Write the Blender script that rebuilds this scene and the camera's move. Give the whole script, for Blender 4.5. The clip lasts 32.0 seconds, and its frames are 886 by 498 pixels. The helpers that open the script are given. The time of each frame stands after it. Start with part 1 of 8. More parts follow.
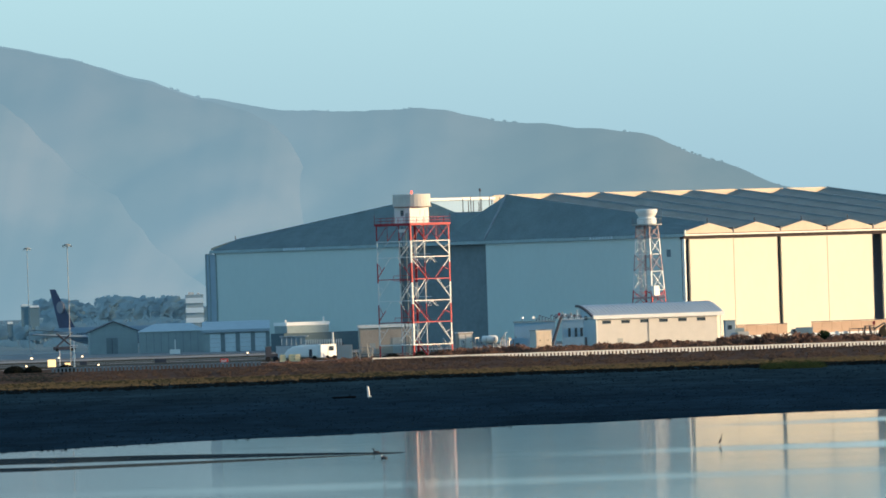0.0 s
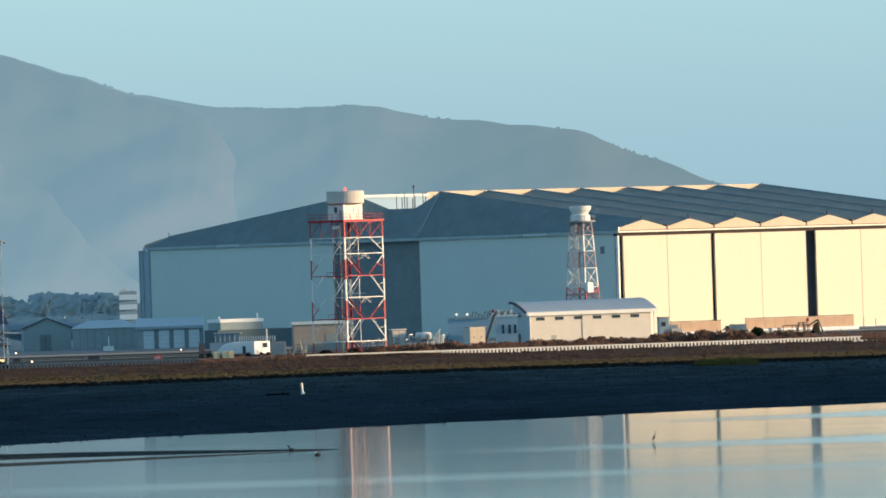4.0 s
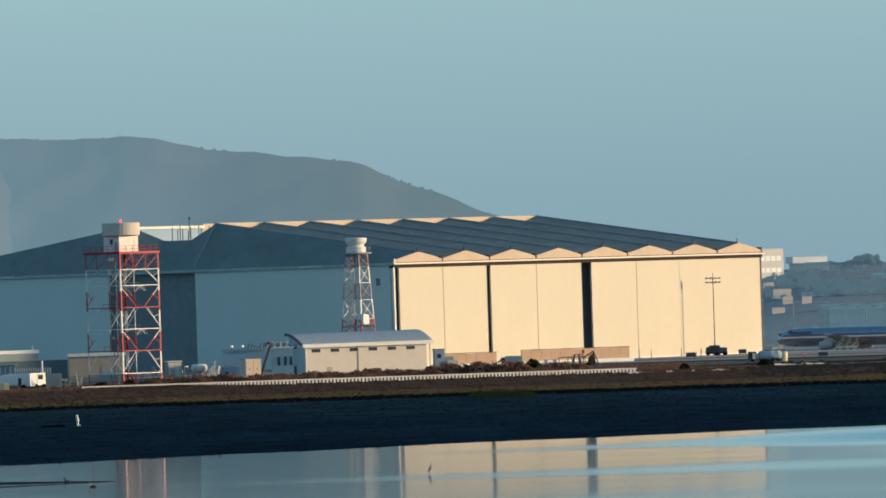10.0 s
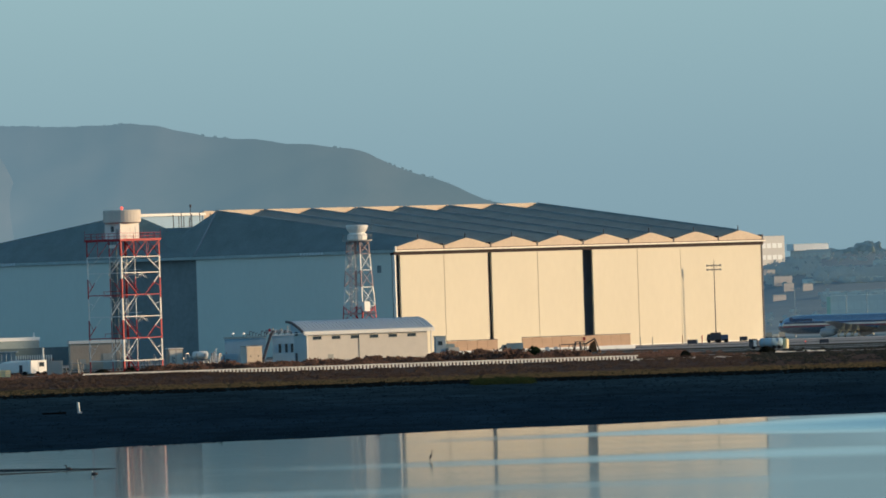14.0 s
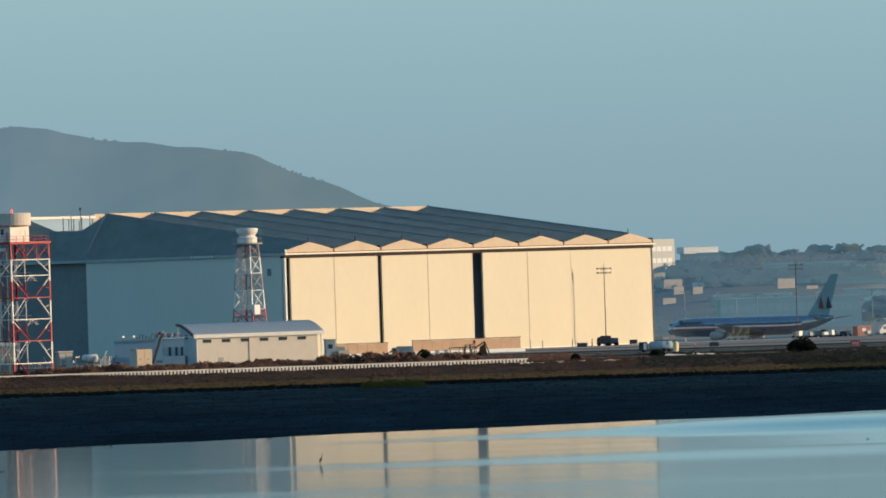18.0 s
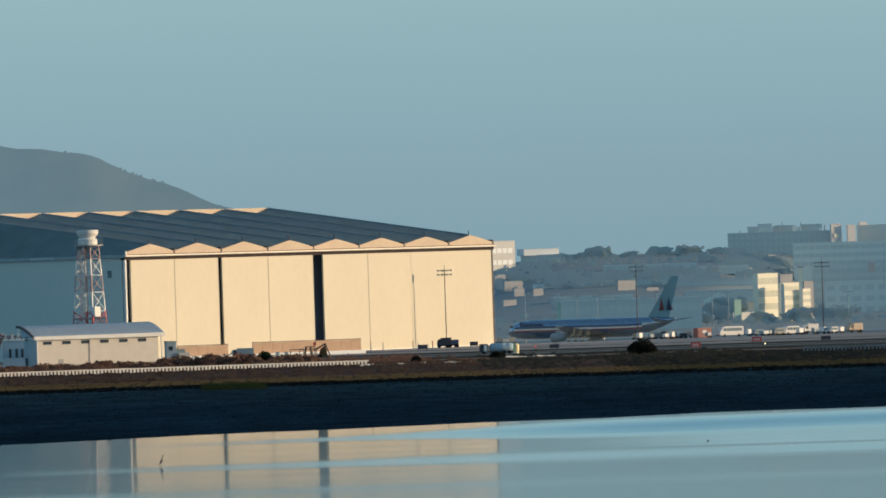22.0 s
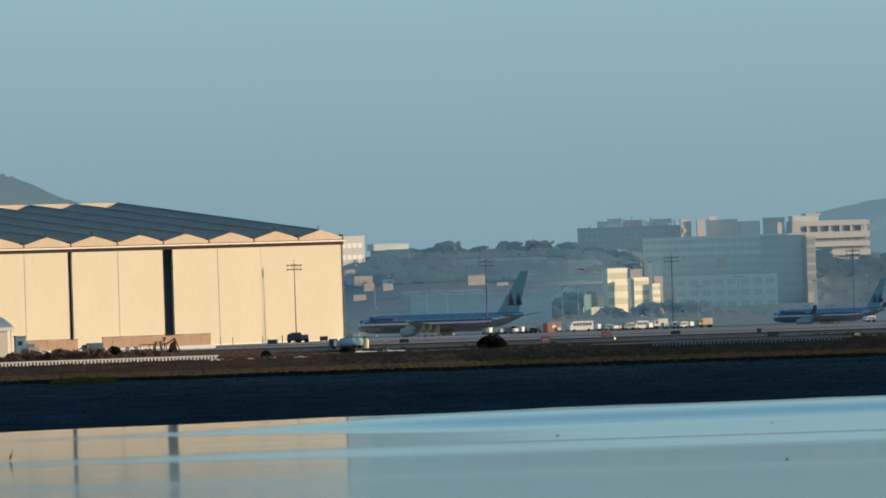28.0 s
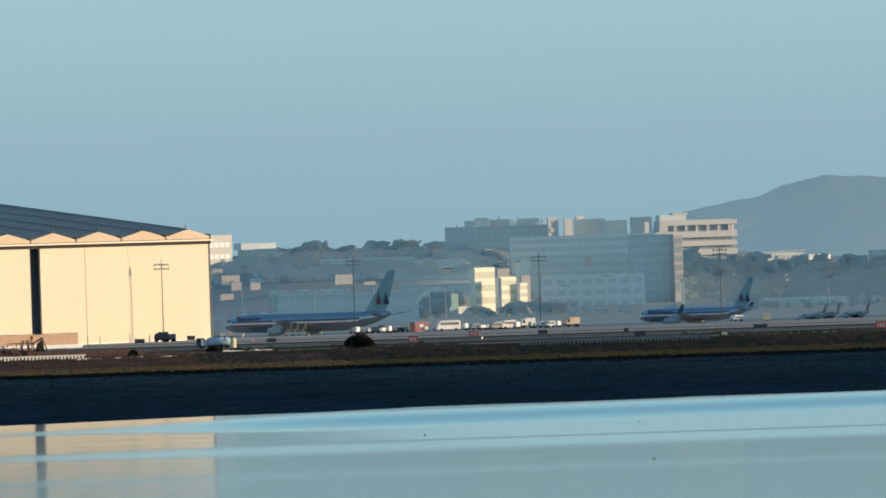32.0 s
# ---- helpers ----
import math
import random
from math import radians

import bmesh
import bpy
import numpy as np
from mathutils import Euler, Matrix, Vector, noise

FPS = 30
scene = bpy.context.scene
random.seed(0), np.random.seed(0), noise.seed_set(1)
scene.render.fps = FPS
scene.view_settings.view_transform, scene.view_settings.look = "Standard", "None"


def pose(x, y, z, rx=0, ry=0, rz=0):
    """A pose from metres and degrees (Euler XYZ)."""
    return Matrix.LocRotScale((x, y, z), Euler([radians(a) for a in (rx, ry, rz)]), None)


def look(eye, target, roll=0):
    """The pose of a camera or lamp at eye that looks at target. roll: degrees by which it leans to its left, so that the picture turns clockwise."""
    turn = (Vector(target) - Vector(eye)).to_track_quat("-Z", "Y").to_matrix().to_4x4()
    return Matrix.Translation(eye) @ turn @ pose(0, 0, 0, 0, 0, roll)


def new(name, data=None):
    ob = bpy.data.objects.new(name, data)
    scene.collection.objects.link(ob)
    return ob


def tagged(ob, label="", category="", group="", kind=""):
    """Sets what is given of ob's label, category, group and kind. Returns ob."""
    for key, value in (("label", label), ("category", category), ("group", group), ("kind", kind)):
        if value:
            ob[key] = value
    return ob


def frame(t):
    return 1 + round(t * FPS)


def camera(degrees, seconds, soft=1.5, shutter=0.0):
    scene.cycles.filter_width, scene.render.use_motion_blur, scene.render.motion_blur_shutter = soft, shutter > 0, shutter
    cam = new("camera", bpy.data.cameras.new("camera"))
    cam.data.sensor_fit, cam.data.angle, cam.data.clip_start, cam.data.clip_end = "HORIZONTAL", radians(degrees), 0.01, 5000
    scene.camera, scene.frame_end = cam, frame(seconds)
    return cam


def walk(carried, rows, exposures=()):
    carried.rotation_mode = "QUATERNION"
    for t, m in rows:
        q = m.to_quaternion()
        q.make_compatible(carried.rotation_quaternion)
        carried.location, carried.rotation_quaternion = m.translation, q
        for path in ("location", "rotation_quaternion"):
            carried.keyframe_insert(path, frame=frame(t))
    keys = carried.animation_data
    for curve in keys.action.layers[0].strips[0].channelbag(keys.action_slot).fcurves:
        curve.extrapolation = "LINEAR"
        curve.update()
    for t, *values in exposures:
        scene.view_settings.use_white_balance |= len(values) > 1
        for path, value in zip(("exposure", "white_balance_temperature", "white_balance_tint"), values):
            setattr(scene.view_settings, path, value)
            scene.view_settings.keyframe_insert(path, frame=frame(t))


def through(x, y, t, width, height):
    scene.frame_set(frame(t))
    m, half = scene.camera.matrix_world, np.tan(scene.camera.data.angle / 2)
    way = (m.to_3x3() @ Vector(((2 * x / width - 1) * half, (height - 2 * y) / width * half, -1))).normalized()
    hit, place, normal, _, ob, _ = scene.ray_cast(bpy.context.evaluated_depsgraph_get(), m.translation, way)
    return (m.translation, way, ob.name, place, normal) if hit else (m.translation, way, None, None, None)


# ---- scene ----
cam = camera(5.42, 32.0, soft=1.7)
EYE = (0, 0, 20)          # a high window across the bay
ROLL = 1.85               # the tripod leans a little all through the pan
PAN = [  # seconds, yaw, pitch
    (0.0, 1.5426, 0.1697), (0.5, 1.5029, 0.1838), (1.0, 1.4243, 0.1767),
    (1.5, 1.3920, 0.1667), (2.0, 1.3565, 0.1488), (2.5, 1.3199, 0.1302),
    (3.0, 1.2887, 0.1288), (3.5, 1.2182, 0.1216), (5.5, 0.9336, 0.2507),
    (6.0, 0.8724, 0.2675), (6.5, 0.7252, 0.3051), (7.0, 0.5541, 0.3621),
    (7.5, 0.4157, 0.3692), (8.0, 0.2757, 0.3488), (8.5, 0.1415, 0.3334),
    (9.0, -0.0050, 0.3084), (9.5, -0.1222, 0.2987), (10.0, -0.2371, 0.2878),
    (10.5, -0.3438, 0.2793), (11.0, -0.4107, 0.2805), (11.5, -0.4114, 0.2698),
    (12.0, -0.4109, 0.2577), (12.5, -0.4041, 0.2557), (13.0, -0.3194, 0.2403),
    (13.5, -0.2614, 0.2207), (14.0, -0.2305, 0.2096), (14.5, -0.2685, 0.2127),
    (16.5, -0.4357, 0.2197), (17.0, -0.5131, 0.2240), (17.5, -0.6938, 0.2282),
    (18.0, -0.9039, 0.2074), (18.5, -1.0718, 0.1967), (19.0, -1.2352, 0.1842),
    (19.5, -1.3789, 0.1724), (20.0, -1.5191, 0.1816), (20.5, -1.6278, 0.1805),
    (21.0, -1.7067, 0.1777), (21.5, -1.7761, 0.1827), (22.0, -1.8809, 0.1875),
    (22.5, -2.0422, 0.1809), (23.0, -2.2365, 0.1649), (23.5, -2.3780, 0.1440),
    (24.0, -2.4594, 0.1319), (24.5, -2.4678, 0.1219), (26.5, -2.4804, 0.1418),
    (27.0, -2.5104, 0.1416), (27.5, -2.6171, 0.1407), (28.0, -2.8009, 0.1264),
    (28.5, -2.9509, 0.1054), (29.0, -3.0989, 0.1068), (29.5, -3.2526, 0.1102),
    (30.0, -3.4184, 0.1137), (30.5, -3.5391, 0.1098), (31.0, -3.5972, 0.0993),
    (31.5, -3.6130, 0.0964), (32.0, -3.6135, 0.0962),
]
EXPOSURE = [(0, 0.60), (3, 0.54), (6, 0.40), (9, 0.11), (13, -0.05), (19, 0.01), (24, -0.08), (28, -0.05), (30, 0.12), (32, 0.22)]
walk(cam, [(t, pose(*EYE, 90 + pitch, ROLL, yaw)) for t, yaw, pitch in PAN], EXPOSURE)

# ---- world and sun ----
SUN_AZ, SUN_EL = radians(-2), radians(9)        # low morning sun from the right, almost square to the view
SUN_DIR = Vector((math.cos(SUN_AZ) * math.cos(SUN_EL), math.sin(SUN_AZ) * math.cos(SUN_EL), math.sin(SUN_EL)))
world = bpy.data.worlds.new("world")
scene.world = world
world.use_nodes = True
wn, wl = world.node_tree.nodes, world.node_tree.links
sky = wn.new("ShaderNodeTexSky")
sky.sky_type, sky.sun_disc = "NISHITA", False
sky.sun_elevation, sky.sun_rotation = SUN_EL, math.pi / 2 - SUN_AZ
sky.air_density, sky.dust_density, sky.ozone_density, sky.altitude = 1.0, 1.6, 3.0, 0
# morning haze: pale and grey-green near the horizon all round, passing into the clear sky above
sep = wn.new("ShaderNodeSeparateXYZ")
co = wn.new("ShaderNodeTexCoord")
wl.new(co.outputs["Generated"], sep.inputs[0])
ramp = wn.new("ShaderNodeValToRGB")
ramp.color_ramp.elements[0].position, ramp.color_ramp.elements[0].color = 0.0, (0.23, 0.365, 0.435, 1)
ramp.color_ramp.elements[1].position, ramp.color_ramp.elements[1].color = 0.35, (0.24, 0.49, 0.69, 1)
for where, tone in ((0.012, (0.252, 0.395, 0.46, 1)), (0.031, (0.312, 0.482, 0.525, 1)), (0.046, (0.365, 0.60, 0.66, 1)), (0.085, (0.30, 0.58, 0.70, 1)), (0.13, (0.22, 0.50, 0.70, 1))):
    e = ramp.color_ramp.elements.new(where)
    e.color = tone
wl.new(sep.outputs["Z"], ramp.inputs[0])
scaled = wn.new("ShaderNodeMix")
scaled.data_type, scaled.blend_type = "RGBA", "MULTIPLY"
scaled.inputs[0].default_value = 1.0
scaled.inputs[7].default_value = (0.12, 0.12, 0.12, 1)
wl.new(sky.outputs[0], scaled.inputs[6])
clear = wn.new("ShaderNodeMapRange")
clear.inputs["From Min"].default_value, clear.inputs["From Max"].default_value = 0.15, 0.6
clear.inputs["To Max"].default_value = 0.8
wl.new(sep.outputs["Z"], clear.inputs["Value"])
both = wn.new("ShaderNodeMix")
both.data_type = "RGBA"
wl.new(clear.outputs[0], both.inputs[0])
wl.new(ramp.outputs[0], both.inputs[6])
wl.new(scaled.outputs[2], both.inputs[7])
wl.new(both.outputs[2], wn["Background"].inputs[0])
wn["Background"].inputs[1].default_value = 1.0
sun_data = bpy.data.lights.new("sun", "SUN")
sun_data.energy, sun_data.angle, sun_data.color = 4.75, radians(2.2), (1.0, 0.725, 0.43)
sun = new("sun", sun_data)
sun.matrix_world = look(SUN_DIR * 500, (0, 0, 0))

# ---- materials ----


def material(name, color, rough=0.7, metal=0.0, vary=0.12, scale=1.0, fine=8.0, bump=0.0, spec=0.3, stretch=(1, 1, 1), random_piece=0.0):
    """Base colour broken up at two scales, in metres of the object's own space."""
    m = bpy.data.materials.new(name)
    m.use_nodes = True
    n, l = m.node_tree.nodes, m.node_tree.links
    bsdf = n["Principled BSDF"]
    co = n.new("ShaderNodeTexCoord")
    mp = n.new("ShaderNodeMapping")
    mp.inputs["Scale"].default_value = stretch
    l.new(co.outputs["Object"], mp.inputs["Vector"])
    big, small = n.new("ShaderNodeTexNoise"), n.new("ShaderNodeTexNoise")
    big.inputs["Scale"].default_value, small.inputs["Scale"].default_value = 0.12 * scale, fine * 0.12 * scale
    big.inputs["Detail"].default_value = small.inputs["Detail"].default_value = 5
    add = n.new("ShaderNodeMath")
    add.operation = "ADD"
    l.new(mp.outputs[0], big.inputs["Vector"])
    l.new(mp.outputs[0], small.inputs["Vector"])
    l.new(big.outputs["Fac"], add.inputs[0])
    l.new(small.outputs["Fac"], add.inputs[1])
    last = add.outputs[0]
    if random_piece:
        info = n.new("ShaderNodeObjectInfo")
        mad = n.new("ShaderNodeMath")
        mad.operation = "MULTIPLY_ADD"
        mad.inputs[1].default_value = random_piece
        l.new(info.outputs["Random"], mad.inputs[0])
        l.new(last, mad.inputs[2])
        last = mad.outputs[0]
    rng = n.new("ShaderNodeMapRange")
    rng.inputs["From Min"].default_value, rng.inputs["From Max"].default_value = 0.6, 1.4 + random_piece
    rng.inputs["To Min"].default_value, rng.inputs["To Max"].default_value = 1 - vary, 1 + vary
    l.new(last, rng.inputs["Value"])
    mul = n.new("ShaderNodeMix")
    mul.data_type, mul.blend_type = "RGBA", "MULTIPLY"
    mul.inputs[0].default_value = 1.0
    mul.inputs[6].default_value = (*color, 1)
    l.new(rng.outputs[0], mul.inputs[7])
    l.new(mul.outputs[2], bsdf.inputs["Base Color"])
    bsdf.inputs["Roughness"].default_value = rough
    bsdf.inputs["Metallic"].default_value = metal
    bsdf.inputs["Specular IOR Level"].default_value = spec
    if bump:
        bp = n.new("ShaderNodeBump")
        bp.inputs["Strength"].default_value, bp.inputs["Distance"].default_value = bump, 0.1
        l.new(small.outputs["Fac"], bp.inputs["Height"])
        l.new(bp.outputs[0], bsdf.inputs["Normal"])
    return m


def glowing(name, color, strength):
    m = bpy.data.materials.new(name)
    m.use_nodes = True
    b = m.node_tree.nodes["Principled BSDF"]
    b.inputs["Base Color"].default_value = (*color, 1)
    b.inputs["Emission Color"].default_value = (*color, 1)
    b.inputs["Emission Strength"].default_value = strength
    return m


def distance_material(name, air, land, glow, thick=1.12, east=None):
    """A far ridge with its haze painted in: emission in the air's colour over a little sunlit land."""
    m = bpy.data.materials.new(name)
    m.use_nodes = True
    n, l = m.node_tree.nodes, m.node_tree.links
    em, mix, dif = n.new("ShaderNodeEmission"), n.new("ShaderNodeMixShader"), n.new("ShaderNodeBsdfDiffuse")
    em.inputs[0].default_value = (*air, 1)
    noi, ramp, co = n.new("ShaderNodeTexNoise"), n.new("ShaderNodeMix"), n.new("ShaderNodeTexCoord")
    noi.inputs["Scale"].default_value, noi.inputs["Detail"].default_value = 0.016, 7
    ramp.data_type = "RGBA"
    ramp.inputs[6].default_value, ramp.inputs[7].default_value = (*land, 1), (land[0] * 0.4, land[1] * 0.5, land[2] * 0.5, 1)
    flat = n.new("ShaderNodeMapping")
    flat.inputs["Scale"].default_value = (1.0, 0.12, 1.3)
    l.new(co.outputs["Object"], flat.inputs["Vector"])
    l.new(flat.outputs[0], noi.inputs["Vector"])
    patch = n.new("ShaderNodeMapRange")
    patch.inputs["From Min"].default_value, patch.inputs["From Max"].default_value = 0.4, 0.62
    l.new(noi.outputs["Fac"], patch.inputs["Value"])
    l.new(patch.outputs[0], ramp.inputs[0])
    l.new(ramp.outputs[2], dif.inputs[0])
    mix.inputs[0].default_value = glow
    # the emitted haze is brighter over the foot of the ridge
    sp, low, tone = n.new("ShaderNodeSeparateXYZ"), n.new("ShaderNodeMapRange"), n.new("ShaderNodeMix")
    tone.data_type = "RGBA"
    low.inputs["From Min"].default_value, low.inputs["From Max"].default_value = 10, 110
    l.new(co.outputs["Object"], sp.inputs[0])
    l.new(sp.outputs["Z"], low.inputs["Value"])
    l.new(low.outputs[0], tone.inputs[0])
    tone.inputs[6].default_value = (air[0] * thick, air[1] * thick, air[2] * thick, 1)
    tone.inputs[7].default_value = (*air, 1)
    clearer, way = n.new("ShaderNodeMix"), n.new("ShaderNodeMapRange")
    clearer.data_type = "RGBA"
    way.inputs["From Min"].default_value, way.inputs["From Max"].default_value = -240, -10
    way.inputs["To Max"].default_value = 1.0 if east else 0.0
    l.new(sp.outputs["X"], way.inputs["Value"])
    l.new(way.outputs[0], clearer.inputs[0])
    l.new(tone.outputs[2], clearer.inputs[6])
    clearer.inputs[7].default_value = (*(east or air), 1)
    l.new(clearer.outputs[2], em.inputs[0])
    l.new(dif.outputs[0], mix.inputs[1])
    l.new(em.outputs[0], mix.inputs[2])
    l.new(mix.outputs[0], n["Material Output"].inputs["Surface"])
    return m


M = {}
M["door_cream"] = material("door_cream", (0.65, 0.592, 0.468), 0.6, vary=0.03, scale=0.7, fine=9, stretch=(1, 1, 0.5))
# cool copy of door_cream: the gable side's blue-green shade is in the colour
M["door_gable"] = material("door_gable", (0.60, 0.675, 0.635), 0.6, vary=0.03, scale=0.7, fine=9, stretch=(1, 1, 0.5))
M["fascia"] = material("fascia", (0.60, 0.485, 0.37), 0.7, vary=0.10, scale=2)
M["dark_trim"] = material("dark_trim", (0.07, 0.07, 0.085), 0.6, vary=0.15)
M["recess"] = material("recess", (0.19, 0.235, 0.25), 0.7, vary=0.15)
# roof slate lifted and cooled: the haze is put into its colour
M["roof_slate"] = material("roof_slate", (0.355, 0.445, 0.455), 0.75, vary=0.18, scale=2, fine=10, bump=0.2)
M["roof_seam"] = material("roof_seam", (0.33, 0.37, 0.39), 0.6, vary=0.15)
M["white_paint"] = material("white_paint", (0.78, 0.76, 0.72), 0.5, vary=0.08, scale=4)
M["red_paint"] = material("red_paint", (0.43, 0.018, 0.028), 0.5, vary=0.2, scale=6)
# dull red paled so that the colour carries the haze
M["hazy_red"] = material("hazy_red", (0.34, 0.245, 0.245), 0.6, vary=0.25, scale=6)
M["grey_paint"] = material("grey_paint", (0.38, 0.38, 0.36), 0.6, vary=0.12, scale=4)
M["beige_wall"] = material("beige_wall", (0.66, 0.605, 0.54), 0.8, vary=0.07, scale=4, bump=0.1)
M["concrete"] = material("concrete", (0.42, 0.40, 0.38), 0.85, vary=0.15, scale=2, bump=0.1)
M["apron_grey"] = material("apron_grey", (0.29, 0.275, 0.265), 0.9, vary=0.22, scale=0.6, fine=14, spec=0.1)
M["asphalt"] = material("asphalt", (0.056, 0.064, 0.062), 0.95, vary=0.25, scale=0.5, fine=14, spec=0.05)
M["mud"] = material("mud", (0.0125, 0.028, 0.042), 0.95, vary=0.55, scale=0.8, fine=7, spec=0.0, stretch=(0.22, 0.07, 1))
# base colour grows paler towards the head of the flat
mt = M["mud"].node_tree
mud_at, mud_way, mud_mix, mud_co = mt.nodes.new("ShaderNodeSeparateXYZ"), mt.nodes.new("ShaderNodeMapRange"), mt.nodes.new("ShaderNodeMix"), mt.nodes.new("ShaderNodeTexCoord")
mud_mix.data_type = "RGBA"
mud_way.inputs["From Min"].default_value, mud_way.inputs["From Max"].default_value = 1480, 1800
mt.links.new(mud_co.outputs["Object"], mud_at.inputs[0])
mt.links.new(mud_at.outputs["Y"], mud_way.inputs["Value"])
mt.links.new(mud_way.outputs[0], mud_mix.inputs[0])
mud_mix.inputs[6].default_value, mud_mix.inputs[7].default_value = (0.0095, 0.026, 0.044, 1), (0.0190, 0.043, 0.059, 1)
mt.links.new(mud_mix.outputs[2], [q for q in mt.nodes if q.type == "MIX" and q.blend_type == "MULTIPLY"][0].inputs[6])
# grey with the blue of open shade put into the base colour
M["shade_blue"] = material("shade_blue", (0.34, 0.42, 0.48), 0.8, vary=0.1, scale=3)
M["dark_glass"] = material("dark_glass", (0.035, 0.05, 0.065), 0.15, vary=0.2, spec=0.5)
M["steel"] = material("steel", (0.30, 0.31, 0.32), 0.45, metal=0.6, vary=0.15, scale=4)
# the slope's haze is put into this pale blue base colour
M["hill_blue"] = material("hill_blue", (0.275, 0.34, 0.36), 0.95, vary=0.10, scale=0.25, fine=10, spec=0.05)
# far buildings: haze is put into pale walls, roofs and low-contrast windows
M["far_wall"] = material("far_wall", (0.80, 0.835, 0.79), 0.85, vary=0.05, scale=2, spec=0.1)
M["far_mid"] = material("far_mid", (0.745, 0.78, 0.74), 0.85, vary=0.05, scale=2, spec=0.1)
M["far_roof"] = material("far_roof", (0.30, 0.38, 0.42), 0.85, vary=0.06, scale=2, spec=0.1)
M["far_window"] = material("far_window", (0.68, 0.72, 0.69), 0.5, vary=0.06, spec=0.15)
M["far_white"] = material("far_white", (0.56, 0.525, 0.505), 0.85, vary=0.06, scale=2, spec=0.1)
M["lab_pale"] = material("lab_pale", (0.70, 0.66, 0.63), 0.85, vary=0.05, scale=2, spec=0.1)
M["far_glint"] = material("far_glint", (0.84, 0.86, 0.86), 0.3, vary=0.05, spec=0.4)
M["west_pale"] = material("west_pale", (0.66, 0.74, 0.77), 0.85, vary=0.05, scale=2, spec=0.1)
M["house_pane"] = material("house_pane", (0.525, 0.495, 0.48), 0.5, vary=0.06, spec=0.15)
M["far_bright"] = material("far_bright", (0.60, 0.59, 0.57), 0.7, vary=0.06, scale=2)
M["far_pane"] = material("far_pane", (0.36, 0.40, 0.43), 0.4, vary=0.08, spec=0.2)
M["store_tan"] = material("store_tan", (0.44, 0.355, 0.285), 0.8, vary=0.15, scale=3)
M["store_shade"] = material("store_shade", (0.105, 0.15, 0.17), 0.8, vary=0.12, spec=0.1)
M["gap_shade"] = material("gap_shade", (0.22, 0.28, 0.38), 0.9, vary=0.1)
M["stair_grey"] = material("stair_grey", (0.42, 0.38, 0.25), 0.7, vary=0.1)
M["far_yellow"] = material("far_yellow", (0.86, 0.82, 0.68), 0.7, vary=0.05, scale=2)
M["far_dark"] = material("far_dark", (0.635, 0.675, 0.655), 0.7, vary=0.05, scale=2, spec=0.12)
M["sign_green"] = material("sign_green", (0.40, 0.58, 0.50), 0.6, vary=0.1)
M["tan_wall"] = material("tan_wall", (0.60, 0.40, 0.27), 0.8, vary=0.12, scale=4)
# building walls take this blue from their shade, put into the colour
M["blue_shade_wall"] = material("blue_shade_wall", (0.34, 0.48, 0.57), 0.7, vary=0.08, scale=4)
M["roof_metal"] = material("roof_metal", (0.52, 0.58, 0.62), 0.45, metal=0.3, vary=0.08, scale=4)
# cool grey: part of the sheds' blue shade is put into it
M["slate_shed"] = material("slate_shed", (0.30, 0.365, 0.37), 0.8, vary=0.12, scale=4)
M["garage_white"] = material("garage_white", (0.58, 0.66, 0.69), 0.6, vary=0.08, scale=4)
M["bright_white"] = material("bright_white", (0.88, 0.88, 0.86), 0.35, vary=0.04, scale=4)
M["kiosk_glass"] = material("kiosk_glass", (0.16, 0.22, 0.25), 0.15, vary=0.1, spec=0.5)
M["tyre"] = material("tyre", (0.02, 0.02, 0.022), 0.9, vary=0.2)
M["sign_red"] = material("sign_red", (0.85, 0.11, 0.075), 0.5, vary=0.1)
M["sign_yellow"] = material("sign_yellow", (0.82, 0.68, 0.38), 0.5, vary=0.08)
M["polished"] = material("polished", (0.275, 0.385, 0.485), 0.24, metal=0.78, vary=0.06, scale=2)
M["tail_grey"] = material("tail_grey", (0.185, 0.345, 0.45), 0.45, vary=0.06, scale=2)
# stripe colours are muted to carry the haze
M["stripe_red"] = material("stripe_red", (0.30, 0.12, 0.14), 0.4, vary=0.05)
M["stripe_blue"] = material("stripe_blue", (0.055, 0.10, 0.20), 0.4, vary=0.05)
M["night_blue"] = material("night_blue", (0.085, 0.12, 0.21), 0.4, vary=0.1)
M["pale_grey"] = material("pale_grey", (0.33, 0.40, 0.45), 0.45, vary=0.06)
M["faded_red"] = material("faded_red", (0.48, 0.20, 0.16), 0.7, vary=0.15, scale=4)
# hazy_grey, hazy_pale and dull_plum: haze put into the far jets' paint
M["hazy_grey"] = material("hazy_grey", (0.20, 0.26, 0.31), 0.5, vary=0.06)
M["shaded_white"] = material("shaded_white", (0.34, 0.48, 0.62), 0.8, vary=0.06, scale=3)
M["hazy_pale"] = material("hazy_pale", (0.36, 0.40, 0.42), 0.5, vary=0.06)
M["dull_plum"] = material("dull_plum", (0.29, 0.27, 0.30), 0.5, vary=0.06)
M["bright_window"] = material("bright_window", (0.60, 0.60, 0.50), 0.4, vary=0.1)
M["wood"] = material("wood", (0.34, 0.17, 0.08), 0.85, vary=0.25, scale=6)
M["feather"] = material("feather", (0.05, 0.05, 0.055), 0.8, vary=0.2, scale=20)
M["feather_white"] = material("feather_white", (0.6, 0.58, 0.55), 0.8, vary=0.1, scale=20)
M["lamp_face"] = material("lamp_face", (0.55, 0.55, 0.5), 0.2, vary=0.05)
M["lamp_glow"] = glowing("lamp_glow", (1.0, 0.72, 0.42), 1.8)
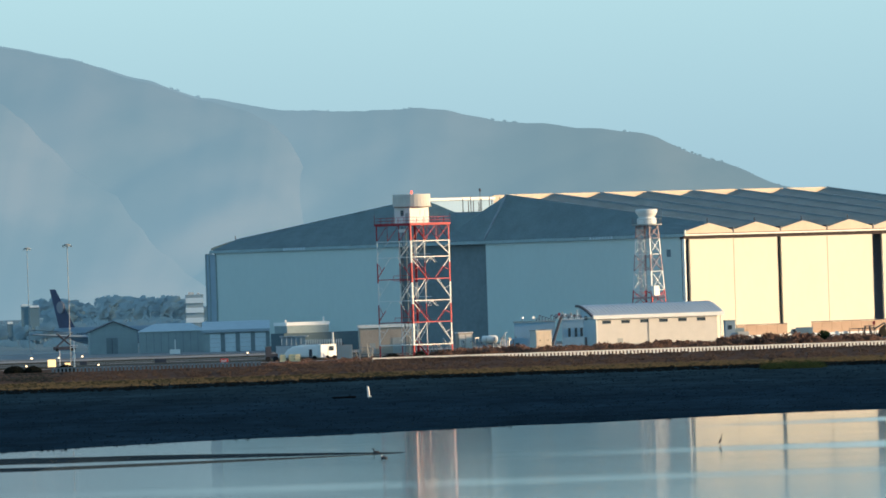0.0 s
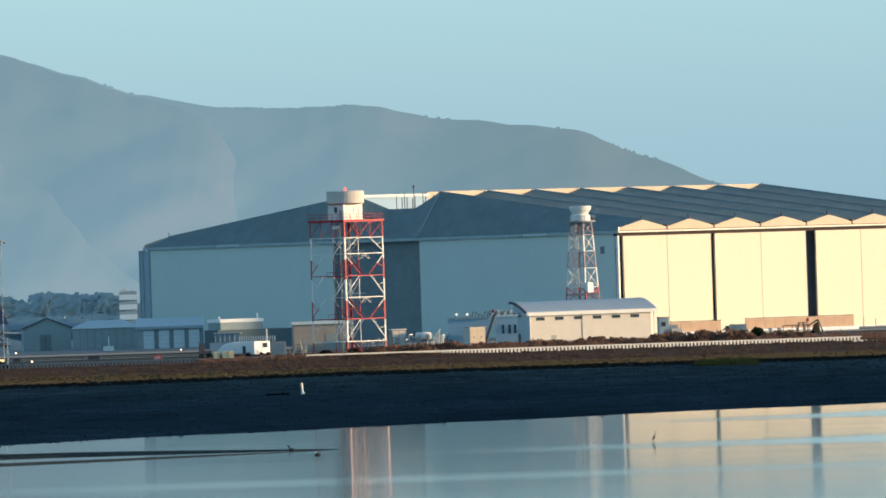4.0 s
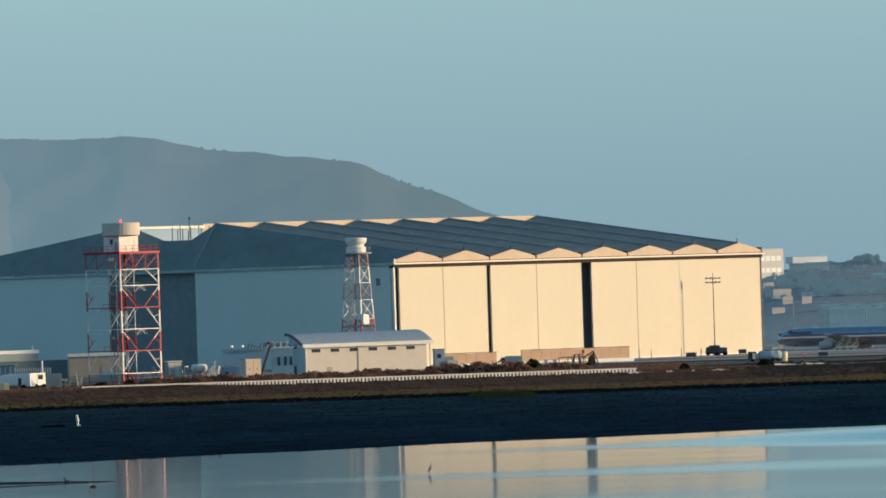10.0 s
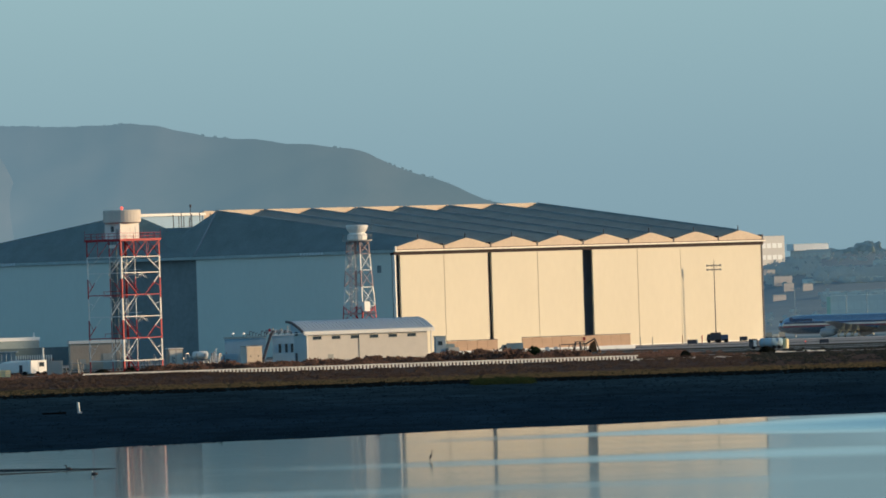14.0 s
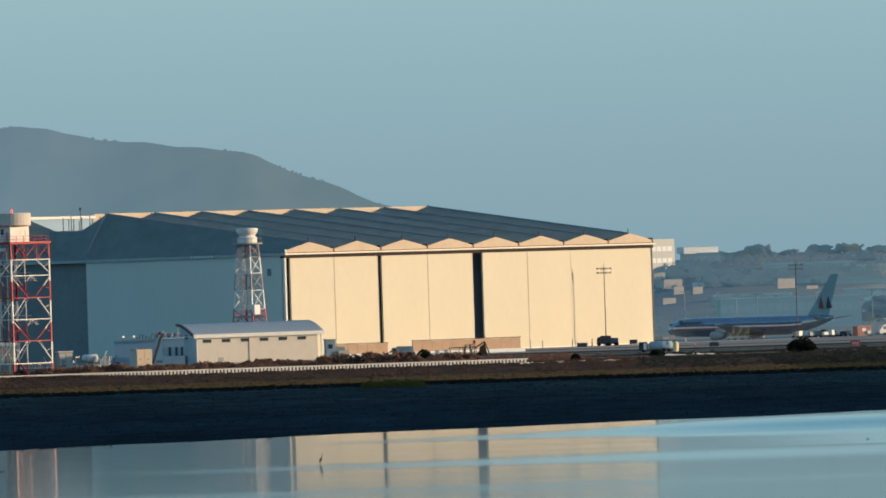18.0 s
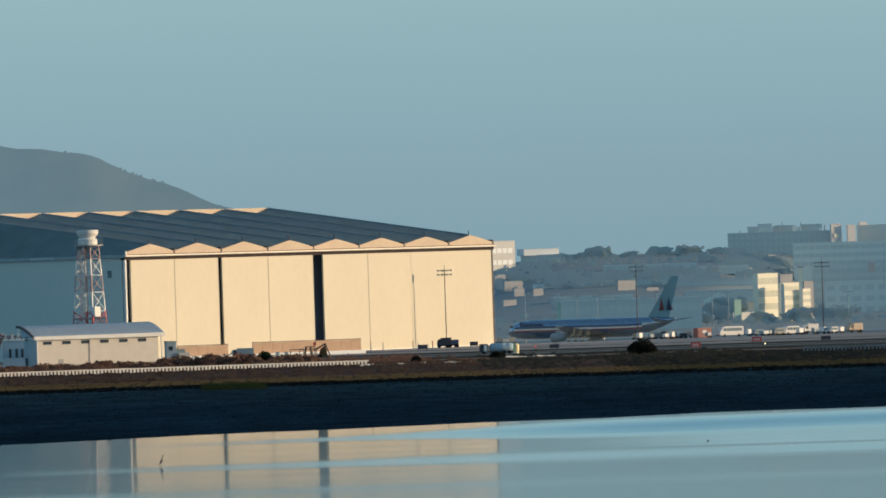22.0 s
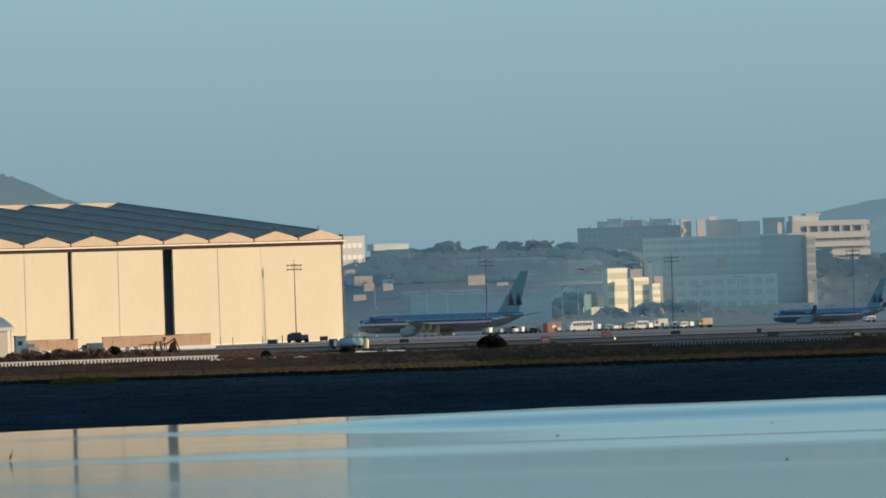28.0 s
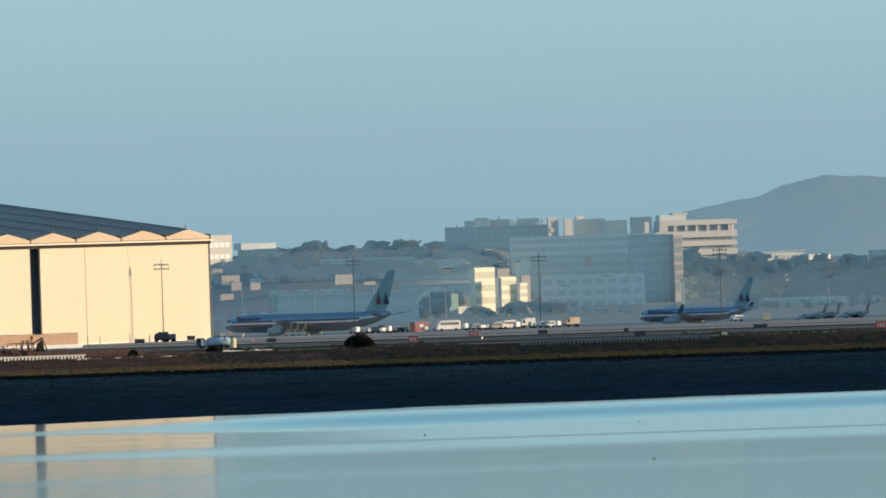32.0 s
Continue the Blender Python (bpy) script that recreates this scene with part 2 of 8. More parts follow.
M["beacon_red"] = glowing("beacon_red", (1.0, 0.12, 0.08), 1.2)
# sun on the two yellow sign faces, put in as emission
M["sign_sun_yellow"] = glowing("sign_sun_yellow", (1.0, 0.70, 0.32), 0.95)
M["sign_lit_red"] = glowing("sign_lit_red", (1.0, 0.08, 0.05), 0.6)
# ridge materials: the haze is emitted by the surface itself
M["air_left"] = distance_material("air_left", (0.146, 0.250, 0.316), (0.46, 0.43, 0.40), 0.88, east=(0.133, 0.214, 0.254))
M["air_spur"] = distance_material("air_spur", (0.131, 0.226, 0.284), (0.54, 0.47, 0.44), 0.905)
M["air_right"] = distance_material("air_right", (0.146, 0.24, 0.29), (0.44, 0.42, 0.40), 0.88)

# ---- small mesh tools ----


def spot(b, d):
    """Ground place by bearing in milliradians right of north and distance in metres."""
    return d * math.tan(b / 1000), d


def box(bm, x0, x1, y0, y1, z0, z1):
    v = [bm.verts.new(p) for p in ((x0, y0, z0), (x1, y0, z0), (x1, y1, z0), (x0, y1, z0), (x0, y0, z1), (x1, y0, z1), (x1, y1, z1), (x0, y1, z1))]
    for q in ((3, 2, 1, 0), (4, 5, 6, 7), (0, 1, 5, 4), (1, 2, 6, 5), (2, 3, 7, 6), (3, 0, 4, 7)):
        bm.faces.new([v[i] for i in q])
    return v


def slab(bm, pts, thick):
    """A plate under the polygon pts (seen counter-clockwise from above), thick metres deep."""
    top = [bm.verts.new(p) for p in pts]
    low = [bm.verts.new((p[0], p[1], p[2] - thick)) for p in pts]
    bm.faces.new(top)
    bm.faces.new(low[::-1])
    n = len(pts)
    for i in range(n):
        bm.faces.new((low[i], low[(i + 1) % n], top[(i + 1) % n], top[i]))


def rod(bm, a, b, r, n=6, r2=None):
    a, b = Vector(a), Vector(b)
    q = (b - a).to_track_quat("Z", "Y")
    r2 = r if r2 is None else r2
    lo, hi = [], []
    for i in range(n):
        w = 2 * math.pi * (i + 0.5) / n
        o = Vector((math.cos(w), math.sin(w), 0))
        lo.append(bm.verts.new(a + q @ (o * r)))
        hi.append(bm.verts.new(b + q @ (o * r2)))
    for i in range(n):
        j = (i + 1) % n
        bm.faces.new((lo[i], lo[j], hi[j], hi[i]))
    bm.faces.new(lo[::-1])
    bm.faces.new(hi)


def lathe(bm, rings, n=24, x=0, y=0):
    """rings of (radius, z), from below upwards, round a standing axis."""
    loops = []
    for r, z in rings:
        loops.append([bm.verts.new((x + r * math.cos(2 * math.pi * i / n), y + r * math.sin(2 * math.pi * i / n), z)) for i in range(n)])
    for a, b in zip(loops, loops[1:]):
        for i in range(n):
            j = (i + 1) % n
            bm.faces.new((a[i], a[j], b[j], b[i]))
    bm.faces.new(loops[0][::-1])
    bm.faces.new(loops[-1])


def part(name, bm, mat, parent=None, label="", smooth=False):
    if isinstance(bm, bmesh.types.BMesh):
        me = bpy.data.meshes.new(name)
        bm.to_mesh(me)
        bm.free()
        me.materials.append(mat)
        if smooth:
            me.shade_smooth()
    else:
        me = bm
    ob = new(name, me)
    if parent is not None:
        ob.parent = parent
    if label:
        ob["label"] = label
    return ob


def boxes(*dims):
    bm = bmesh.new()
    for d in dims:
        box(bm, *d)
    return bm


def rods(*bars, n=6):
    bm = bmesh.new()
    for a, b, r in bars:
        rod(bm, a, b, r, n)
    return bm


def thing(name, x, y, z, turn=0, label="", category="", group="", kind=""):
    e = new(name)
    e.matrix_basis = pose(x, y, z, 0, 0, turn)
    return tagged(e, label, category, group, kind)


GZ = 2.6   # the airfield's level above the water

# ---- ground, water, shore ----


def shore_edge(x):
    """Where the water ends, for each x."""
    run = min(x, 84) + 0.06 * max(0, x - 84) - 1.1 * max(0, -60 - x)     # the flat widens in the east and is cut back in the west
    return 1258 + 0.86 * run + 5 * math.sin(x * 0.045 + 1) + 3 * math.sin(x * 0.17)


def smooth01(a, b, v):
    t = min(1, max(0, (v - a) / (b - a)))
    return t * t * (3 - 2 * t)


def land(x, y):
    """The height of the ground."""
    e = shore_edge(max(-160, min(190, x)))
    z = -1.2 + 1.25 * smooth01(e - 60, e + 4, y)
    z += 0.45 * smooth01(e, 1840, y) + (GZ - 0.5) * smooth01(1849, 1922, y)
    if y > 2440:            # the outer apron falls away a little behind its crown
        z -= 1.3 * smooth01(2445, 2495, y) * smooth01(88, 100, x * 2450 / y) * (1 - smooth01(2700, 2760, y))
    if y > 2780:
        east = smooth01(205, 235, x * 3200 / y)     # the foot of the slope lies further back in the east
        z += 21 * smooth01(2820 + 560 * east, 3620 + 60 * east, y) * smooth01(40, 150, x * 3200 / y) * (1 - 0.5 * smooth01(278, 300, x * 3200 / y)) + 5 * smooth01(2900, 4200, y)
    z += 0.12 * noise.noise(Vector((x * 0.08, y * 0.03, 0))) * smooth01(e + 60, e + 140, y) * (1 - smooth01(1845, 1860, y))
    return z


def grid_mesh(name, xs, ys, fz, mat):
    verts = [(x, y, fz(x, y)) for y in ys for x in xs]
    w = len(xs)
    faces = [(j * w + i, j * w + i + 1, (j + 1) * w + i + 1, (j + 1) * w + i) for j in range(len(ys) - 1) for i in range(w - 1)]
    me = bpy.data.meshes.new(name)
    me.from_pydata(verts, [], faces)
    me.shade_smooth()
    me.materials.append(mat)
    return new(name, me)


xs = [-5000, -3000, -1500, -800] + list(range(-480, 640, 8)) + [800, 1500, 3000, 5000]
ys = [-3000, 0, 600, 900] + list(range(1040, 1840, 12)) + list(range(1840, 1942, 6)) + [1990, 2100, 2300, 2440, 2460, 2480, 2500, 2700, 2780] + list(range(2820, 4000, 60)) + [4300, 4950]
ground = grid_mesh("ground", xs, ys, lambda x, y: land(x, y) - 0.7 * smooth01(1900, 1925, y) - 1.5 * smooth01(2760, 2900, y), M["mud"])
tagged(ground, "dark wet mudflat running up to a low shore", "ground", kind="structure")


def upland(name, xs, ys, mat, lift, label, category="ground"):
    ob = grid_mesh(name, xs, ys, lambda x, y: land(x, y) + lift, mat)
    return tagged(ob, label, category, kind="structure")


M["dry_soil"] = material("dry_soil", (0.072, 0.047, 0.037), 0.95, vary=0.4, scale=2, fine=8, spec=0.02, bump=0.4)
wide = [-1500, -700] + list(range(-480, 640, 8)) + [900, 1800]
# east bank: shade among the brush is put into a dark soil colour
M["dark_soil"] = material("dark_soil", (0.028, 0.030, 0.027), 0.95, vary=0.4, scale=2, fine=8, spec=0.0)
rows = [1878, 1888, 1894, 1902, 1915, 1930, 1950, 2000, 2060]
upland("dry_ground", [x for x in wide if x <= 96], rows, M["dry_soil"], 0.03, "dry reddish brown soil along the shore")
upland("dry_ground", [x for x in wide if x >= 96], [y for y in rows if y <= 2000], M["dark_soil"], 0.03, "dark soil along the shore, shade put into its colour")
upland("dry_ground", [x for x in wide if x >= 96], [2000, 2060], M["dry_soil"], 0.03, "dry brown soil beside the taxiway")
M["olive_soil"] = material("olive_soil", (0.052, 0.047, 0.027), 0.95, vary=0.3, scale=1.2, fine=8, spec=0.0, stretch=(0.4, 1, 1))
upland("foreshore", [-1500, -700] + list(range(-480, 640, 8)) + [900, 1800], [1857, 1862, 1868, 1874, 1878], M["olive_soil"], 0.03, "olive marsh turf along the foreshore")
M["dull_turf"] = material("dull_turf", (0.060, 0.058, 0.044), 0.95, vary=0.35, scale=1.0, fine=8, spec=0.0, stretch=(0.3, 1, 1))
upland("airfield_grass", wide, [2060, 2090], M["dull_turf"], 0.03, "dry brown grass beside the taxiway")
upland("taxiway", wide, [2090, 2200], M["asphalt"], 0.03, "dark asphalt taxiway", "road")
upland("apron", wide, [2235, 2400, 2440, 2450, 2460, 2470, 2480, 2490, 2500, 2530], M["apron_grey"], 0.03, "pale worn concrete apron", "pavement")
upland("apron", [x for x in wide if -104 <= x <= 80], [2530, 2600, 2700], M["apron_grey"], 0.03, "pale worn concrete apron", "pavement")
# blue-green of the haze is put into the far turf's colour
M["hazy_turf"] = material("hazy_turf", (0.17, 0.255, 0.295), 0.95, vary=0.2, scale=0.3, fine=8, spec=0.0, stretch=(0.3, 1, 1))
upland("outer_field", [x for x in wide if x >= 80], [2530, 2600, 2700], M["hazy_turf"], 0.03, "hazy blue-green field beyond the apron")
upland("outer_field", [x for x in wide if x <= -104], [2530, 2600, 2700], M["hazy_turf"], 0.03, "hazy blue-green field beyond the apron")
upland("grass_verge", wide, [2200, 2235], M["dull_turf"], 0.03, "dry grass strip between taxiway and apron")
upland("far_slope", [-1500, -700] + list(range(-480, 17, 16)), [2700, 2780] + list(range(2820, 4000, 60)) + [4300, 4900], M["hazy_turf"], 0.04, "hazy blue wooded plain behind the airfield", "hillside")
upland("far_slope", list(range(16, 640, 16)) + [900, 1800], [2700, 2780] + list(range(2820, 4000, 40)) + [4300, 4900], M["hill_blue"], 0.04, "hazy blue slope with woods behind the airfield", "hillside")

# the water, with wind-roughened bands
wm = bpy.data.materials.new("bay_water")
wm.use_nodes = True
n, l = wm.node_tree.nodes, wm.node_tree.links
wb = n["Principled BSDF"]
wb.inputs["Base Color"].default_value = (0.012, 0.022, 0.030, 1)
wb.inputs["IOR"].default_value = 1.33
# calm water, with wind-ruffled bands lying along the shore
co, sp, nz, mp = n.new("ShaderNodeTexCoord"), n.new("ShaderNodeSeparateXYZ"), n.new("ShaderNodeTexNoise"), n.new("ShaderNodeMapping")
l.new(co.outputs["Object"], sp.inputs[0])
l.new(co.outputs["Object"], mp.inputs["Vector"])
mp.inputs["Scale"].default_value = (0.004, 0.012, 1)
nz.inputs["Scale"].default_value, nz.inputs["Detail"].default_value = 1.0, 5
l.new(mp.outputs[0], nz.inputs["Vector"])


def math_node(op, a, b=None, c=None):
    m = n.new("ShaderNodeMath")
    m.operation = op
    for i, v in enumerate((a, b, c)):
        if v is None:
            continue
        if isinstance(v, (int, float)):
            m.inputs[i].default_value = v
        else:
            l.new(v, m.inputs[i])
    return m.outputs[0]


def span(value, a, b):
    m = n.new("ShaderNodeMapRange")
    m.interpolation_type = "SMOOTHSTEP"
    m.inputs["From Min"].default_value, m.inputs["From Max"].default_value = a, b
    l.new(value, m.inputs["Value"])
    return m.outputs[0]


def bump_at(value, middle, half):
    """1 on the middle line, falling softly to 0 at 1.3 half widths."""
    off = math_node("ABSOLUTE", math_node("SUBTRACT", value, middle))
    return math_node("SUBTRACT", 1, span(math_node("DIVIDE", off, half), 0.0, 1.8))


east, far_y = sp.outputs["X"], math_node("ADD", sp.outputs["Y"], math_node("MULTIPLY", math_node("SUBTRACT", nz.outputs["Fac"], 0.5), 16))
skewed = math_node("SUBTRACT", far_y, math_node("MULTIPLY", east, 0.42))
# a broad ruffled lane under the shore, paler light airs south of it, and two thin streaks
lane = math_node("MULTIPLY", bump_at(skewed, 2390, math_node("MULTIPLY_ADD", span(east, 20, 66), 34, 16)), span(east, -20, 50))
airs = math_node("MULTIPLY", math_node("MULTIPLY", span(far_y, 2208, 2226), math_node("SUBTRACT", 1, span(skewed, 2365, 2385))), span(east, 42, 78))
airs = math_node("MULTIPLY", airs, math_node("SUBTRACT", 1, bump_at(far_y, 2268, 6)))
streak_b = math_node("MULTIPLY", bump_at(far_y, 2237, math_node("MULTIPLY_ADD", span(east, 10, 50), 12, 15)), span(east, -40, 40))
streak_c = bump_at(far_y, 2106, 14)
ruffle = math_node("MAXIMUM", math_node("MAXIMUM", math_node("MULTIPLY", lane, math_node("MULTIPLY_ADD", span(east, 30, 70), 0.75, 0.25)), math_node("MULTIPLY", airs, 0.2)), math_node("MAXIMUM", math_node("MULTIPLY", streak_b, 0.17), math_node("MULTIPLY", streak_c, 0.05)))
fine, fmap = n.new("ShaderNodeTexNoise"), n.new("ShaderNodeMapping")
fmap.inputs["Scale"].default_value = (0.008, 0.15, 1)
fine.inputs["Scale"].default_value, fine.inputs["Detail"].default_value = 1.0, 3
l.new(co.outputs["Object"], fmap.inputs["Vector"])
l.new(fmap.outputs[0], fine.inputs["Vector"])
rough = math_node("ADD", math_node("MULTIPLY_ADD", fine.outputs["Fac"], 0.06, 0.04), math_node("MULTIPLY", ruffle, 0.06))
l.new(rough, wb.inputs["Roughness"])
lean = n.new("ShaderNodeCombineXYZ")            # wavelets in the lanes lean to the near shore
lean.inputs[2].default_value = 1.0
l.new(math_node("MULTIPLY", ruffle, -0.05), lean.inputs[1])
l.new(lean.outputs[0], wb.inputs["Normal"])
# silty water: part of the light goes into the murk, least where the wind ruffles it
silt, blend = n.new("ShaderNodeBsdfDiffuse"), n.new("ShaderNodeMixShader")
silt.inputs[0].default_value = (0.05, 0.06, 0.065, 1)
l.new(math_node("SUBTRACT", 0.24, math_node("MULTIPLY", span(ruffle, 0.0, 0.2), 0.2)), blend.inputs[0])
l.new(wb.outputs[0], blend.inputs[1])
l.new(silt.outputs[0], blend.inputs[2])
l.new(blend.outputs[0], n["Material Output"].inputs["Surface"])
M["water"] = wm
bm = bmesh.new()
bmesh.ops.create_grid(bm, x_segments=40, y_segments=40, size=3000)
water = part("water", bm, wm)
water.location = (0, -1200, 0)
tagged(water, "calm bay water mirroring the hangar and the sky", "water", kind="structure")

# ---- distant ridges ----


def ridge(name, summits, y0, depth, x0, x1, step, mat, label, seed, rough=1.0):
    """A long hill whose crest runs through the summits (x, height), folded by spurs and gullies down to the plain."""
    def crest(x):
        if x <= summits[0][0]:
            return summits[0][1]
        for (xa, za), (xb, zb) in zip(summits, summits[1:]):
            if x <= xb:
                t = (x - xa) / (xb - xa)
                t = t * t * (3 - 2 * t) * 0.5 + t * 0.5
                return za + (zb - za) * t
        return summits[-1][1]
    rows = 44
    cols = int((x1 - x0) / step) + 1
    verts = []
    for j in range(rows + 1):
        f = j / rows
        for i in range(cols):
            x = x0 + i * step
            h = crest(x) + rough * 1.0 * noise.noise(Vector((x * 0.08, seed, 0))) + rough * 0.9 * max(0, noise.noise(Vector((x * 0.35, seed, 2))))
            g = x * 0.011 + (1 - f) * 1.5
            spur = (1 - 2 * abs(noise.noise(Vector((g, f * 0.5, seed))))) * 95 * f ** 0.5 * (1 - f) ** 0.7 + noise.noise(Vector((g * 3.1, f * 2.0, seed))) * 16 * math.sin(math.pi * f)
            spur -= 60 * (1 - f) * f
            verts.append((x, y0 - depth * (1 - f) + spur, h * f ** 0.8 + 2 * (1 - f)))
    faces = [(j * cols + i, j * cols + i + 1, (j + 1) * cols + i + 1, (j + 1) * cols + i) for j in range(rows) for i in range(cols - 1)]
    base = len(verts)
    for i in range(cols):
        verts.append((x0 + i * step, y0 + 60, 0))
    top = rows * cols
    faces += [(top + i, top + i + 1, base + i + 1, base + i) for i in range(cols - 1)]
    me = bpy.data.meshes.new(name)
    me.from_pydata(verts, [], faces)
    me.shade_smooth()
    me.materials.append(mat)
    return tagged(new(name, me), label, "mountain", kind="structure")


LEFT_CREST = [(-900, 150), (-420, 146), (-338, 140.3), (-303, 132.8), (-270, 122), (-238, 111.5), (-198, 104.2), (-163, 102.4), (-134, 103.5), (-81, 94), (-29, 88.5), (15, 72), (45, 59), (95, 42), (150, 28), (260, 10)]
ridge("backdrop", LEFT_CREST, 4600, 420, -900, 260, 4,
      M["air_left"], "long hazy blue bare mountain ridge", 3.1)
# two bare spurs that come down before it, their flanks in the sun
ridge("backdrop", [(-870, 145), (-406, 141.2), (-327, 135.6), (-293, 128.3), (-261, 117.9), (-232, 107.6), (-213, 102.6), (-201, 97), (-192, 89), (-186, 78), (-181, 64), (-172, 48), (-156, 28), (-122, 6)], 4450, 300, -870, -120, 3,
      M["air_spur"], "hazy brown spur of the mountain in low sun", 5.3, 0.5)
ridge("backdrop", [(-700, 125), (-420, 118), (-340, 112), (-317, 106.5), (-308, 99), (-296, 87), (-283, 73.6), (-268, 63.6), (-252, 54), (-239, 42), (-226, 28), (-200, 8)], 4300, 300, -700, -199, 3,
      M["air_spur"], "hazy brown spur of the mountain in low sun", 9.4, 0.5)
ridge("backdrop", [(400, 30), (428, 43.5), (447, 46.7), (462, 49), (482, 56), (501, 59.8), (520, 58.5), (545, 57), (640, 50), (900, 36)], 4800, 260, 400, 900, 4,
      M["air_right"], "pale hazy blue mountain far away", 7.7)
for o in list(scene.objects):
    if o.name.startswith("backdrop"):
        o["category"] = "mountain"

# ---- the great hangar: two cantilevered bays either side of a core, folded roof ----
HANGAR = thing("hangar", -2.48, 2320, GZ, 46.2, "huge cream hangar with folded dark roof and sliding doors", "hangar")
# own axes: x along the sunlit door front, y along the shaded gable side
LEN, BAY, CORE = 136.6, 70.1, 30.5
DEEP = 2 * BAY + CORE
MOD = LEN / 8
EAVE, BASE, PEAK, TOP, DOOR = 26.9, 26.0, 28.7, 37.6, 24.7
VALLEY_TOP = 35.4


def roof_side(name, y_eave, y_top):
    """One folded wing of roof: eight peaked folds rising from the eave to the core, as separate plates."""
    wing = part(name, boxes((0.5, LEN - 0.5, min(y_eave, y_top) + 0.6, max(y_eave, y_top) - 0.6, BASE - 1.0, BASE - 0.6)), M["dark_trim"], HANGAR)
    s = 1 if y_top > y_eave else -1
    for i in range(8):
        a, c, b = i * MOD, (i + 0.5) * MOD, (i + 1) * MOD
        za = BASE + 0.2 if i == 0 else VALLEY_TOP
        zb = BASE + 0.2 if i == 7 else VALLEY_TOP
        for q in ([(a, y_eave, EAVE if i else BASE + 0.2), (c, y_eave, PEAK), (c, y_top, TOP), (a, y_top, za)], [(c, y_eave, PEAK), (b, y_eave, EAVE if i < 7 else BASE + 0.2), (b, y_top, zb), (c, y_top, TOP)]):
            bm = bmesh.new()
            steps = 6
            rows = []
            for k in range(steps + 1):
                f = k / steps
                p = Vector(q[0]).lerp(Vector(q[3]), f)
                r = Vector(q[1]).lerp(Vector(q[2]), f)
                rows.append([bm.verts.new(p.lerp(r, g / 4)) for g in range(5)])
            for u, v in zip(rows, rows[1:]):
                for g in range(4):
                    bm.faces.new((u[g], u[g + 1], v[g + 1], v[g]) if s > 0 else (v[g], v[g + 1], u[g + 1], u[g]))
            bmesh.ops.solidify(bm, geom=bm.faces[:], thickness=0.25)
            part("roof_plate", bm, M["roof_slate"], wing)
        # pale capping along the fold
        bm = bmesh.new()
        rod(bm, (c, y_eave, PEAK + 0.08), (c, y_top, TOP + 0.08), 0.13, 5)
        part("ridge_cap", bm, M["roof_seam"], wing)
        bm = bmesh.new()
        rod(bm, (c, y_eave, PEAK), (c, y_eave, PEAK + 1.1), 0.12, 5)
        part("roof_vent", bm, M["dark_trim"], wing)
        # sunlit peaked gable over the eave
        bm = bmesh.new()
        yf, yb = sorted((y_eave - 0.7 * s, y_eave - 0.3 * s))
        us = [k / 6 for k in range(-6, 7)]
        cols = []
        for u in us:
            x, z = c + MOD * 0.487 * u, EAVE - 0.1 + (PEAK - EAVE) * (1 - abs(u) ** 1.1)
            cols.append([bm.verts.new(p) for p in ((x, yf, BASE - 0.3), (x, yf, z), (x, yb, z), (x, yb, BASE - 0.3))])
        for p, q in zip(cols, cols[1:]):
            for k in range(4):
                bm.faces.new((p[k], p[(k + 1) % 4], q[(k + 1) % 4], q[k]))
        bm.faces.new(cols[0][::-1])
        bm.faces.new(cols[-1])
        bmesh.ops.recalc_face_normals(bm, faces=bm.faces[:])
        part("eave_gable", bm, M["fascia"], wing)
        part("valley_post", boxes((b - 0.2, b + 0.2, y_eave - 0.8, y_eave + 0.8, BASE - 0.2, EAVE + 0.45)), M["dark_trim"], wing)
    return wing


roof_side("roof_wing", 0, BAY)
roof_side("roof_wing", DEEP, BAY + CORE)
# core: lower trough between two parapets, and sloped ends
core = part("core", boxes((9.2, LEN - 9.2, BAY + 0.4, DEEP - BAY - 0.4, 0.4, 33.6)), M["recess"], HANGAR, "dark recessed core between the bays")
# white wall in shade: the shade's blue is put into its base colour
part("parapet", boxes((8.7, 34, BAY + CORE - 0.3, BAY + CORE + 0.3, 33.6, 36.9)), M["shaded_white"], core, "white parapet wall with its blue shade painted in")
part("parapet_cap", boxes((8.6, 34.1, BAY + CORE - 0.9, BAY + CORE + 0.5, 36.92, 37.6)), M["white_paint"], core, "bright white parapet cap")
for k in range(12):
    x = 10 + 0.7 * ((k * 5) % 7)
    part("antenna", rods(((x, BAY + 3 + k * 1.5, 33.5), (x, BAY + 3 + k * 1.5, 36.2 + 0.9 * ((k * 3) % 4) / 2), 0.11)), M["dark_trim"], core)
part("antenna_dome", rods(((10, BAY + 11, 33.5), (10, BAY + 11, 39.6), 0.08), ((10, BAY + 11, 38.8), (10, BAY + 11, 39.5), 0.26)), M["dark_trim"], core)
part("parapet", boxes((34.05, LEN - 8.5, BAY + CORE - 0.3, BAY + CORE + 0.3, 33.6, 38.0)), M["fascia"], core)
part("parapet", boxes((8.6, LEN - 8.6, BAY + 0.35, BAY + 0.7, 33.6, TOP + 0.15)), M["fascia"], core, "sunlit cream infill between the roof folds")
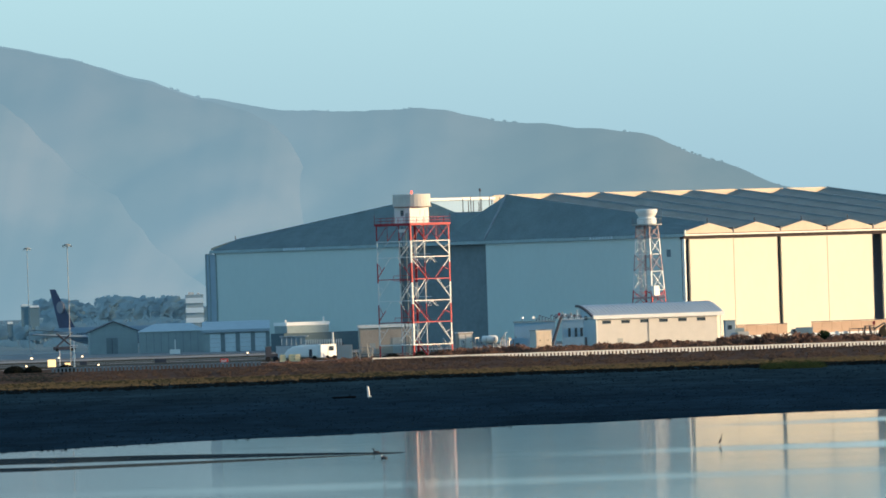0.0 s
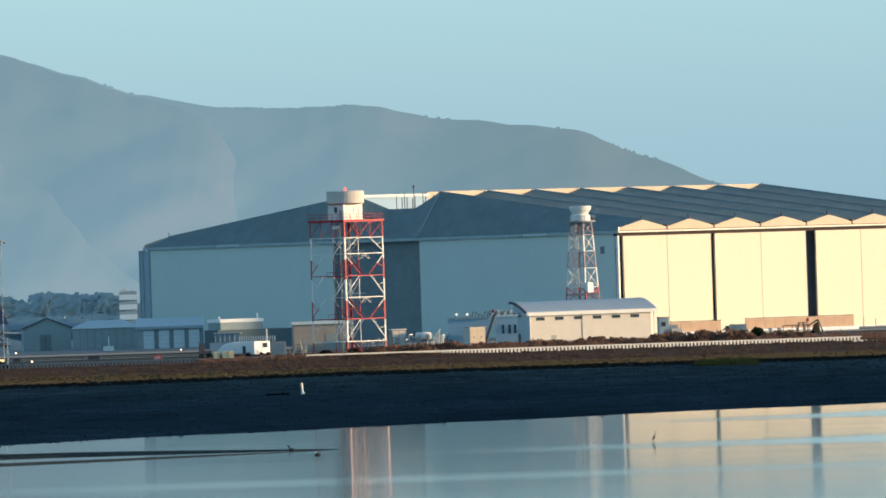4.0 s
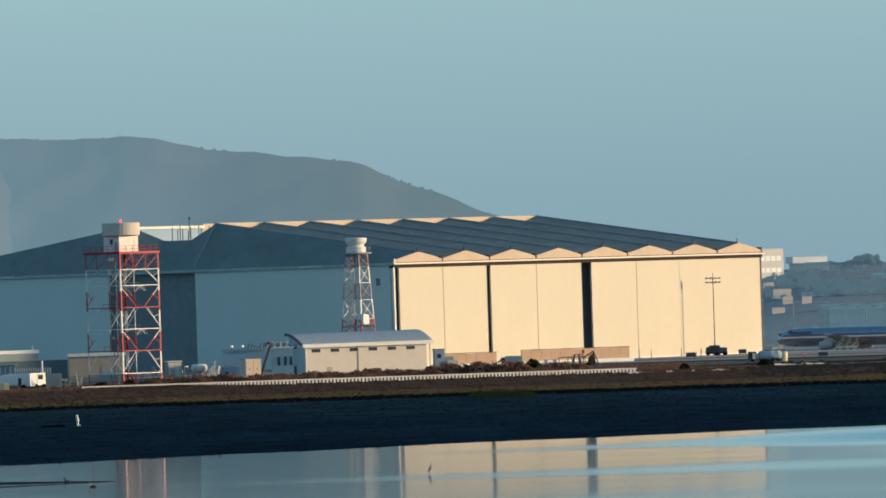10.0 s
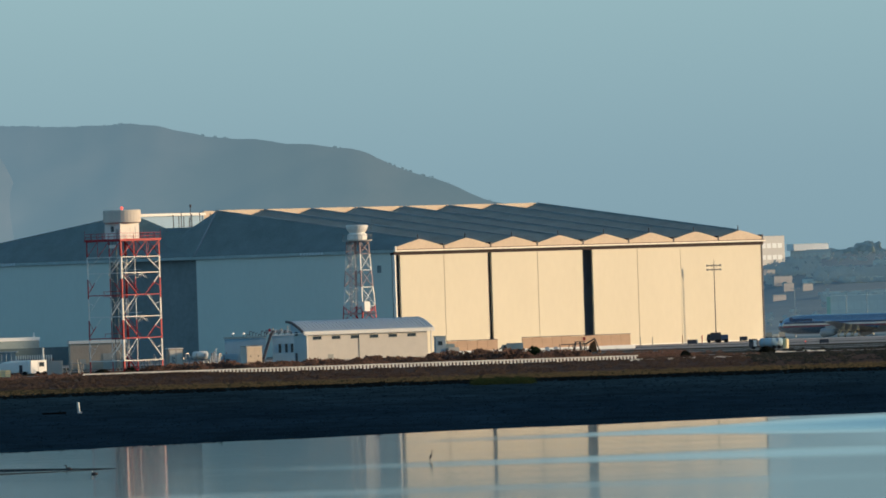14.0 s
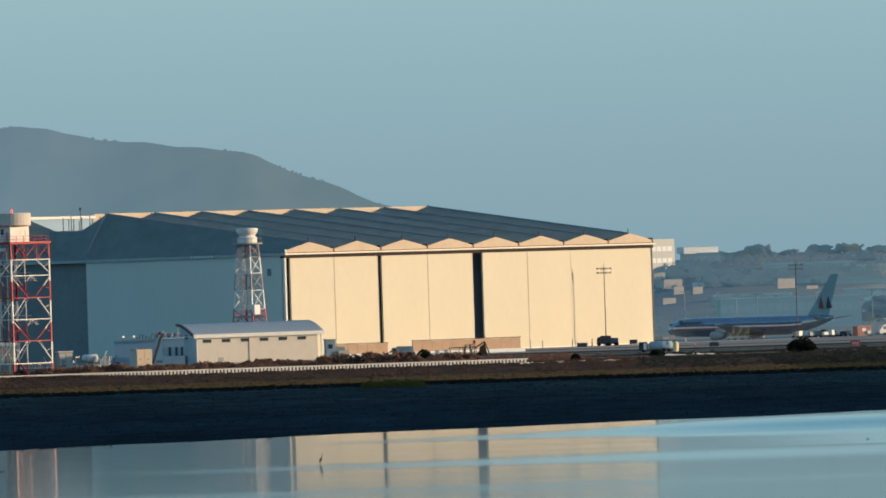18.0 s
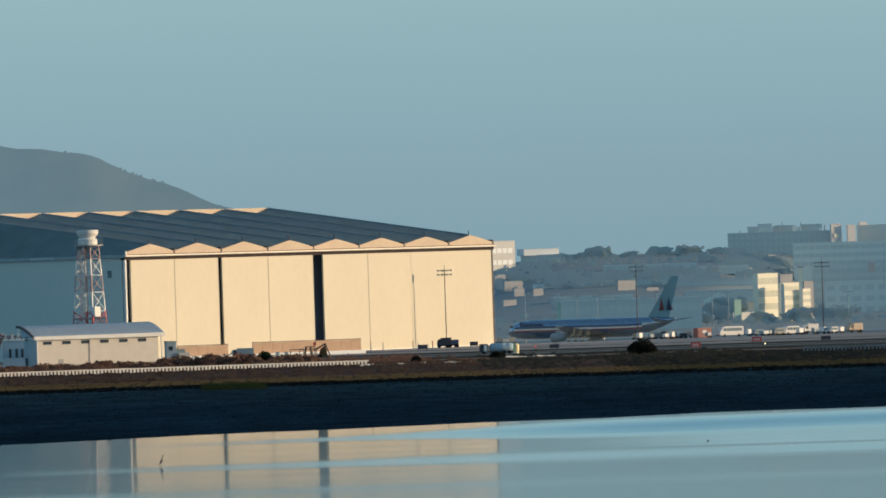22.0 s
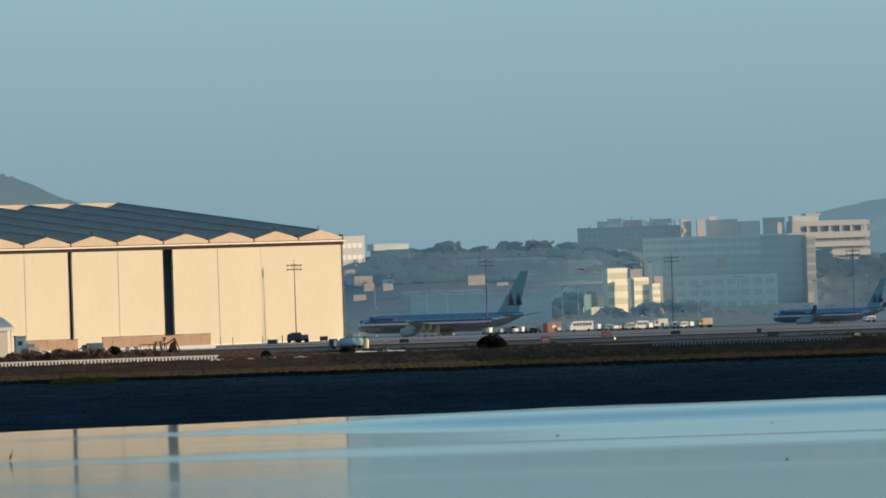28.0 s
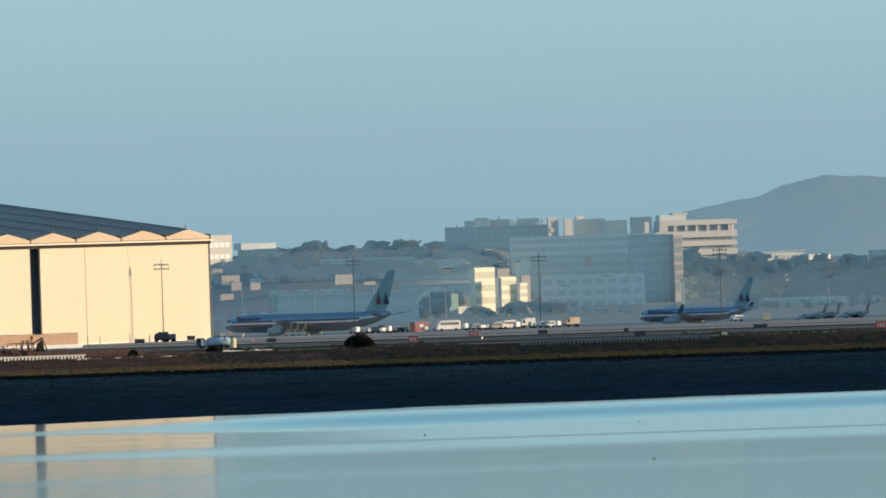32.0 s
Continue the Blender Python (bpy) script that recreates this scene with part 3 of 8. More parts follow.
for x_end, x_in in ((0, 8.5), (LEN, LEN - 8.5)):
    bm = bmesh.new()
    low = [(x_end, BAY, BASE + 0.2), (x_end, BAY + CORE, BASE + 0.2)]
    high = [(x_in, BAY + CORE, TOP), (x_in, BAY + CORE - 12, 33.7), (x_in, BAY + 9, 33.7), (x_in, BAY, TOP)]
    pts = [bm.verts.new(p) for p in (*low, *high)]
    order = pts if x_end else pts[::-1]
    mid = bm.verts.new(((x_end + x_in) / 2 + (1 if x_end else -1) * -1.0, BAY + CORE / 2, 29))
    for a, b in zip(order, order[1:] + order[:1]):
        bm.faces.new((a, b, mid))
    bmesh.ops.solidify(bm, geom=bm.faces[:], thickness=0.25)
    part("core_roof", bm, M["roof_slate"], core)
    for y in (BAY, BAY + CORE):
        bm = bmesh.new()
        rod(bm, (x_end, y, BASE + 0.4), (x_in, y, TOP + 0.2), 0.28, 6)
        part("hip_cap", bm, M["roof_seam"], core)

M["gutter_cream"] = material("gutter_cream", (0.84, 0.78, 0.68), 0.6, vary=0.06, scale=3)
M["gutter_shade"] = material("gutter_shade", (0.15, 0.10, 0.08), 0.85, vary=0.15, scale=3)
M["header_brown"] = material("header_brown", (0.042, 0.030, 0.030), 0.85, vary=0.2, scale=1.5)
M["door_edge"] = material("door_edge", (0.50, 0.455, 0.375), 0.7, vary=0.1, scale=3)
# door front in the sun: header beam, leaves, dark gaps
front = part("header_beam", boxes((-0.6, LEN + 0.6, -0.45, 0.9, DOOR + 0.02, BASE - 0.42)), M["header_brown"], HANGAR)
part("gutter", boxes((-0.8, LEN + 0.8, -1.15, -0.46, BASE - 0.42, BASE - 0.04)), M["gutter_cream"], front)
part("gutter_end", boxes((-0.8, -0.35, -1.15, -0.75, BASE - 0.03, BASE + 1.0)), M["gutter_cream"], front)
# brown strip that paints the shadow line between gutter and gables
part("gutter_shadow_strip", boxes((-0.3, LEN + 0.6, -0.95, -0.72, BASE - 0.03, BASE + 0.14)), M["gutter_shade"], front)
leaf_h = DOOR
for x0, x1 in ((1.6, 17.4), (17.5, 33.3), (34.7, 51.6), (51.7, 68.3), (72.0, 88.9), (89.0, 105.28), (105.3, LEN - 0.32)):
    leaf = part("door_leaf", boxes((x0, x1, -0.35, 0.15, 0.25, leaf_h)), M["door_cream"], HANGAR)
    part("door_edge", boxes((x1 - 0.12, x1 - 0.02, -0.40, -0.352, 0.3, leaf_h - 0.1)), M["door_cream"] if 100 < x1 < 110 else M["door_edge"], leaf)
    part("door_rail", boxes((x0, x1, -0.5, -0.36, 0.02, 0.3)), M["white_paint"], leaf)
# added sheet behind the leaves; its dark blue stands for the gaps' shade
part("front_lining", boxes((0.6, LEN - 0.6, 4.0, 4.3, 0.16, DOOR + 0.2)), M["gap_shade"], HANGAR)
part("corner_post", boxes((-0.62, -0.12, -0.6, 0.2, 0, DOOR + 0.1)), M["white_paint"], HANGAR, "white corner post")
part("end_jamb", boxes((LEN - 0.3, LEN + 0.1, -0.5, 0.2, 0, DOOR + 0.1)), M["dark_trim"], HANGAR, "dark end jamb")
# dark panel that paints the shadow in the corner gap
part("corner_shadow_gap", boxes((-0.08, 1.8, 0.55, 0.8, 0, DOOR + 0.1)), M["dark_trim"], HANGAR)
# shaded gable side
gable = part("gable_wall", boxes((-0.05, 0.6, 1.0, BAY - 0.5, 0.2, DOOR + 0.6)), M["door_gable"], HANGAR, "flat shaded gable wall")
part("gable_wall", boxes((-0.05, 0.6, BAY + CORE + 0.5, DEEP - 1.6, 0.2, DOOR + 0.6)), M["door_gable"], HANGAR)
part("gable_eave", boxes((-0.7, 0.5, -0.3, DEEP + 0.3, DOOR + 0.65, BASE + 0.15)), M["roof_slate"], HANGAR)
# the recess is shallow; its shade is put into the dark wall colour
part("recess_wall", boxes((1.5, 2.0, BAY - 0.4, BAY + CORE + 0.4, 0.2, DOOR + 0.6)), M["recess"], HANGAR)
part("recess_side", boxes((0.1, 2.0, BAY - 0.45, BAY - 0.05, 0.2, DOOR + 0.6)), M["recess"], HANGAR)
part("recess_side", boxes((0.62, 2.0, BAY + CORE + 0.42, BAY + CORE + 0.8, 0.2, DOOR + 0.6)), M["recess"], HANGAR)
part("open_leaf", boxes((-0.2, 0.5, DEEP - 1.4, DEEP + 2.2, 0.2, DOOR + 0.4)), M["shade_blue"], HANGAR)
for y in (DEEP - 1.5, DEEP + 2.2, DEEP + 0.9):
    part("door_jamb", boxes((-0.35, 0.6, y - 0.18, y + 0.18, 0.1, DOOR + 0.6)), M["slate_shed"], HANGAR)
part("small_window", boxes((-0.12, 0.1, 4.6, 6.0, DOOR - 4.2, DOOR - 2.4)), M["recess"], gable)
for y0 in (24.0, 135.0):
    for i in range(8):
        part("lettering_bar", boxes((-0.85, -0.71, y0 + i * 1.05, y0 + i * 1.05 + 0.6, DOOR + 0.72, DOOR + 1.4)), M["garage_white"], gable)
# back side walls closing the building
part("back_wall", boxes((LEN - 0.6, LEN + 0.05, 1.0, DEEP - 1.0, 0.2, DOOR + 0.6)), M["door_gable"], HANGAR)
part("far_front", boxes((0.6, LEN - 0.6, DEEP - 0.8, DEEP - 0.2, 0.2, BASE - 0.5)), M["door_cream"], HANGAR)
part("hangar_floor", boxes((0.6, LEN - 0.6, 1.0, DEEP - 0.8, 0.04, 0.15)), M["concrete"], HANGAR)

# ---- lattice towers ----


def band_paint(z, bands):
    for z0, mat in bands:
        if z >= z0:
            return M[mat]
    return M[bands[-1][1]]


def split_rod(owner, name, a, b, r, bands, n=5):
    """A standing member cut where its paint changes, each length a part."""
    a, b = Vector(a), Vector(b)
    if a.z > b.z:
        a, b = b, a
    cuts = sorted(z for z, _ in bands if a.z + 0.05 < z < b.z - 0.05)
    pts = [a] + [a.lerp(b, (z - a.z) / (b.z - a.z)) for z in cuts] + [b]
    for p, q in zip(pts, pts[1:]):
        bm = bmesh.new()
        rod(bm, p, q, r, n)
        part(name, bm, band_paint((p.z + q.z) / 2, bands), owner)


def member(owner, name, a, b, r, mat, n=4):
    bm = bmesh.new()
    rod(bm, a, b, r, n)
    return part(name, bm, mat, owner)


def plate(owner, name, a, b, w, mat, out):
    """A flat steel bar from a to b, w wide, lying in the tower face whose outward direction is out."""
    a, b, out = Vector(a), Vector(b), Vector(out).normalized()
    d = (b - a).normalized()
    side = d.cross(out).normalized() * w / 2
    deep = side.cross(d).normalized() * 0.025
    bm = bmesh.new()
    lo = [bm.verts.new(a + s * side + t * deep) for s, t in ((-1, -1), (1, -1), (1, 1), (-1, 1))]
    hi = [bm.verts.new(b + s * side + t * deep) for s, t in ((-1, -1), (1, -1), (1, 1), (-1, 1))]
    for i in range(4):
        j = (i + 1) % 4
        bm.faces.new((lo[i], lo[j], hi[j], hi[i]))
    bm.faces.new(lo[::-1])
    bm.faces.new(hi)
    bmesh.ops.recalc_face_normals(bm, faces=bm.faces[:])
    return part(name, bm, mat, owner)


def angle_leg(owner, foot, head, towards, w, bands):
    """An angle-iron leg: one flange along each of the two faces that meet there, cut where the paint changes."""
    foot, head = Vector(foot), Vector(head)
    cuts = sorted(z for z, _ in bands if foot.z + 0.05 < z < head.z - 0.05)
    pts = [foot] + [foot.lerp(head, (z - foot.z) / (head.z - foot.z)) for z in cuts] + [head]
    for p, q in zip(pts, pts[1:]):
        paint = band_paint((p.z + q.z) / 2, bands)
        for along, out in towards:
            sh = Vector(along).normalized() * w / 2
            plate(owner, "leg_flange", p + sh, q + sh, w, paint, out)


def lookout_tower():
    bands = [(25.4, "red_paint"), (20.6, "white_paint"), (16.4, "red_paint"), (11.8, "white_paint"), (7.6, "red_paint"), (3.0, "white_paint"), (-9, "red_paint")]
    t = thing("lookout_tower", -60.0, 1998, GZ, -2, "tall red and white lattice tower with round drum top", "tower")
    h, top = 7.85, 29.0
    corner = [(0, -h), (h, 0), (0, h), (-h, 0)]
    FACE = [(1, -1, 0), (1, 1, 0), (-1, 1, 0), (-1, -1, 0)]
    for k, (x, y) in enumerate(corner):
        nx, px = corner[(k + 1) % 4], corner[k - 1]
        flanges = (((nx[0] - x, nx[1] - y, 0), FACE[k]), ((px[0] - x, px[1] - y, 0), FACE[k - 1]))
        angle_leg(t, (x, y, 0), (x, y, top - 0.3), flanges[:1] if k == 3 else flanges, 0.36, bands)
        part("footing", boxes((x - 0.6, x + 0.6, y - 0.6, y + 0.6, -0.1, 0.5)), M["concrete"], t)
    levels = [3.1, 7.9, 12.5, 17.1, 21.8, 25.2, top - 0.4]
    for k in range(4):
        a, b = Vector((*corner[k], 0)), Vector((*corner[(k + 1) % 4], 0))
        for i, z in enumerate(levels):
            up = Vector((0, 0, z))
            paint = M["white_paint"] if i in (0, 2, 4, 5) and i != 4 else M["red_paint"]
            if i == 4:
                paint = M["white_paint"]
            if i == 6 or i == 3 or i == 1:
                paint = M["red_paint"]
            plate(t, "girt", a + up, b + up, 1.35 * (0.14 if k in (0, 3) else 0.06), paint, FACE[k])
        for i in range(6 if k != 2 else 0):        # back-face braces left out: sunlit, they would brighten the shaded side
            z0, z1 = levels[i], levels[i + 1]
            paint = band_paint((z0 + z1) / 2 + 0.3, bands)
            if k == 3 and i in (1, 3):      # shaded face: pale upper halves, dark red lower halves
                for p, c in ((a, b), (b, a)):
                    head, foot = p.lerp(c, 0.40) + Vector((0, 0, z1)), p + Vector((0, 0, z0 + 0.2))
                    mid = head.lerp(foot, 0.45)
                    plate(t, "brace", head, mid, 0.08, M["white_paint"], FACE[k])
                    plate(t, "brace", mid, foot, 0.18, paint, FACE[k])
                    plate(t, "strut", head.lerp(foot, 0.66), p.lerp(c, 0.05) + Vector((0, 0, z0 + 3.3)), 0.12, paint, FACE[k])
            elif i in (0, 2, 4):     # wide braces from the upper girt down to both legs, with short struts
                p, q = a.lerp(b, 0.36) + Vector((0, 0, z1)), a.lerp(b, 0.64) + Vector((0, 0, z1))
                la, lb = a + Vector((0, 0, z0 + 0.3)), b + Vector((0, 0, z0 + 0.3))
                plate(t, "brace", p, la, 1.35 * (0.10 if k in (0, 1) else 0.06), paint, FACE[k])
                plate(t, "brace", q, lb, 1.35 * (0.10 if k in (0, 1) else 0.06), paint, FACE[k])
                plate(t, "strut", p.lerp(la, 0.5), a + Vector((0, 0, (z0 + z1) / 2 + 0.9)), 1.35 * (0.06), paint, FACE[k])
                plate(t, "strut", q.lerp(lb, 0.5), b + Vector((0, 0, (z0 + z1) / 2 + 0.9)), 1.35 * (0.06), paint, FACE[k])
            elif i in (1, 3):      # braces from the legs down to the lower girt, white above and red below
                shaded = k in (2, 3)
                for p, c in ((a, b), (b, a)):
                    head, foot = p + Vector((0, 0, z1 - 0.1)), p.lerp(c, 0.40) + Vector((0, 0, z0 + 0.15))
                    mid = head.lerp(foot, 0.46)
                    plate(t, "brace", head, mid, 0.15, M["red_paint"] if shaded else M["white_paint"], FACE[k])
                    plate(t, "brace", mid, foot, 0.12, M["red_paint"], FACE[k])
                    plate(t, "strut", mid, p + Vector((0, 0, mid.z - 0.9)), 0.09, M["red_paint"], FACE[k])
                    plate(t, "chevron", p.lerp(c, 0.5) + Vector((0, 0, z1)), p.lerp(c, 0.61) + Vector((0, 0, z1 - 1.2)), 0.1, M["red_paint"] if shaded else M["white_paint"], FACE[k])
            else:                  # lattice under the deck
                for f in (0.0, 0.33, 0.66):
                    plate(t, "brace", a.lerp(b, f) + Vector((0, 0, z0)), a.lerp(b, f + 0.33) + Vector((0, 0, z1)), 1.35 * (0.09), paint, FACE[k])
                    plate(t, "post", a.lerp(b, f + 0.33) + Vector((0, 0, z0)), a.lerp(b, f + 0.33) + Vector((0, 0, z1)), 1.35 * (0.08), paint, FACE[k])
    # deck with railing, turned like the tower
    s = h / math.sqrt(2) + 0.25
    deck = part("deck", boxes((-s, s, -s, s, top - 0.4, top + 0.05)), M["red_paint"], t)
    deck.matrix_basis = pose(0, 0, 0, 0, 0, 45)
    for k in range(4):
        a, b = Vector((*corner[k], 0)) * 1.03, Vector((*corner[(k + 1) % 4], 0)) * 1.03
        for z in (top + 0.6, top + 1.25):
            member(t, "rail", a + Vector((0, 0, z)), b + Vector((0, 0, z)), 0.05, M["red_paint"])
        for f in range(6):
            p = a.lerp(b, f / 6)
            member(t, "baluster", p + Vector((0, 0, top)), p + Vector((0, 0, top + (2.0 if f == 0 else 1.25))), 0.06, M["red_paint"])
    # stair flights inside, with landings, round a dark riser shaft
    for k, (z0, z1) in enumerate(((0.2, 4), (4, 7.9), (7.9, 12.3), (12.3, 16.9), (16.9, 21.4), (21.4, 25.2), (25.2, top))):
        paint = band_paint((z0 + z1) / 2, bands)
        xa, xb = ((2.9, 0.1) if k % 2 == 0 else (-3.1, -0.1))     # white flights on one side, red on the other
        for dy in (-1.7, -0.7):
            member(t, "stair_stringer", (xa, dy, z0), (xb, dy, z1), 0.17, paint)
        bm = bmesh.new()
        for i in range(12):
            f = (i + 0.5) / 12
            x, z = xa + (xb - xa) * f, z0 + (z1 - z0) * f
            box(bm, x - 0.16, x + 0.16, -1.7, -0.7, z - 0.03, z + 0.03)
        part("stair_treads", bm, paint, t)
        member(t, "handrail", (xa, -1.75, z0 + 1.0), (xb, -1.75, z1 + 1.0), 0.05, paint)
        member(t, "handrail", (xa, -0.65, z0 + 1.0), (xb, -0.65, z1 + 1.0), 0.05, paint)
    for z, x in ((7.9, -4.2), (16.9, -4.2), (12.3, 0.4), (21.4, 0.4)):
        paint = M["red_paint"] if x < 0 else M["white_paint"]
        landing = part("landing", boxes((x, x + 3.4, -2.2, 0.6, z - 0.12, z)), paint, t)
        part("landing_rail", boxes((x, x + 3.4, -2.25, -2.18, z + 0.95, z + 1.05), (x - 0.04, x + 0.04, -2.2, 0.6, z + 0.95, z + 1.05), (x - 0.04, x + 0.04, -2.24, -2.16, z, z + 1.0)), paint, landing)
    for dx in (-2.3, -1.5):
        split_rod(t, "riser_pipe", (dx, 0.9, 0), (dx, 0.9, top - 0.3), 0.11, [(-9, "recess")])
    split_rod(t, "stair_post", (2.45, -0.6, 0), (2.45, -0.6, top - 0.3), 0.11, bands)
    split_rod(t, "stair_post", (-2.9, -0.6, 0), (-2.9, -0.6, top - 0.3), 0.10, bands)
    # cabin and drum
    cab = part("cabin", boxes((-2.6, 2.6, -2.6, 2.6, top + 0.05, top + 3.5)), M["white_paint"], t, "cream cabin")
    cab.matrix_basis = pose(-0.1, 0, 0, 0, 0, 43)
    part("cabin_window", boxes((-2.66, -2.6, -0.5, 0.45, top + 1.6, top + 2.8)), M["dark_glass"], cab)
    part("cabin_door", boxes((-2.65, -2.6, -2.0, -1.1, top + 0.1, top + 2.2)), M["grey_paint"], cab)
    part("cabin_window", boxes((0.2, 1.2, -2.66, -2.6, top + 1.7, top + 2.7)), M["white_paint"], cab)
    bm = bmesh.new()
    lathe(bm, [(3.9, top + 3.5), (4.02, top + 3.6), (4.02, top + 6.1), (3.9, top + 6.2), (3.6, top + 6.25)], 32)
    drum = part("drum", bm, M["beige_wall"], t, "weathered pale grey drum")
    for k in range(32):
        w = 2 * math.pi * k / 32
        part("drum_rib", boxes((-0.03, 0.03, -0.04, 0.04, top + 3.6, top + 6.1)), M["beige_wall"], drum).matrix_basis = pose(4.0 * math.cos(w), 4.0 * math.sin(w), 0, 0, 0, math.degrees(w))
    bm = bmesh.new()
    lathe(bm, [(0.22, top + 6.2), (0.25, top + 6.8), (0.1, top + 7.0)], 8)
    part("beacon", bm, M["beacon_red"], t, "red obstruction light")
    for x, y, z in ((3.2, -5, 2.6), (5.0, -3.2, 2.2), (-4.0, -4.2, 2.2)):
        member(t, "antenna", (x * 0.95, y * 0.95, top), (x * 0.95, y * 0.95, top + z), 0.05, M["steel"])
    lamp = part("flood_lamp", boxes((-2.6, -1.2, -5.6, -5.0, top - 1.9, top - 1.2)), M["white_paint"], t, "white lamp box")
    return t


def radar_tower():
    bands = [(24.4, "hazy_red"), (20.5, "white_paint"), (16.7, "hazy_red"), (12.4, "white_paint"), (-9, "red_paint")]
    t = thing("radar_tower", *spot(-4.98, 2262), GZ, 4, "slender red and white lattice tower with white radome", "tower")
    t.scale = (1.066, 1.066, 1.03)
    top = 27.4

    def at(k, z):
        r = 4.5 - (4.5 - 2.55) * z / top
        x, y = ((0.12 * r, -r), (r, -0.05 * r), (-0.12 * r, r), (-r, 0.05 * r))[k]
        return Vector((x, y, z))
    FACE = [(1, -1, 0), (1, 1, 0), (-1, 1, 0), (-1, -1, 0)]
    for k in range(4):
        angle_leg(t, at(k, 0), at(k, top), ((at((k + 1) % 4, 0) - at(k, 0), FACE[k]), (at(k - 1, 0) - at(k, 0), FACE[k - 1])), 0.26, bands)
    levels = [0.5, 5, 8.5, 12.2, 16.6, 20.6, 24.4, top - 0.2]
    for k in range(4):
        for i, z in enumerate(levels):
            plate(t, "girt", at(k, z), at((k + 1) % 4, z), 0.14, M["white_paint"] if i in (3, 4, 5) else M["hazy_red"], FACE[k])
        for i in range(7):
            z0, z1 = levels[i], levels[i + 1]
            paint = band_paint((z0 + z1) / 2, bands)
            plate(t, "brace", at(k, z0), at((k + 1) % 4, z1), 0.12, paint, FACE[k])
            plate(t, "brace", at((k + 1) % 4, z0), at(k, z1), 0.12, paint, FACE[k])
    part("ladder", rods(((-1.2, 0.5, 0), (-0.7, 0.3, top), 0.06), ((-0.6, 0.5, 0), (-0.2, 0.3, top), 0.06), *(((-1.2 + 0.5 * z / top, 0.45, z), (-0.6 + 0.4 * z / top, 0.45, z), 0.03) for z in range(1, 27))), M["grey_paint"], t)
    bm = bmesh.new()
    lathe(bm, [(3.4, top), (3.45, top + 0.05), (3.45, top + 0.25), (3.3, top + 0.3)], 20)
    part("platform", bm, M["grey_paint"], t)
    for k in range(14):
        w = 2 * math.pi * k / 14
        member(t, "baluster", (3.35 * math.cos(w), 3.35 * math.sin(w), top + 0.2), (3.35 * math.cos(w), 3.35 * math.sin(w), top + 1.4), 0.04, M["grey_paint"])
        w2 = 2 * math.pi * (k + 1) / 14
        member(t, "rail", (3.35 * math.cos(w), 3.35 * math.sin(w), top + 1.4), (3.35 * math.cos(w2), 3.35 * math.sin(w2), top + 1.4), 0.04, M["grey_paint"])
    bm = bmesh.new()
    lathe(bm, [(2.15, top + 0.3), (2.25, top + 0.5), (2.2, top + 1.6), (1.75, top + 1.9), (1.9, top + 2.2), (2.35, top + 2.8), (2.5, top + 3.4), (2.5, top + 3.65), (2.3, top + 3.8)], 28)
    part("radome", bm, M["white_paint"], t, "white waisted radome", smooth=False)
    member(t, "whip_antenna", (3.3, -0.6, top), (3.4, -0.6, top + 5.2), 0.05, M["steel"])
    member(t, "whip_antenna", (-3.3, -0.4, top), (-3.3, -0.4, top + 1.9), 0.05, M["steel"])
    part("equipment_cabinet", boxes((-0.85, 0.85, -0.5, 0.5, 10.9, 13.2)), M["white_paint"], t, "bright white equipment cabinet").matrix_basis = pose(1.25, -3.4, 0, 0, 0, 38)
    part("cabinet_platform", boxes((-3.5, 3.5, -3.6, 3.0, 10.2, 10.6)), M["hazy_red"], t)
    part("platform_rail", rods(((0.2, -3.7, 11.4), (3.5, -0.4, 11.4), 0.07), ((0.2, -3.7, 11.0), (3.5, -0.4, 11.0), 0.07)), M["red_paint"], t)
    part("cable_tray", boxes((-2.2, -1.4, -0.4, -0.2, 10.6, top)), M["pale_grey"], t)
    return t


lookout_tower()
radar_tower()

# ---- aircraft ----


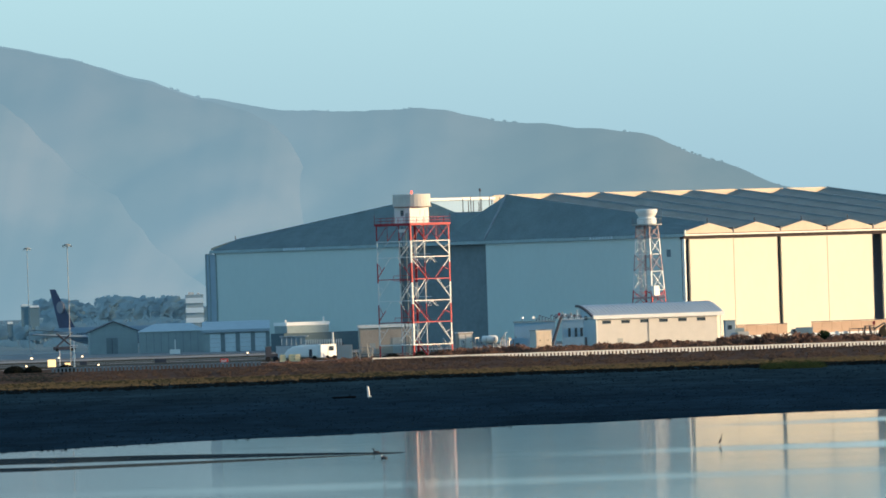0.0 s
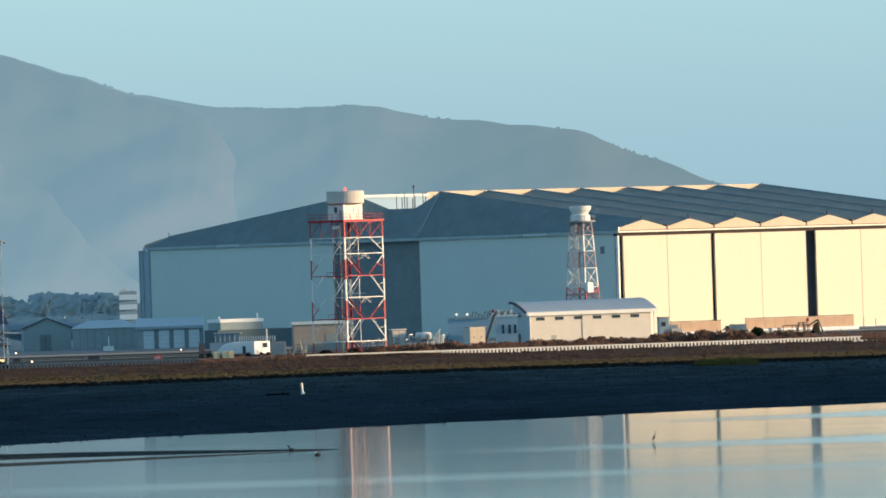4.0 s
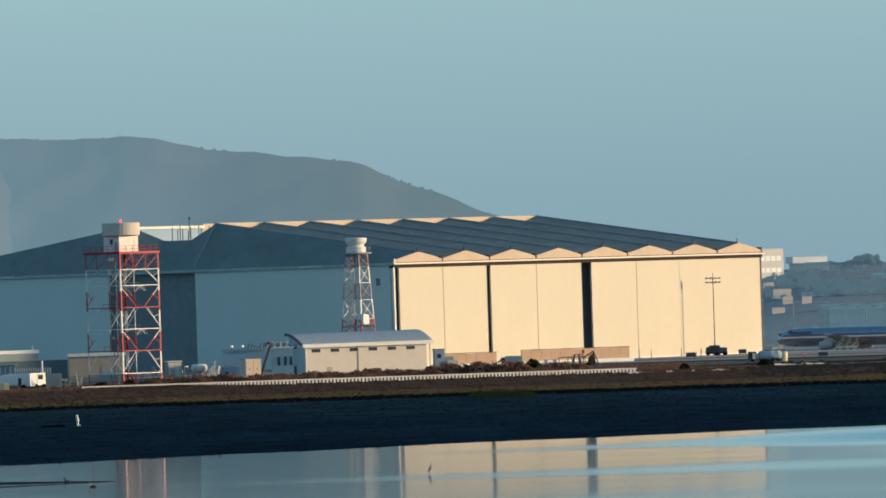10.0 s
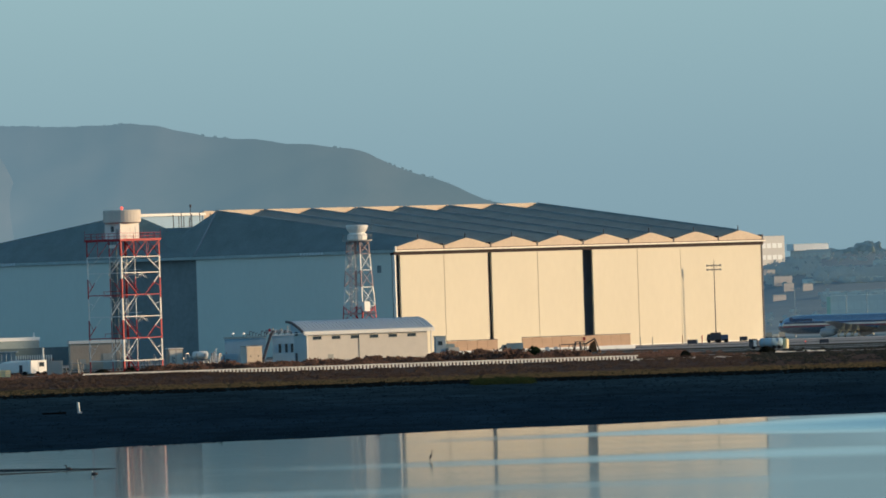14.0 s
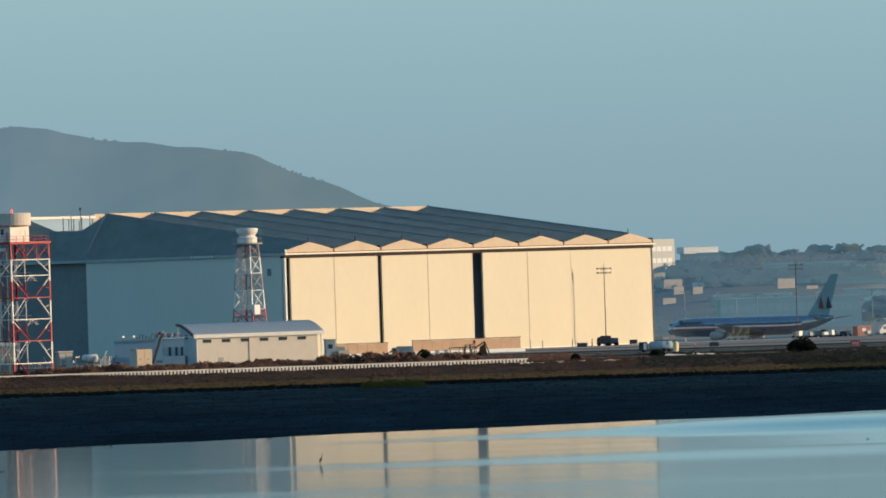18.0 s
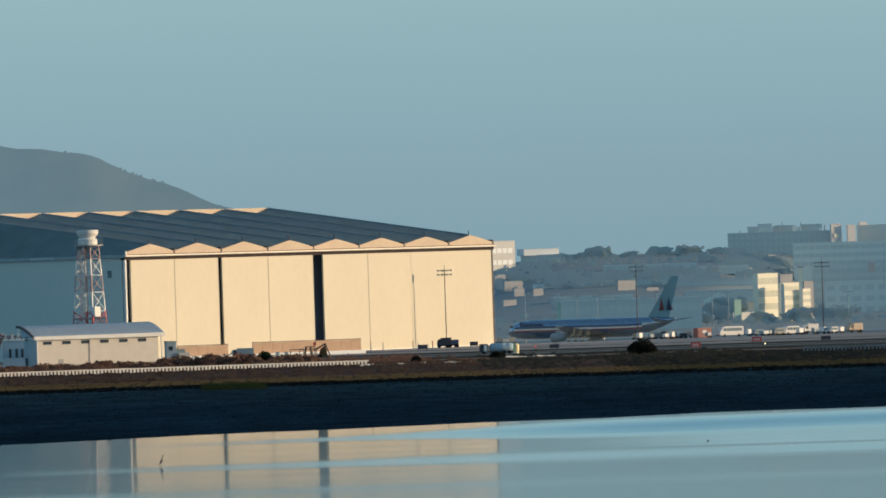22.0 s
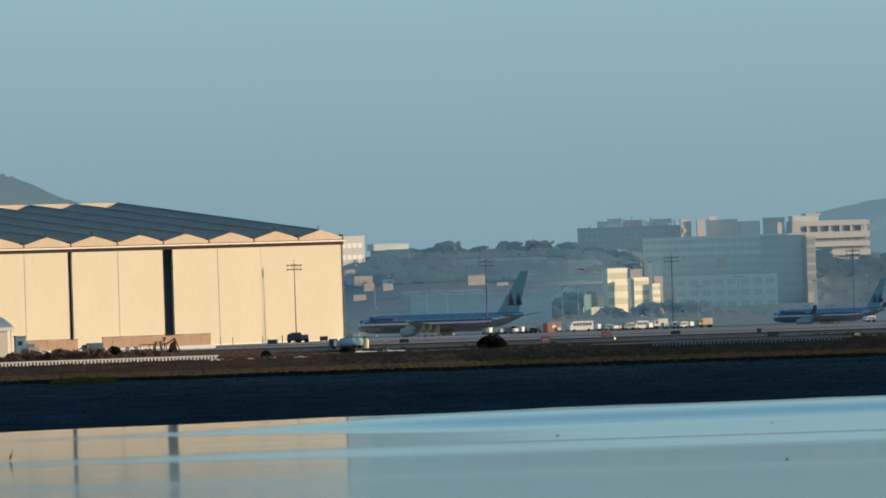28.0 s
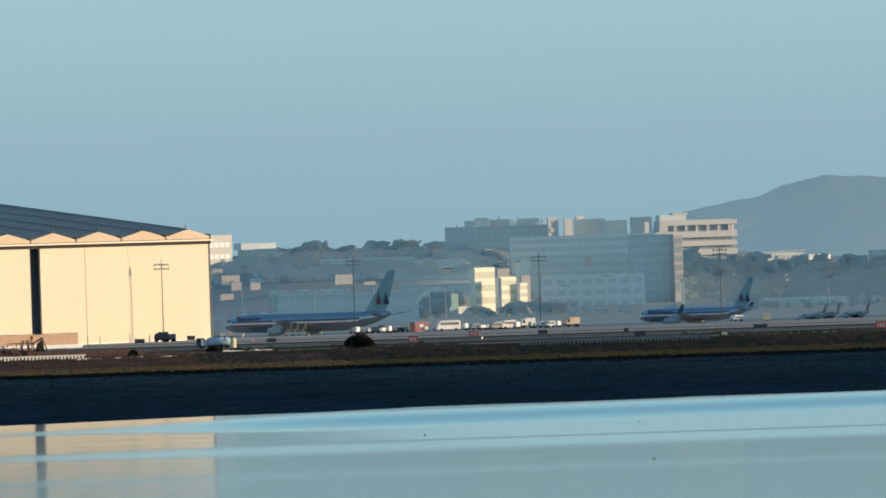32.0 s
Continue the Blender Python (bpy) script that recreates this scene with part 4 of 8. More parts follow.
def airliner(name, label, nose, tail, long, rad, belly, fin_top, span, skin, fin_mat, marks, winglet=0.0, limb="pale_grey"):
    """Own axes: nose along +x from the middle, wheels on z = 0."""
    head = math.degrees(math.atan2(nose[1] - tail[1], nose[0] - tail[0]))
    a = thing(name, (nose[0] + tail[0]) / 2, (nose[1] + tail[1]) / 2, land((nose[0] + tail[0]) / 2, (nose[1] + tail[1]) / 2) + 0.05, head, label, "airliner")
    zc = belly + rad
    st = [(-0.5, 0.12, 0.75), (-0.47, 0.3, 0.62), (-0.40, 0.6, 0.36), (-0.30, 0.9, 0.10), (-0.22, 1, 0), (0.0, 1, 0), (0.2, 1, 0), (0.34, 1, 0), (0.40, 0.96, -0.02), (0.45, 0.8, -0.08), (0.48, 0.55, -0.2), (0.495, 0.28, -0.28), (0.5, 0.08, -0.32)]
    n = 28

    def ring(f, k, lift, scale=1.0):
        return [(f * long, scale * rad * k * math.cos(2 * math.pi * i / n), zc + rad * lift + scale * rad * k * math.sin(2 * math.pi * i / n)) for i in range(n)]
    bm = bmesh.new()
    loops = [[bm.verts.new(p) for p in ring(*s)] for s in st]
    for u, v in zip(loops, loops[1:]):
        for i in range(n):
            j = (i + 1) % n
            bm.faces.new((u[j], u[i], v[i], v[j]))
    bm.faces.new(loops[0])
    bm.faces.new(loops[-1][::-1])
    bmesh.ops.recalc_face_normals(bm, faces=bm.faces[:])
    fus = part("fuselage", bm, skin, a, smooth=True)

    def side_band(nm, z0, z1, f0, f1, mat, out=1.012):
        """A painted stripe along both flanks between two heights, as a thin shell."""
        bm = bmesh.new()
        for side in (1, -1):
            rows = []
            steps = 30
            for k in range(steps + 1):
                f = f0 + (f1 - f0) * k / steps
                kk, lift = 1.0, 0.0
                for (fa, ka, la), (fb, kb, lb) in zip(st, st[1:]):
                    if fa <= f <= fb:
                        g = (f - fa) / (fb - fa)
                        kk, lift = ka + (kb - ka) * g, la + (lb - la) * g
                row = []
                for z in (z0, (z0 + z1) / 2, z1):
                    h = max(-0.98, min(0.98, (z - lift * 0.6 * rad) / (rad * kk)))
                    row.append(bm.verts.new((f * long, side * out * rad * kk * math.sqrt(1 - h * h), zc + lift * rad + h * rad * kk * out)))
                rows.append(row)
            for u, v in zip(rows, rows[1:]):
                for i in range(2):
                    q = (u[i], v[i], v[i + 1], u[i + 1])
                    bm.faces.new(q if side < 0 else q[::-1])
        return part(nm, bm, mat, fus, smooth=True)
    if marks == "stripes":
        side_band("blue_stripe", 0.10 * rad, 0.30 * rad, -0.33, 0.46, M["stripe_blue"])
        side_band("white_stripe", -0.08 * rad, 0.10 * rad, -0.33, 0.47, M["white_paint"])
        side_band("red_stripe", -0.26 * rad, -0.08 * rad, -0.33, 0.47, M["stripe_red"])
        x = 0.40 * long
        for k, w in enumerate((1.1, 1.0, 0.8, 0.8, 0.6, 0.5, 0.8, 0.9)):
            for side in (1, -1):
                part("lettering_bar", boxes((x - w, x, side * rad * 0.93 - 0.06, side * rad * 0.93 + 0.06, zc + 0.36 * rad, zc + (0.8 if k == 0 else 0.62) * rad)), M["stripe_blue"], fus)
            x -= w + 0.18
    else:
        side_band("lower_hull", -0.95 * rad, -0.1 * rad, -0.40, 0.45, M["night_blue"])
    pane = None                          # alike cabin windows on one mesh
    for i in range(int(long * 0.62)):
        x = -0.27 * long + i * 1.05
        if abs(x - 0.06 * long) > 1.3:
            for side in (1, -1):
                if pane is None:
                    w = part("cabin_window", boxes((0, 0.36, -0.03, 0.03, 0, 0.45)), M["dark_glass"], fus)
                    pane = w.data
                else:
                    w = part("cabin_window", pane, None, fus)
                w.location = (x, side * rad * 0.985, zc + 0.14 * rad)
    part("cockpit_window", boxes((0.455 * long, 0.472 * long, -rad * 0.62, rad * 0.62, zc + 0.22 * rad, zc + 0.46 * rad)), M["dark_glass"], fus)
    for side in (1, -1):
        # wing: swept, tapered, rising outwards
        bm = bmesh.new()
        root, tip = 0.115 * long, 0.028 * long
        x0, x1 = 0.10 * long, 0.10 * long - (span / 2 - rad) * 0.58
        zr, zt = zc - 0.55 * rad, zc - 0.55 * rad + (span / 2) * 0.09
        prof = [(0, 0), (0.06, 0.055), (0.35, 0.07), (1, 0), (0.35, -0.04), (0.06, -0.04)]
        ra = [bm.verts.new((x0 - 2 * root * p, side * rad * 0.7, zr + 2 * root * q)) for p, q in prof]
        rb = [bm.verts.new((x1 - 2 * tip * p, side * span / 2, zt + 2 * tip * q)) for p, q in prof]
        for i in range(6):
            j = (i + 1) % 6
            bm.faces.new((ra[i], ra[j], rb[j], rb[i]))
        bm.faces.new(ra[::-1])
        bm.faces.new(rb)
        bmesh.ops.recalc_face_normals(bm, faces=bm.faces[:])
        wing = part("wing", bm, M[limb], a)
        if winglet:
            bm = bmesh.new()
            w = [bm.verts.new(p) for p in ((x1, side * span / 2, zt), (x1 - 2 * tip, side * span / 2, zt), (x1 - 2 * tip - 0.9, side * (span / 2 + 0.5), zt + winglet), (x1 - tip - 0.9, side * (span / 2 + 0.5), zt + winglet))]
            bm.faces.new(w)
            bmesh.ops.solidify(bm, geom=bm.faces[:], thickness=0.12)
            part("winglet", bm, M["night_blue"], wing)
        # engine
        er = rad * 0.46
        ey, ex, ez = side * span * 0.17, 0.10 * long - span * 0.17 * 0.58 + 3.6, zr - er * 0.75
        bm = bmesh.new()
        lathe(bm, [(er * 0.5, -2.2), (er * 0.8, -1.2), (er, 0.4), (er * 1.05, 1.6), (er * 0.98, 2.3), (er * 0.82, 2.35), (er * 0.74, 1.7)], 18)
        bmesh.ops.rotate(bm, verts=bm.verts[:], matrix=Matrix.Rotation(math.pi / 2, 3, "Y"))
        eng = part("engine", bm, M["pale_grey"], a, smooth=True)
        eng.matrix_basis = pose(ex, ey, ez)
        bm = bmesh.new()
        lathe(bm, [(er * 0.72, 1.72), (er * 0.72, 1.78)], 18)
        bmesh.ops.rotate(bm, verts=bm.verts[:], matrix=Matrix.Rotation(math.pi / 2, 3, "Y"))
        part("fan", bm, M["dark_trim"], eng)
        part("pylon", boxes((-2.5, 1.2, -0.12, 0.12, er * 0.8, er * 1.6)), M["pale_grey"], eng)
        # tailplane
        bm = bmesh.new()
        w = [bm.verts.new(p) for p in ((-0.40 * long, side * rad * 0.3, zc + 0.45 * rad), (-0.475 * long, side * rad * 0.3, zc + 0.45 * rad), (-0.505 * long, side * span * 0.18, zc + 0.85 * rad), (-0.478 * long, side * span * 0.18, zc + 0.85 * rad))]
        bm.faces.new(w)
        bmesh.ops.solidify(bm, geom=bm.faces[:], thickness=0.22)
        part("tailplane", bm, M[limb], a)
        # main gear
        gear = part("main_gear", rods(((-0.035 * long, side * rad * 1.0, belly + 0.3), (-0.035 * long, side * rad * 1.0, 0.5), 0.16)), M["steel"], a)
        for dx in (-0.65, 0.65):
            bm = bmesh.new()
            rod(bm, (-0.035 * long + dx, side * rad - 0.5, 0.52), (-0.035 * long + dx, side * rad + 0.5, 0.52), 0.52, 12)
            part("wheel", bm, M["tyre"], gear)
    # fin
    bm = bmesh.new()
    zr = zc + 0.75 * rad
    w = [bm.verts.new(p) for p in ((-0.335 * long, 0, zr), (-0.465 * long, 0, zr), (-0.532 * long, 0, fin_top), (-0.488 * long, 0, fin_top))]
    bm.faces.new(w)
    bmesh.ops.solidify(bm, geom=bm.faces[:], thickness=0.4)
    fin = part("fin", bm, fin_mat, a)
    fin.location.y = 0.2
    hz = fin_top - zr
    if marks == "stripes":
        # two plain wedge emblems, red and blue, on the fin
        for side in (1, -1):
            for k, mat in ((0, "stripe_blue"), (1, "stripe_red")):
                cx = -0.448 * long - (0.5 - k) * hz * 0.22 * side
                bm = bmesh.new()
                near = [bm.verts.new((cx + u * hz, side * 0.26, zr + v * hz)) for u, v in ((-0.075, 0.2), (0.075, 0.2), (0.012, 0.48), (-0.012, 0.48))]
                bm.faces.new(near)
                bmesh.ops.solidify(bm, geom=bm.faces[:], thickness=0.05)
                part("fin_emblem", bm, M[mat], fin).location.y = -0.2
    else:
        for side in (1, -1):
            bm = bmesh.new()
            rod(bm, (-0.445 * long, side * 0.2, zr + 0.55 * hz), (-0.445 * long, side * 0.27, zr + 0.55 * hz), 0.15 * hz, 14)
            part("fin_emblem", bm, M["dull_plum"], fin).location.y = -0.2
    gear = part("nose_gear", rods(((0.40 * long, 0, belly + 0.4), (0.40 * long, 0, 0.4), 0.12)), M["steel"], a)
    for s in (-0.28, 0.28):
        bm = bmesh.new()
        rod(bm, (0.40 * long, s - 0.13, 0.42), (0.40 * long, s + 0.13, 0.42), 0.42, 12)
        part("wheel", bm, M["tyre"], gear)
    return a


airliner("airliner", "polished silver widebody jet with red white blue stripe, parked", (99.4, 2508), (142.4, 2470), 56.6, 2.55, 1.9, 17.6, 47.6, M["polished"], M["tail_grey"], "stripes")
airliner("airliner", "polished silver narrowbody jet with winglets, parked far off", (211.4, 2516), (240.0, 2493), 35.8, 1.85, 1.3, 12.6, 33.0, M["polished"], M["tail_grey"], "stripes", 2.4)
airliner("airliner", "grey widebody jet with dark blue tail behind sheds", (-143, 2618), (-183.5, 2666), 61.5, 2.5, 1.4, 17.3, 50, M["hazy_grey"], M["night_blue"], "plain", limb="hazy_grey")
for x, y, m in ((266.5, 2562, "hazy_grey"), (277.5, 2630, "dull_plum"), (283.0, 2604, "dull_plum")):
    airliner("regional_jet", "small far regional jet in the haze", (x - 9, y + 22), (x + 5, y), 12, 0.7, 0.5, 4.6, 9, M["hazy_pale"], M[m], "plain", limb="hazy_pale")

# ---- buildings and gear on the airfield ----


def vaulted_shed():
    t = thing("vaulted_shed", *spot(-10.72, 2180), GZ, 27, "beige shed with curved ribbed metal roof", "shed")
    L, D, H, rise = 31.6, 8.6, 6.3, 2.5
    part("wall", boxes((0, L, 0, 0.3, 0, H)), M["beige_wall"], t)
    part("wall", boxes((0, L, D - 0.3, D, 0, H + rise + 0.4)), M["beige_wall"], t)
    arc = [(D * k / 12, H + 0.9 + rise * math.sin(math.pi / 2 * k / 12)) for k in range(13)]
    for x in (0, L - 0.3):
        bm = bmesh.new()
        lo, hi = [], []
        prof = [(0.3, 0)] + [(min(D - 0.3, max(0.3, y)), z - 0.5) for y, z in arc] + [(D - 0.3, 0)]
        f = bm.faces.new([bm.verts.new((x, y, z)) for y, z in prof])
        bmesh.ops.recalc_face_normals(bm, faces=[f])
        bmesh.ops.solidify(bm, geom=[f], thickness=0.28)
        # the beige shed's shaded end is painted blue
        end = part("end_wall", bm, M["blue_shade_wall"], t)
        part("end_door", boxes((x - 0.06, x + 0.36, 5.0, 6.1, 0, 2.2)), M["dark_trim"], end)
        part("end_vent", boxes((x - 0.08, x + 0.38, 4.6, 6.0, 6.2, 7.1)), M["dark_trim"], end)
    roof = part("roof", boxes((-0.9, L + 1.6, -0.05, D + 0.05, H + 0.35, H + 0.5)), M["white_paint"], t)
    for k in range(12):                 # curved sheets with standing ribs
        (ya, za), (yb, zb) = arc[k], arc[k + 1]
        bm = bmesh.new()
        slab(bm, [(-0.9, ya, za), (L + 1.6, ya, za), (L + 1.6, yb, zb), (-0.9, yb, zb)], 0.2)
        part("roof_sheet", bm, M["roof_metal"], roof)
    rib = bmesh.new()
    for (ya, za), (yb, zb) in zip(arc, arc[1:]):
        rod(rib, (0, ya, za + 0.04), (0, yb, zb + 0.04), 0.09, 4)
    rib_ob = part("roof_rib", rib, M["roof_metal"], roof)
    for k in range(1, 34):
        part("roof_rib", rib_ob.data, None, roof).location.x = -0.9 + k * (L + 2.5) / 34
    for x in (-0.95, L + 1.55):
        bm = bmesh.new()
        rings = [[bm.verts.new((x + u, y, z - 0.15 + v)) for u, v in ((-0.2, -0.3), (0.2, -0.3), (0.2, 0.28), (-0.2, 0.28))] for y, z in arc]
        for u, v in zip(rings, rings[1:]):
            for i in range(4):
                j = (i + 1) % 4
                bm.faces.new((u[i], u[j], v[j], v[i]))
        bm.faces.new(rings[0][::-1])
        bm.faces.new(rings[-1])
        bmesh.ops.recalc_face_normals(bm, faces=bm.faces[:])
        part("barge_board", bm, M["dark_trim"] if x < 0 else M["white_paint"], roof)
    part("eave_board", boxes((-0.95, L + 1.65, -0.7, -0.08, H + 0.02, H + 0.85)), M["white_paint"], roof)
    for k in range(6):
        x = 1.6 + k * 4.95
        w = part("window", boxes((x, x + 2.2, -0.05, 0.05, H - 1.05, H - 0.35)), M["dark_glass"], t)
        part("window_frame", boxes((x - 0.1, x + 2.3, -0.09, -0.04, H - 1.17, H - 1.04), (x - 0.1, x + 2.3, -0.09, -0.04, H - 0.36, H - 0.25)), M["grey_paint"], w)
    part("wall_vent", boxes((5.4, 6.8, -0.06, 0.02, 0.7, 1.7)), M["grey_paint"], t)
    part("downpipe", rods(((13.6, -0.12, 0), (13.6, -0.12, H), 0.08)), M["grey_paint"], t)
    part("corner_board", boxes((-0.05, 0.25, -0.05, 0.0, 0, H)), M["white_paint"], t)
    part("plinth", boxes((-0.06, L + 0.06, -0.08, -0.002, 0, 0.45)), M["concrete"], t)
    for y in (0.2, D - 0.5):
        part("canopy_post", boxes((L + 1.0, L + 1.25, y, y + 0.25, 0, H + 0.35)), M["white_paint"], t)


def flat_block(name, label, b, d, w, dep, h, mat, turn=0, cat="building"):
    t = thing(name, *spot(b, d), GZ, turn, label, cat)
    part("wall_block", boxes((0, w, 0, dep, 0, h)), mat, t)
    part("coping", boxes((-0.12, w + 0.12, -0.12, dep + 0.12, h, h + 0.22)), M["white_paint"], t)
    return t


vaulted_shed()
t = flat_block("plant_building", "pale blue flat-roofed plant building with small windows", -19.5, 2172, 9.6, 9, 6.1, M["blue_shade_wall"], 1)
part("window", boxes((5.6, 7.6, -0.06, 0.02, 2.2, 4.4)), M["dark_glass"], t)
part("roof_edge", boxes((-0.25, 9.85, -0.3, 0.2, 6.23, 6.5)), M["slate_shed"], t, "grey overhanging roof edge")
# two bright glints on the roof, put in as white heads on posts
for x in (1.9, 4.4):
    lamp = part("roof_lamp", rods(((x, 0.6, 6.2), (x, 0.6, 7.0), 0.08)), M["dark_trim"], t)
    bm = bmesh.new()
    rod(bm, (x - 0.15, 0.35, 7.2), (x + 0.25, 0.85, 7.25), 0.27, 8)
    part("lamp_head", bm, M["bright_white"], lamp)
for k in range(7):
    x = 5.2 + 0.68 * k
    h = 6.9 + 0.5 * ((k * 3) % 4) / 2
    part("roof_pipe", rods(((x, 0.7, 6.2), (x, 0.7, h), 0.1), ((x, 0.7, h), (x + 0.5, 0.7, h), 0.1)), M["dark_trim"], t)
part("side_door", boxes((0.6, 1.5, -0.05, 0.02, 0, 2.1)), M["dark_glass"], t)
t = flat_block("pump_house", "pump house in painted blue shade with pipes on its roof", -14.4, 2160, 5.0, 8, 6.5, M["blue_shade_wall"], 1)
for x in (1.4, 2.9, 4.2):
    part("window", boxes((x, x + 0.6, -0.06, 0.02, 2.6, 4.6)), M["dark_glass"], t)
part("roof_pipes", rods(((-1.5, 1, 7.3), (4.6, 1, 7.3), 0.22), ((-1.5, 2, 7.8), (4.6, 2, 7.4), 0.18), ((0.2, 1, 6.7), (0.2, 1, 8.4), 0.15), ((2.2, 1, 6.7), (2.2, 1, 8.1), 0.2), ((3.6, 1.6, 6.7), (3.6, 1.6, 8.7), 0.12)), M["steel"], t)
for k in range(9):                       # stubs added among the pipes; the white ones paint bright glints
    x, h = -1.4 + 0.72 * k, 7.0 + 0.55 * ((k * 5) % 4) / 2
    part("pipe_elbow", rods(((x, 0.5, 6.7), (x, 0.5, h), 0.09), ((x - 0.05, 0.45, h), (x + 0.3, 0.45, h + 0.1), 0.16)), M["bright_white"] if k % 2 else M["dark_trim"], t)
part("inclined_duct", rods(((-2.6, -1.4, 0), (-0.2, -1.2, 7.2), 0.33)), M["dark_trim"], t)
part("red_valve", boxes((-0.8, -0.3, 0.8, 1.3, 7.5, 8.2)), M["red_paint"], t)
t = thing("double_door_kiosk", *spot(-17.2, 2148), GZ, 28, "tan steel kiosk with double doors", "kiosk")
part("body", boxes((0, 4.0, 0, 3, 0, 4.3)), M["beige_wall"], t)
for x in (0.1, 2.05):
    leaf = part("door", boxes((x, x + 1.85, -0.08, -0.01, 0.15, 4.1)), M["fascia"], t)
    part("handle", boxes((x + 0.8, x + 1.0, -0.16, -0.09, 1.9, 2.2)), M["dark_trim"], leaf)
part("roof_plate", boxes((-0.15, 4.15, -0.2, 3.1, 4.31, 4.45)), M["grey_paint"], t)
t = thing("annex_wall", *spot(-20.9, 2165), GZ, 1, "low annex in painted blue shade with dark hatch", "annex")
part("body", boxes((0, 6, 0, 4, 0, 2.6)), M["blue_shade_wall"], t)
part("hatch", boxes((3.2, 4.2, -0.06, 0.02, 0.4, 1.5)), M["dark_glass"], t)

# tanks and cabinets between the tower and the plant
t = thing("storage_tank", -49.4, 2160, GZ, 6, "pale horizontal steel tank on saddles among pipework", "tank")
bm = bmesh.new()
lathe(bm, [(0.05, -0.35), (0.55, -0.25), (0.9, 0), (0.9, 3.1), (0.55, 3.35), (0.05, 3.45)], 18)
bmesh.ops.rotate(bm, verts=bm.verts[:], matrix=Matrix.Rotation(radians(90), 3, "Y"))
bmesh.ops.translate(bm, verts=bm.verts[:], vec=(0, 0, 2.6))
part("shell", bm, M["white_paint"], t, smooth=True)
for x in (0.5, 2.4):
    part("saddle", boxes((x, x + 0.3, -0.6, 0.6, 0, 1.9)), M["steel"], t)
    part("band", rods(((x + 0.1, -0.93, 2.6), (x + 0.2, -0.93, 2.6), 0.5)), M["steel"], t)
for k in range(6):
    x, h = 3.9 + 0.42 * k, 2.2 + 0.6 * ((k * 5) % 4)
    part("riser", rods(((x, -0.3, 0), (x, -0.3, h), 0.11), ((x, -0.3, h), (x + 0.45, -0.3, h), 0.11)), M["steel"] if k % 3 else M["white_paint"], t)
t = thing("switch_cabinet", -55.2, 2165, GZ, 18, "tan metal switch cabinet with a pale lid", "cabinet")
part("body", boxes((0, 3.4, 0, 2.4, 0, 4.2)), M["store_tan"], t)
part("lid", boxes((-0.15, 3.55, -0.15, 2.5, 4.21, 4.4)), M["white_paint"], t)
for x in (0.2, 1.8):
    leaf = part("door", boxes((x, x + 1.4, -0.06, 0, 0.2, 3.9)), M["beige_wall"], t)
    part("handle", boxes((x + 1.1, x + 1.2, -0.12, -0.061, 1.8, 2.3)), M["dark_trim"], leaf)
for k in range(24):
    b = -29.0 + k * 0.42 + random.uniform(-0.2, 0.2)
    t = thing("pipe_stand", *spot(b, 2150 + random.uniform(0, 25)), GZ, random.uniform(0, 90), "short steel pipe stand among dry weeds", "pipework", "pipe stands")
    h = random.uniform(0.9, 3.2)
    part("riser", rods(((0, 0, 0), (0, 0, h), 0.14)), M["steel"], t)
    part("elbow", rods(((0, 0, h), (1.1, 0, h), 0.14), ((1.1, 0, h), (1.1, 0, h - 0.7), 0.14)), M["steel"], t)

# hut, long shed and garage row at the west end
t = thing("gable_hut", *spot(-64.8, 2440), GZ, 6, "shaded grey gabled hut", "hut")
W, D, H, R = 12.4, 14, 6.0, 8.5
bm = bmesh.new()
f = bm.faces.new([bm.verts.new(p) for p in ((0, 0, 0), (W, 0, 0), (W, 0, H - 0.1), (W / 2, 0, R - 0.1), (0, 0, H - 0.1))])
r = bmesh.ops.extrude_face_region(bm, geom=[f])
bmesh.ops.translate(bm, verts=[v for v in r["geom"] if isinstance(v, bmesh.types.BMVert)], vec=(0, D, 0))
bmesh.ops.recalc_face_normals(bm, faces=bm.faces[:])
part("wall_block", bm, M["slate_shed"], t)
for s in (0, 1):
    bm = bmesh.new()
    q = [(-0.4, -0.5, H - 0.05), (W / 2, -0.5, R + 0.1), (W / 2, D + 0.3, R + 0.1), (-0.4, D + 0.3, H - 0.05)]
    if s:
        q = [(W - x, y, z) for x, y, z in q][::-1]
    slab(bm, q[::-1], 0.25)
    part("roof", bm, M["dark_trim"], t)
part("door", boxes((4.2, 7.2, -0.08, -0.01, 0, 4.2)), M["recess"], t)
part("door_post", boxes((5.65, 5.75, -0.14, -0.08, 0, 4.2)), M["dark_trim"], t)
t = thing("long_shed", *spot(-59.6, 2420), GZ, 3, "long low shaded grey shed", "shed")
part("wall_block", boxes((0, 17.0, 0, 9, 0, 5.6)), M["slate_shed"], t)
bm = bmesh.new()
slab(bm, [(-0.3, -0.4, 5.7), (17.4, -0.4, 5.7), (13.4, 4.5, 7.6), (4.0, 4.5, 7.6)], 0.2)
part("roof", bm, M["garage_white"], t, "pale hipped roof plate")
for q in ([(-0.3, 9.4, 5.7), (-0.3, -0.4, 5.7), (4.0, 4.5, 7.6)], [(17.4, -0.4, 5.7), (17.4, 9.4, 5.7), (13.4, 4.5, 7.6)], [(17.4, 9.4, 5.7), (-0.3, 9.4, 5.7), (4.0, 4.5, 7.6), (13.4, 4.5, 7.6)]):
    bm = bmesh.new()
    slab(bm, q, 0.2)
    part("roof", bm, M["garage_white"], t)
part("vent_cowl", boxes((16.2, 17.0, 2, 3, 6.0, 7.4)), M["dark_trim"], t)
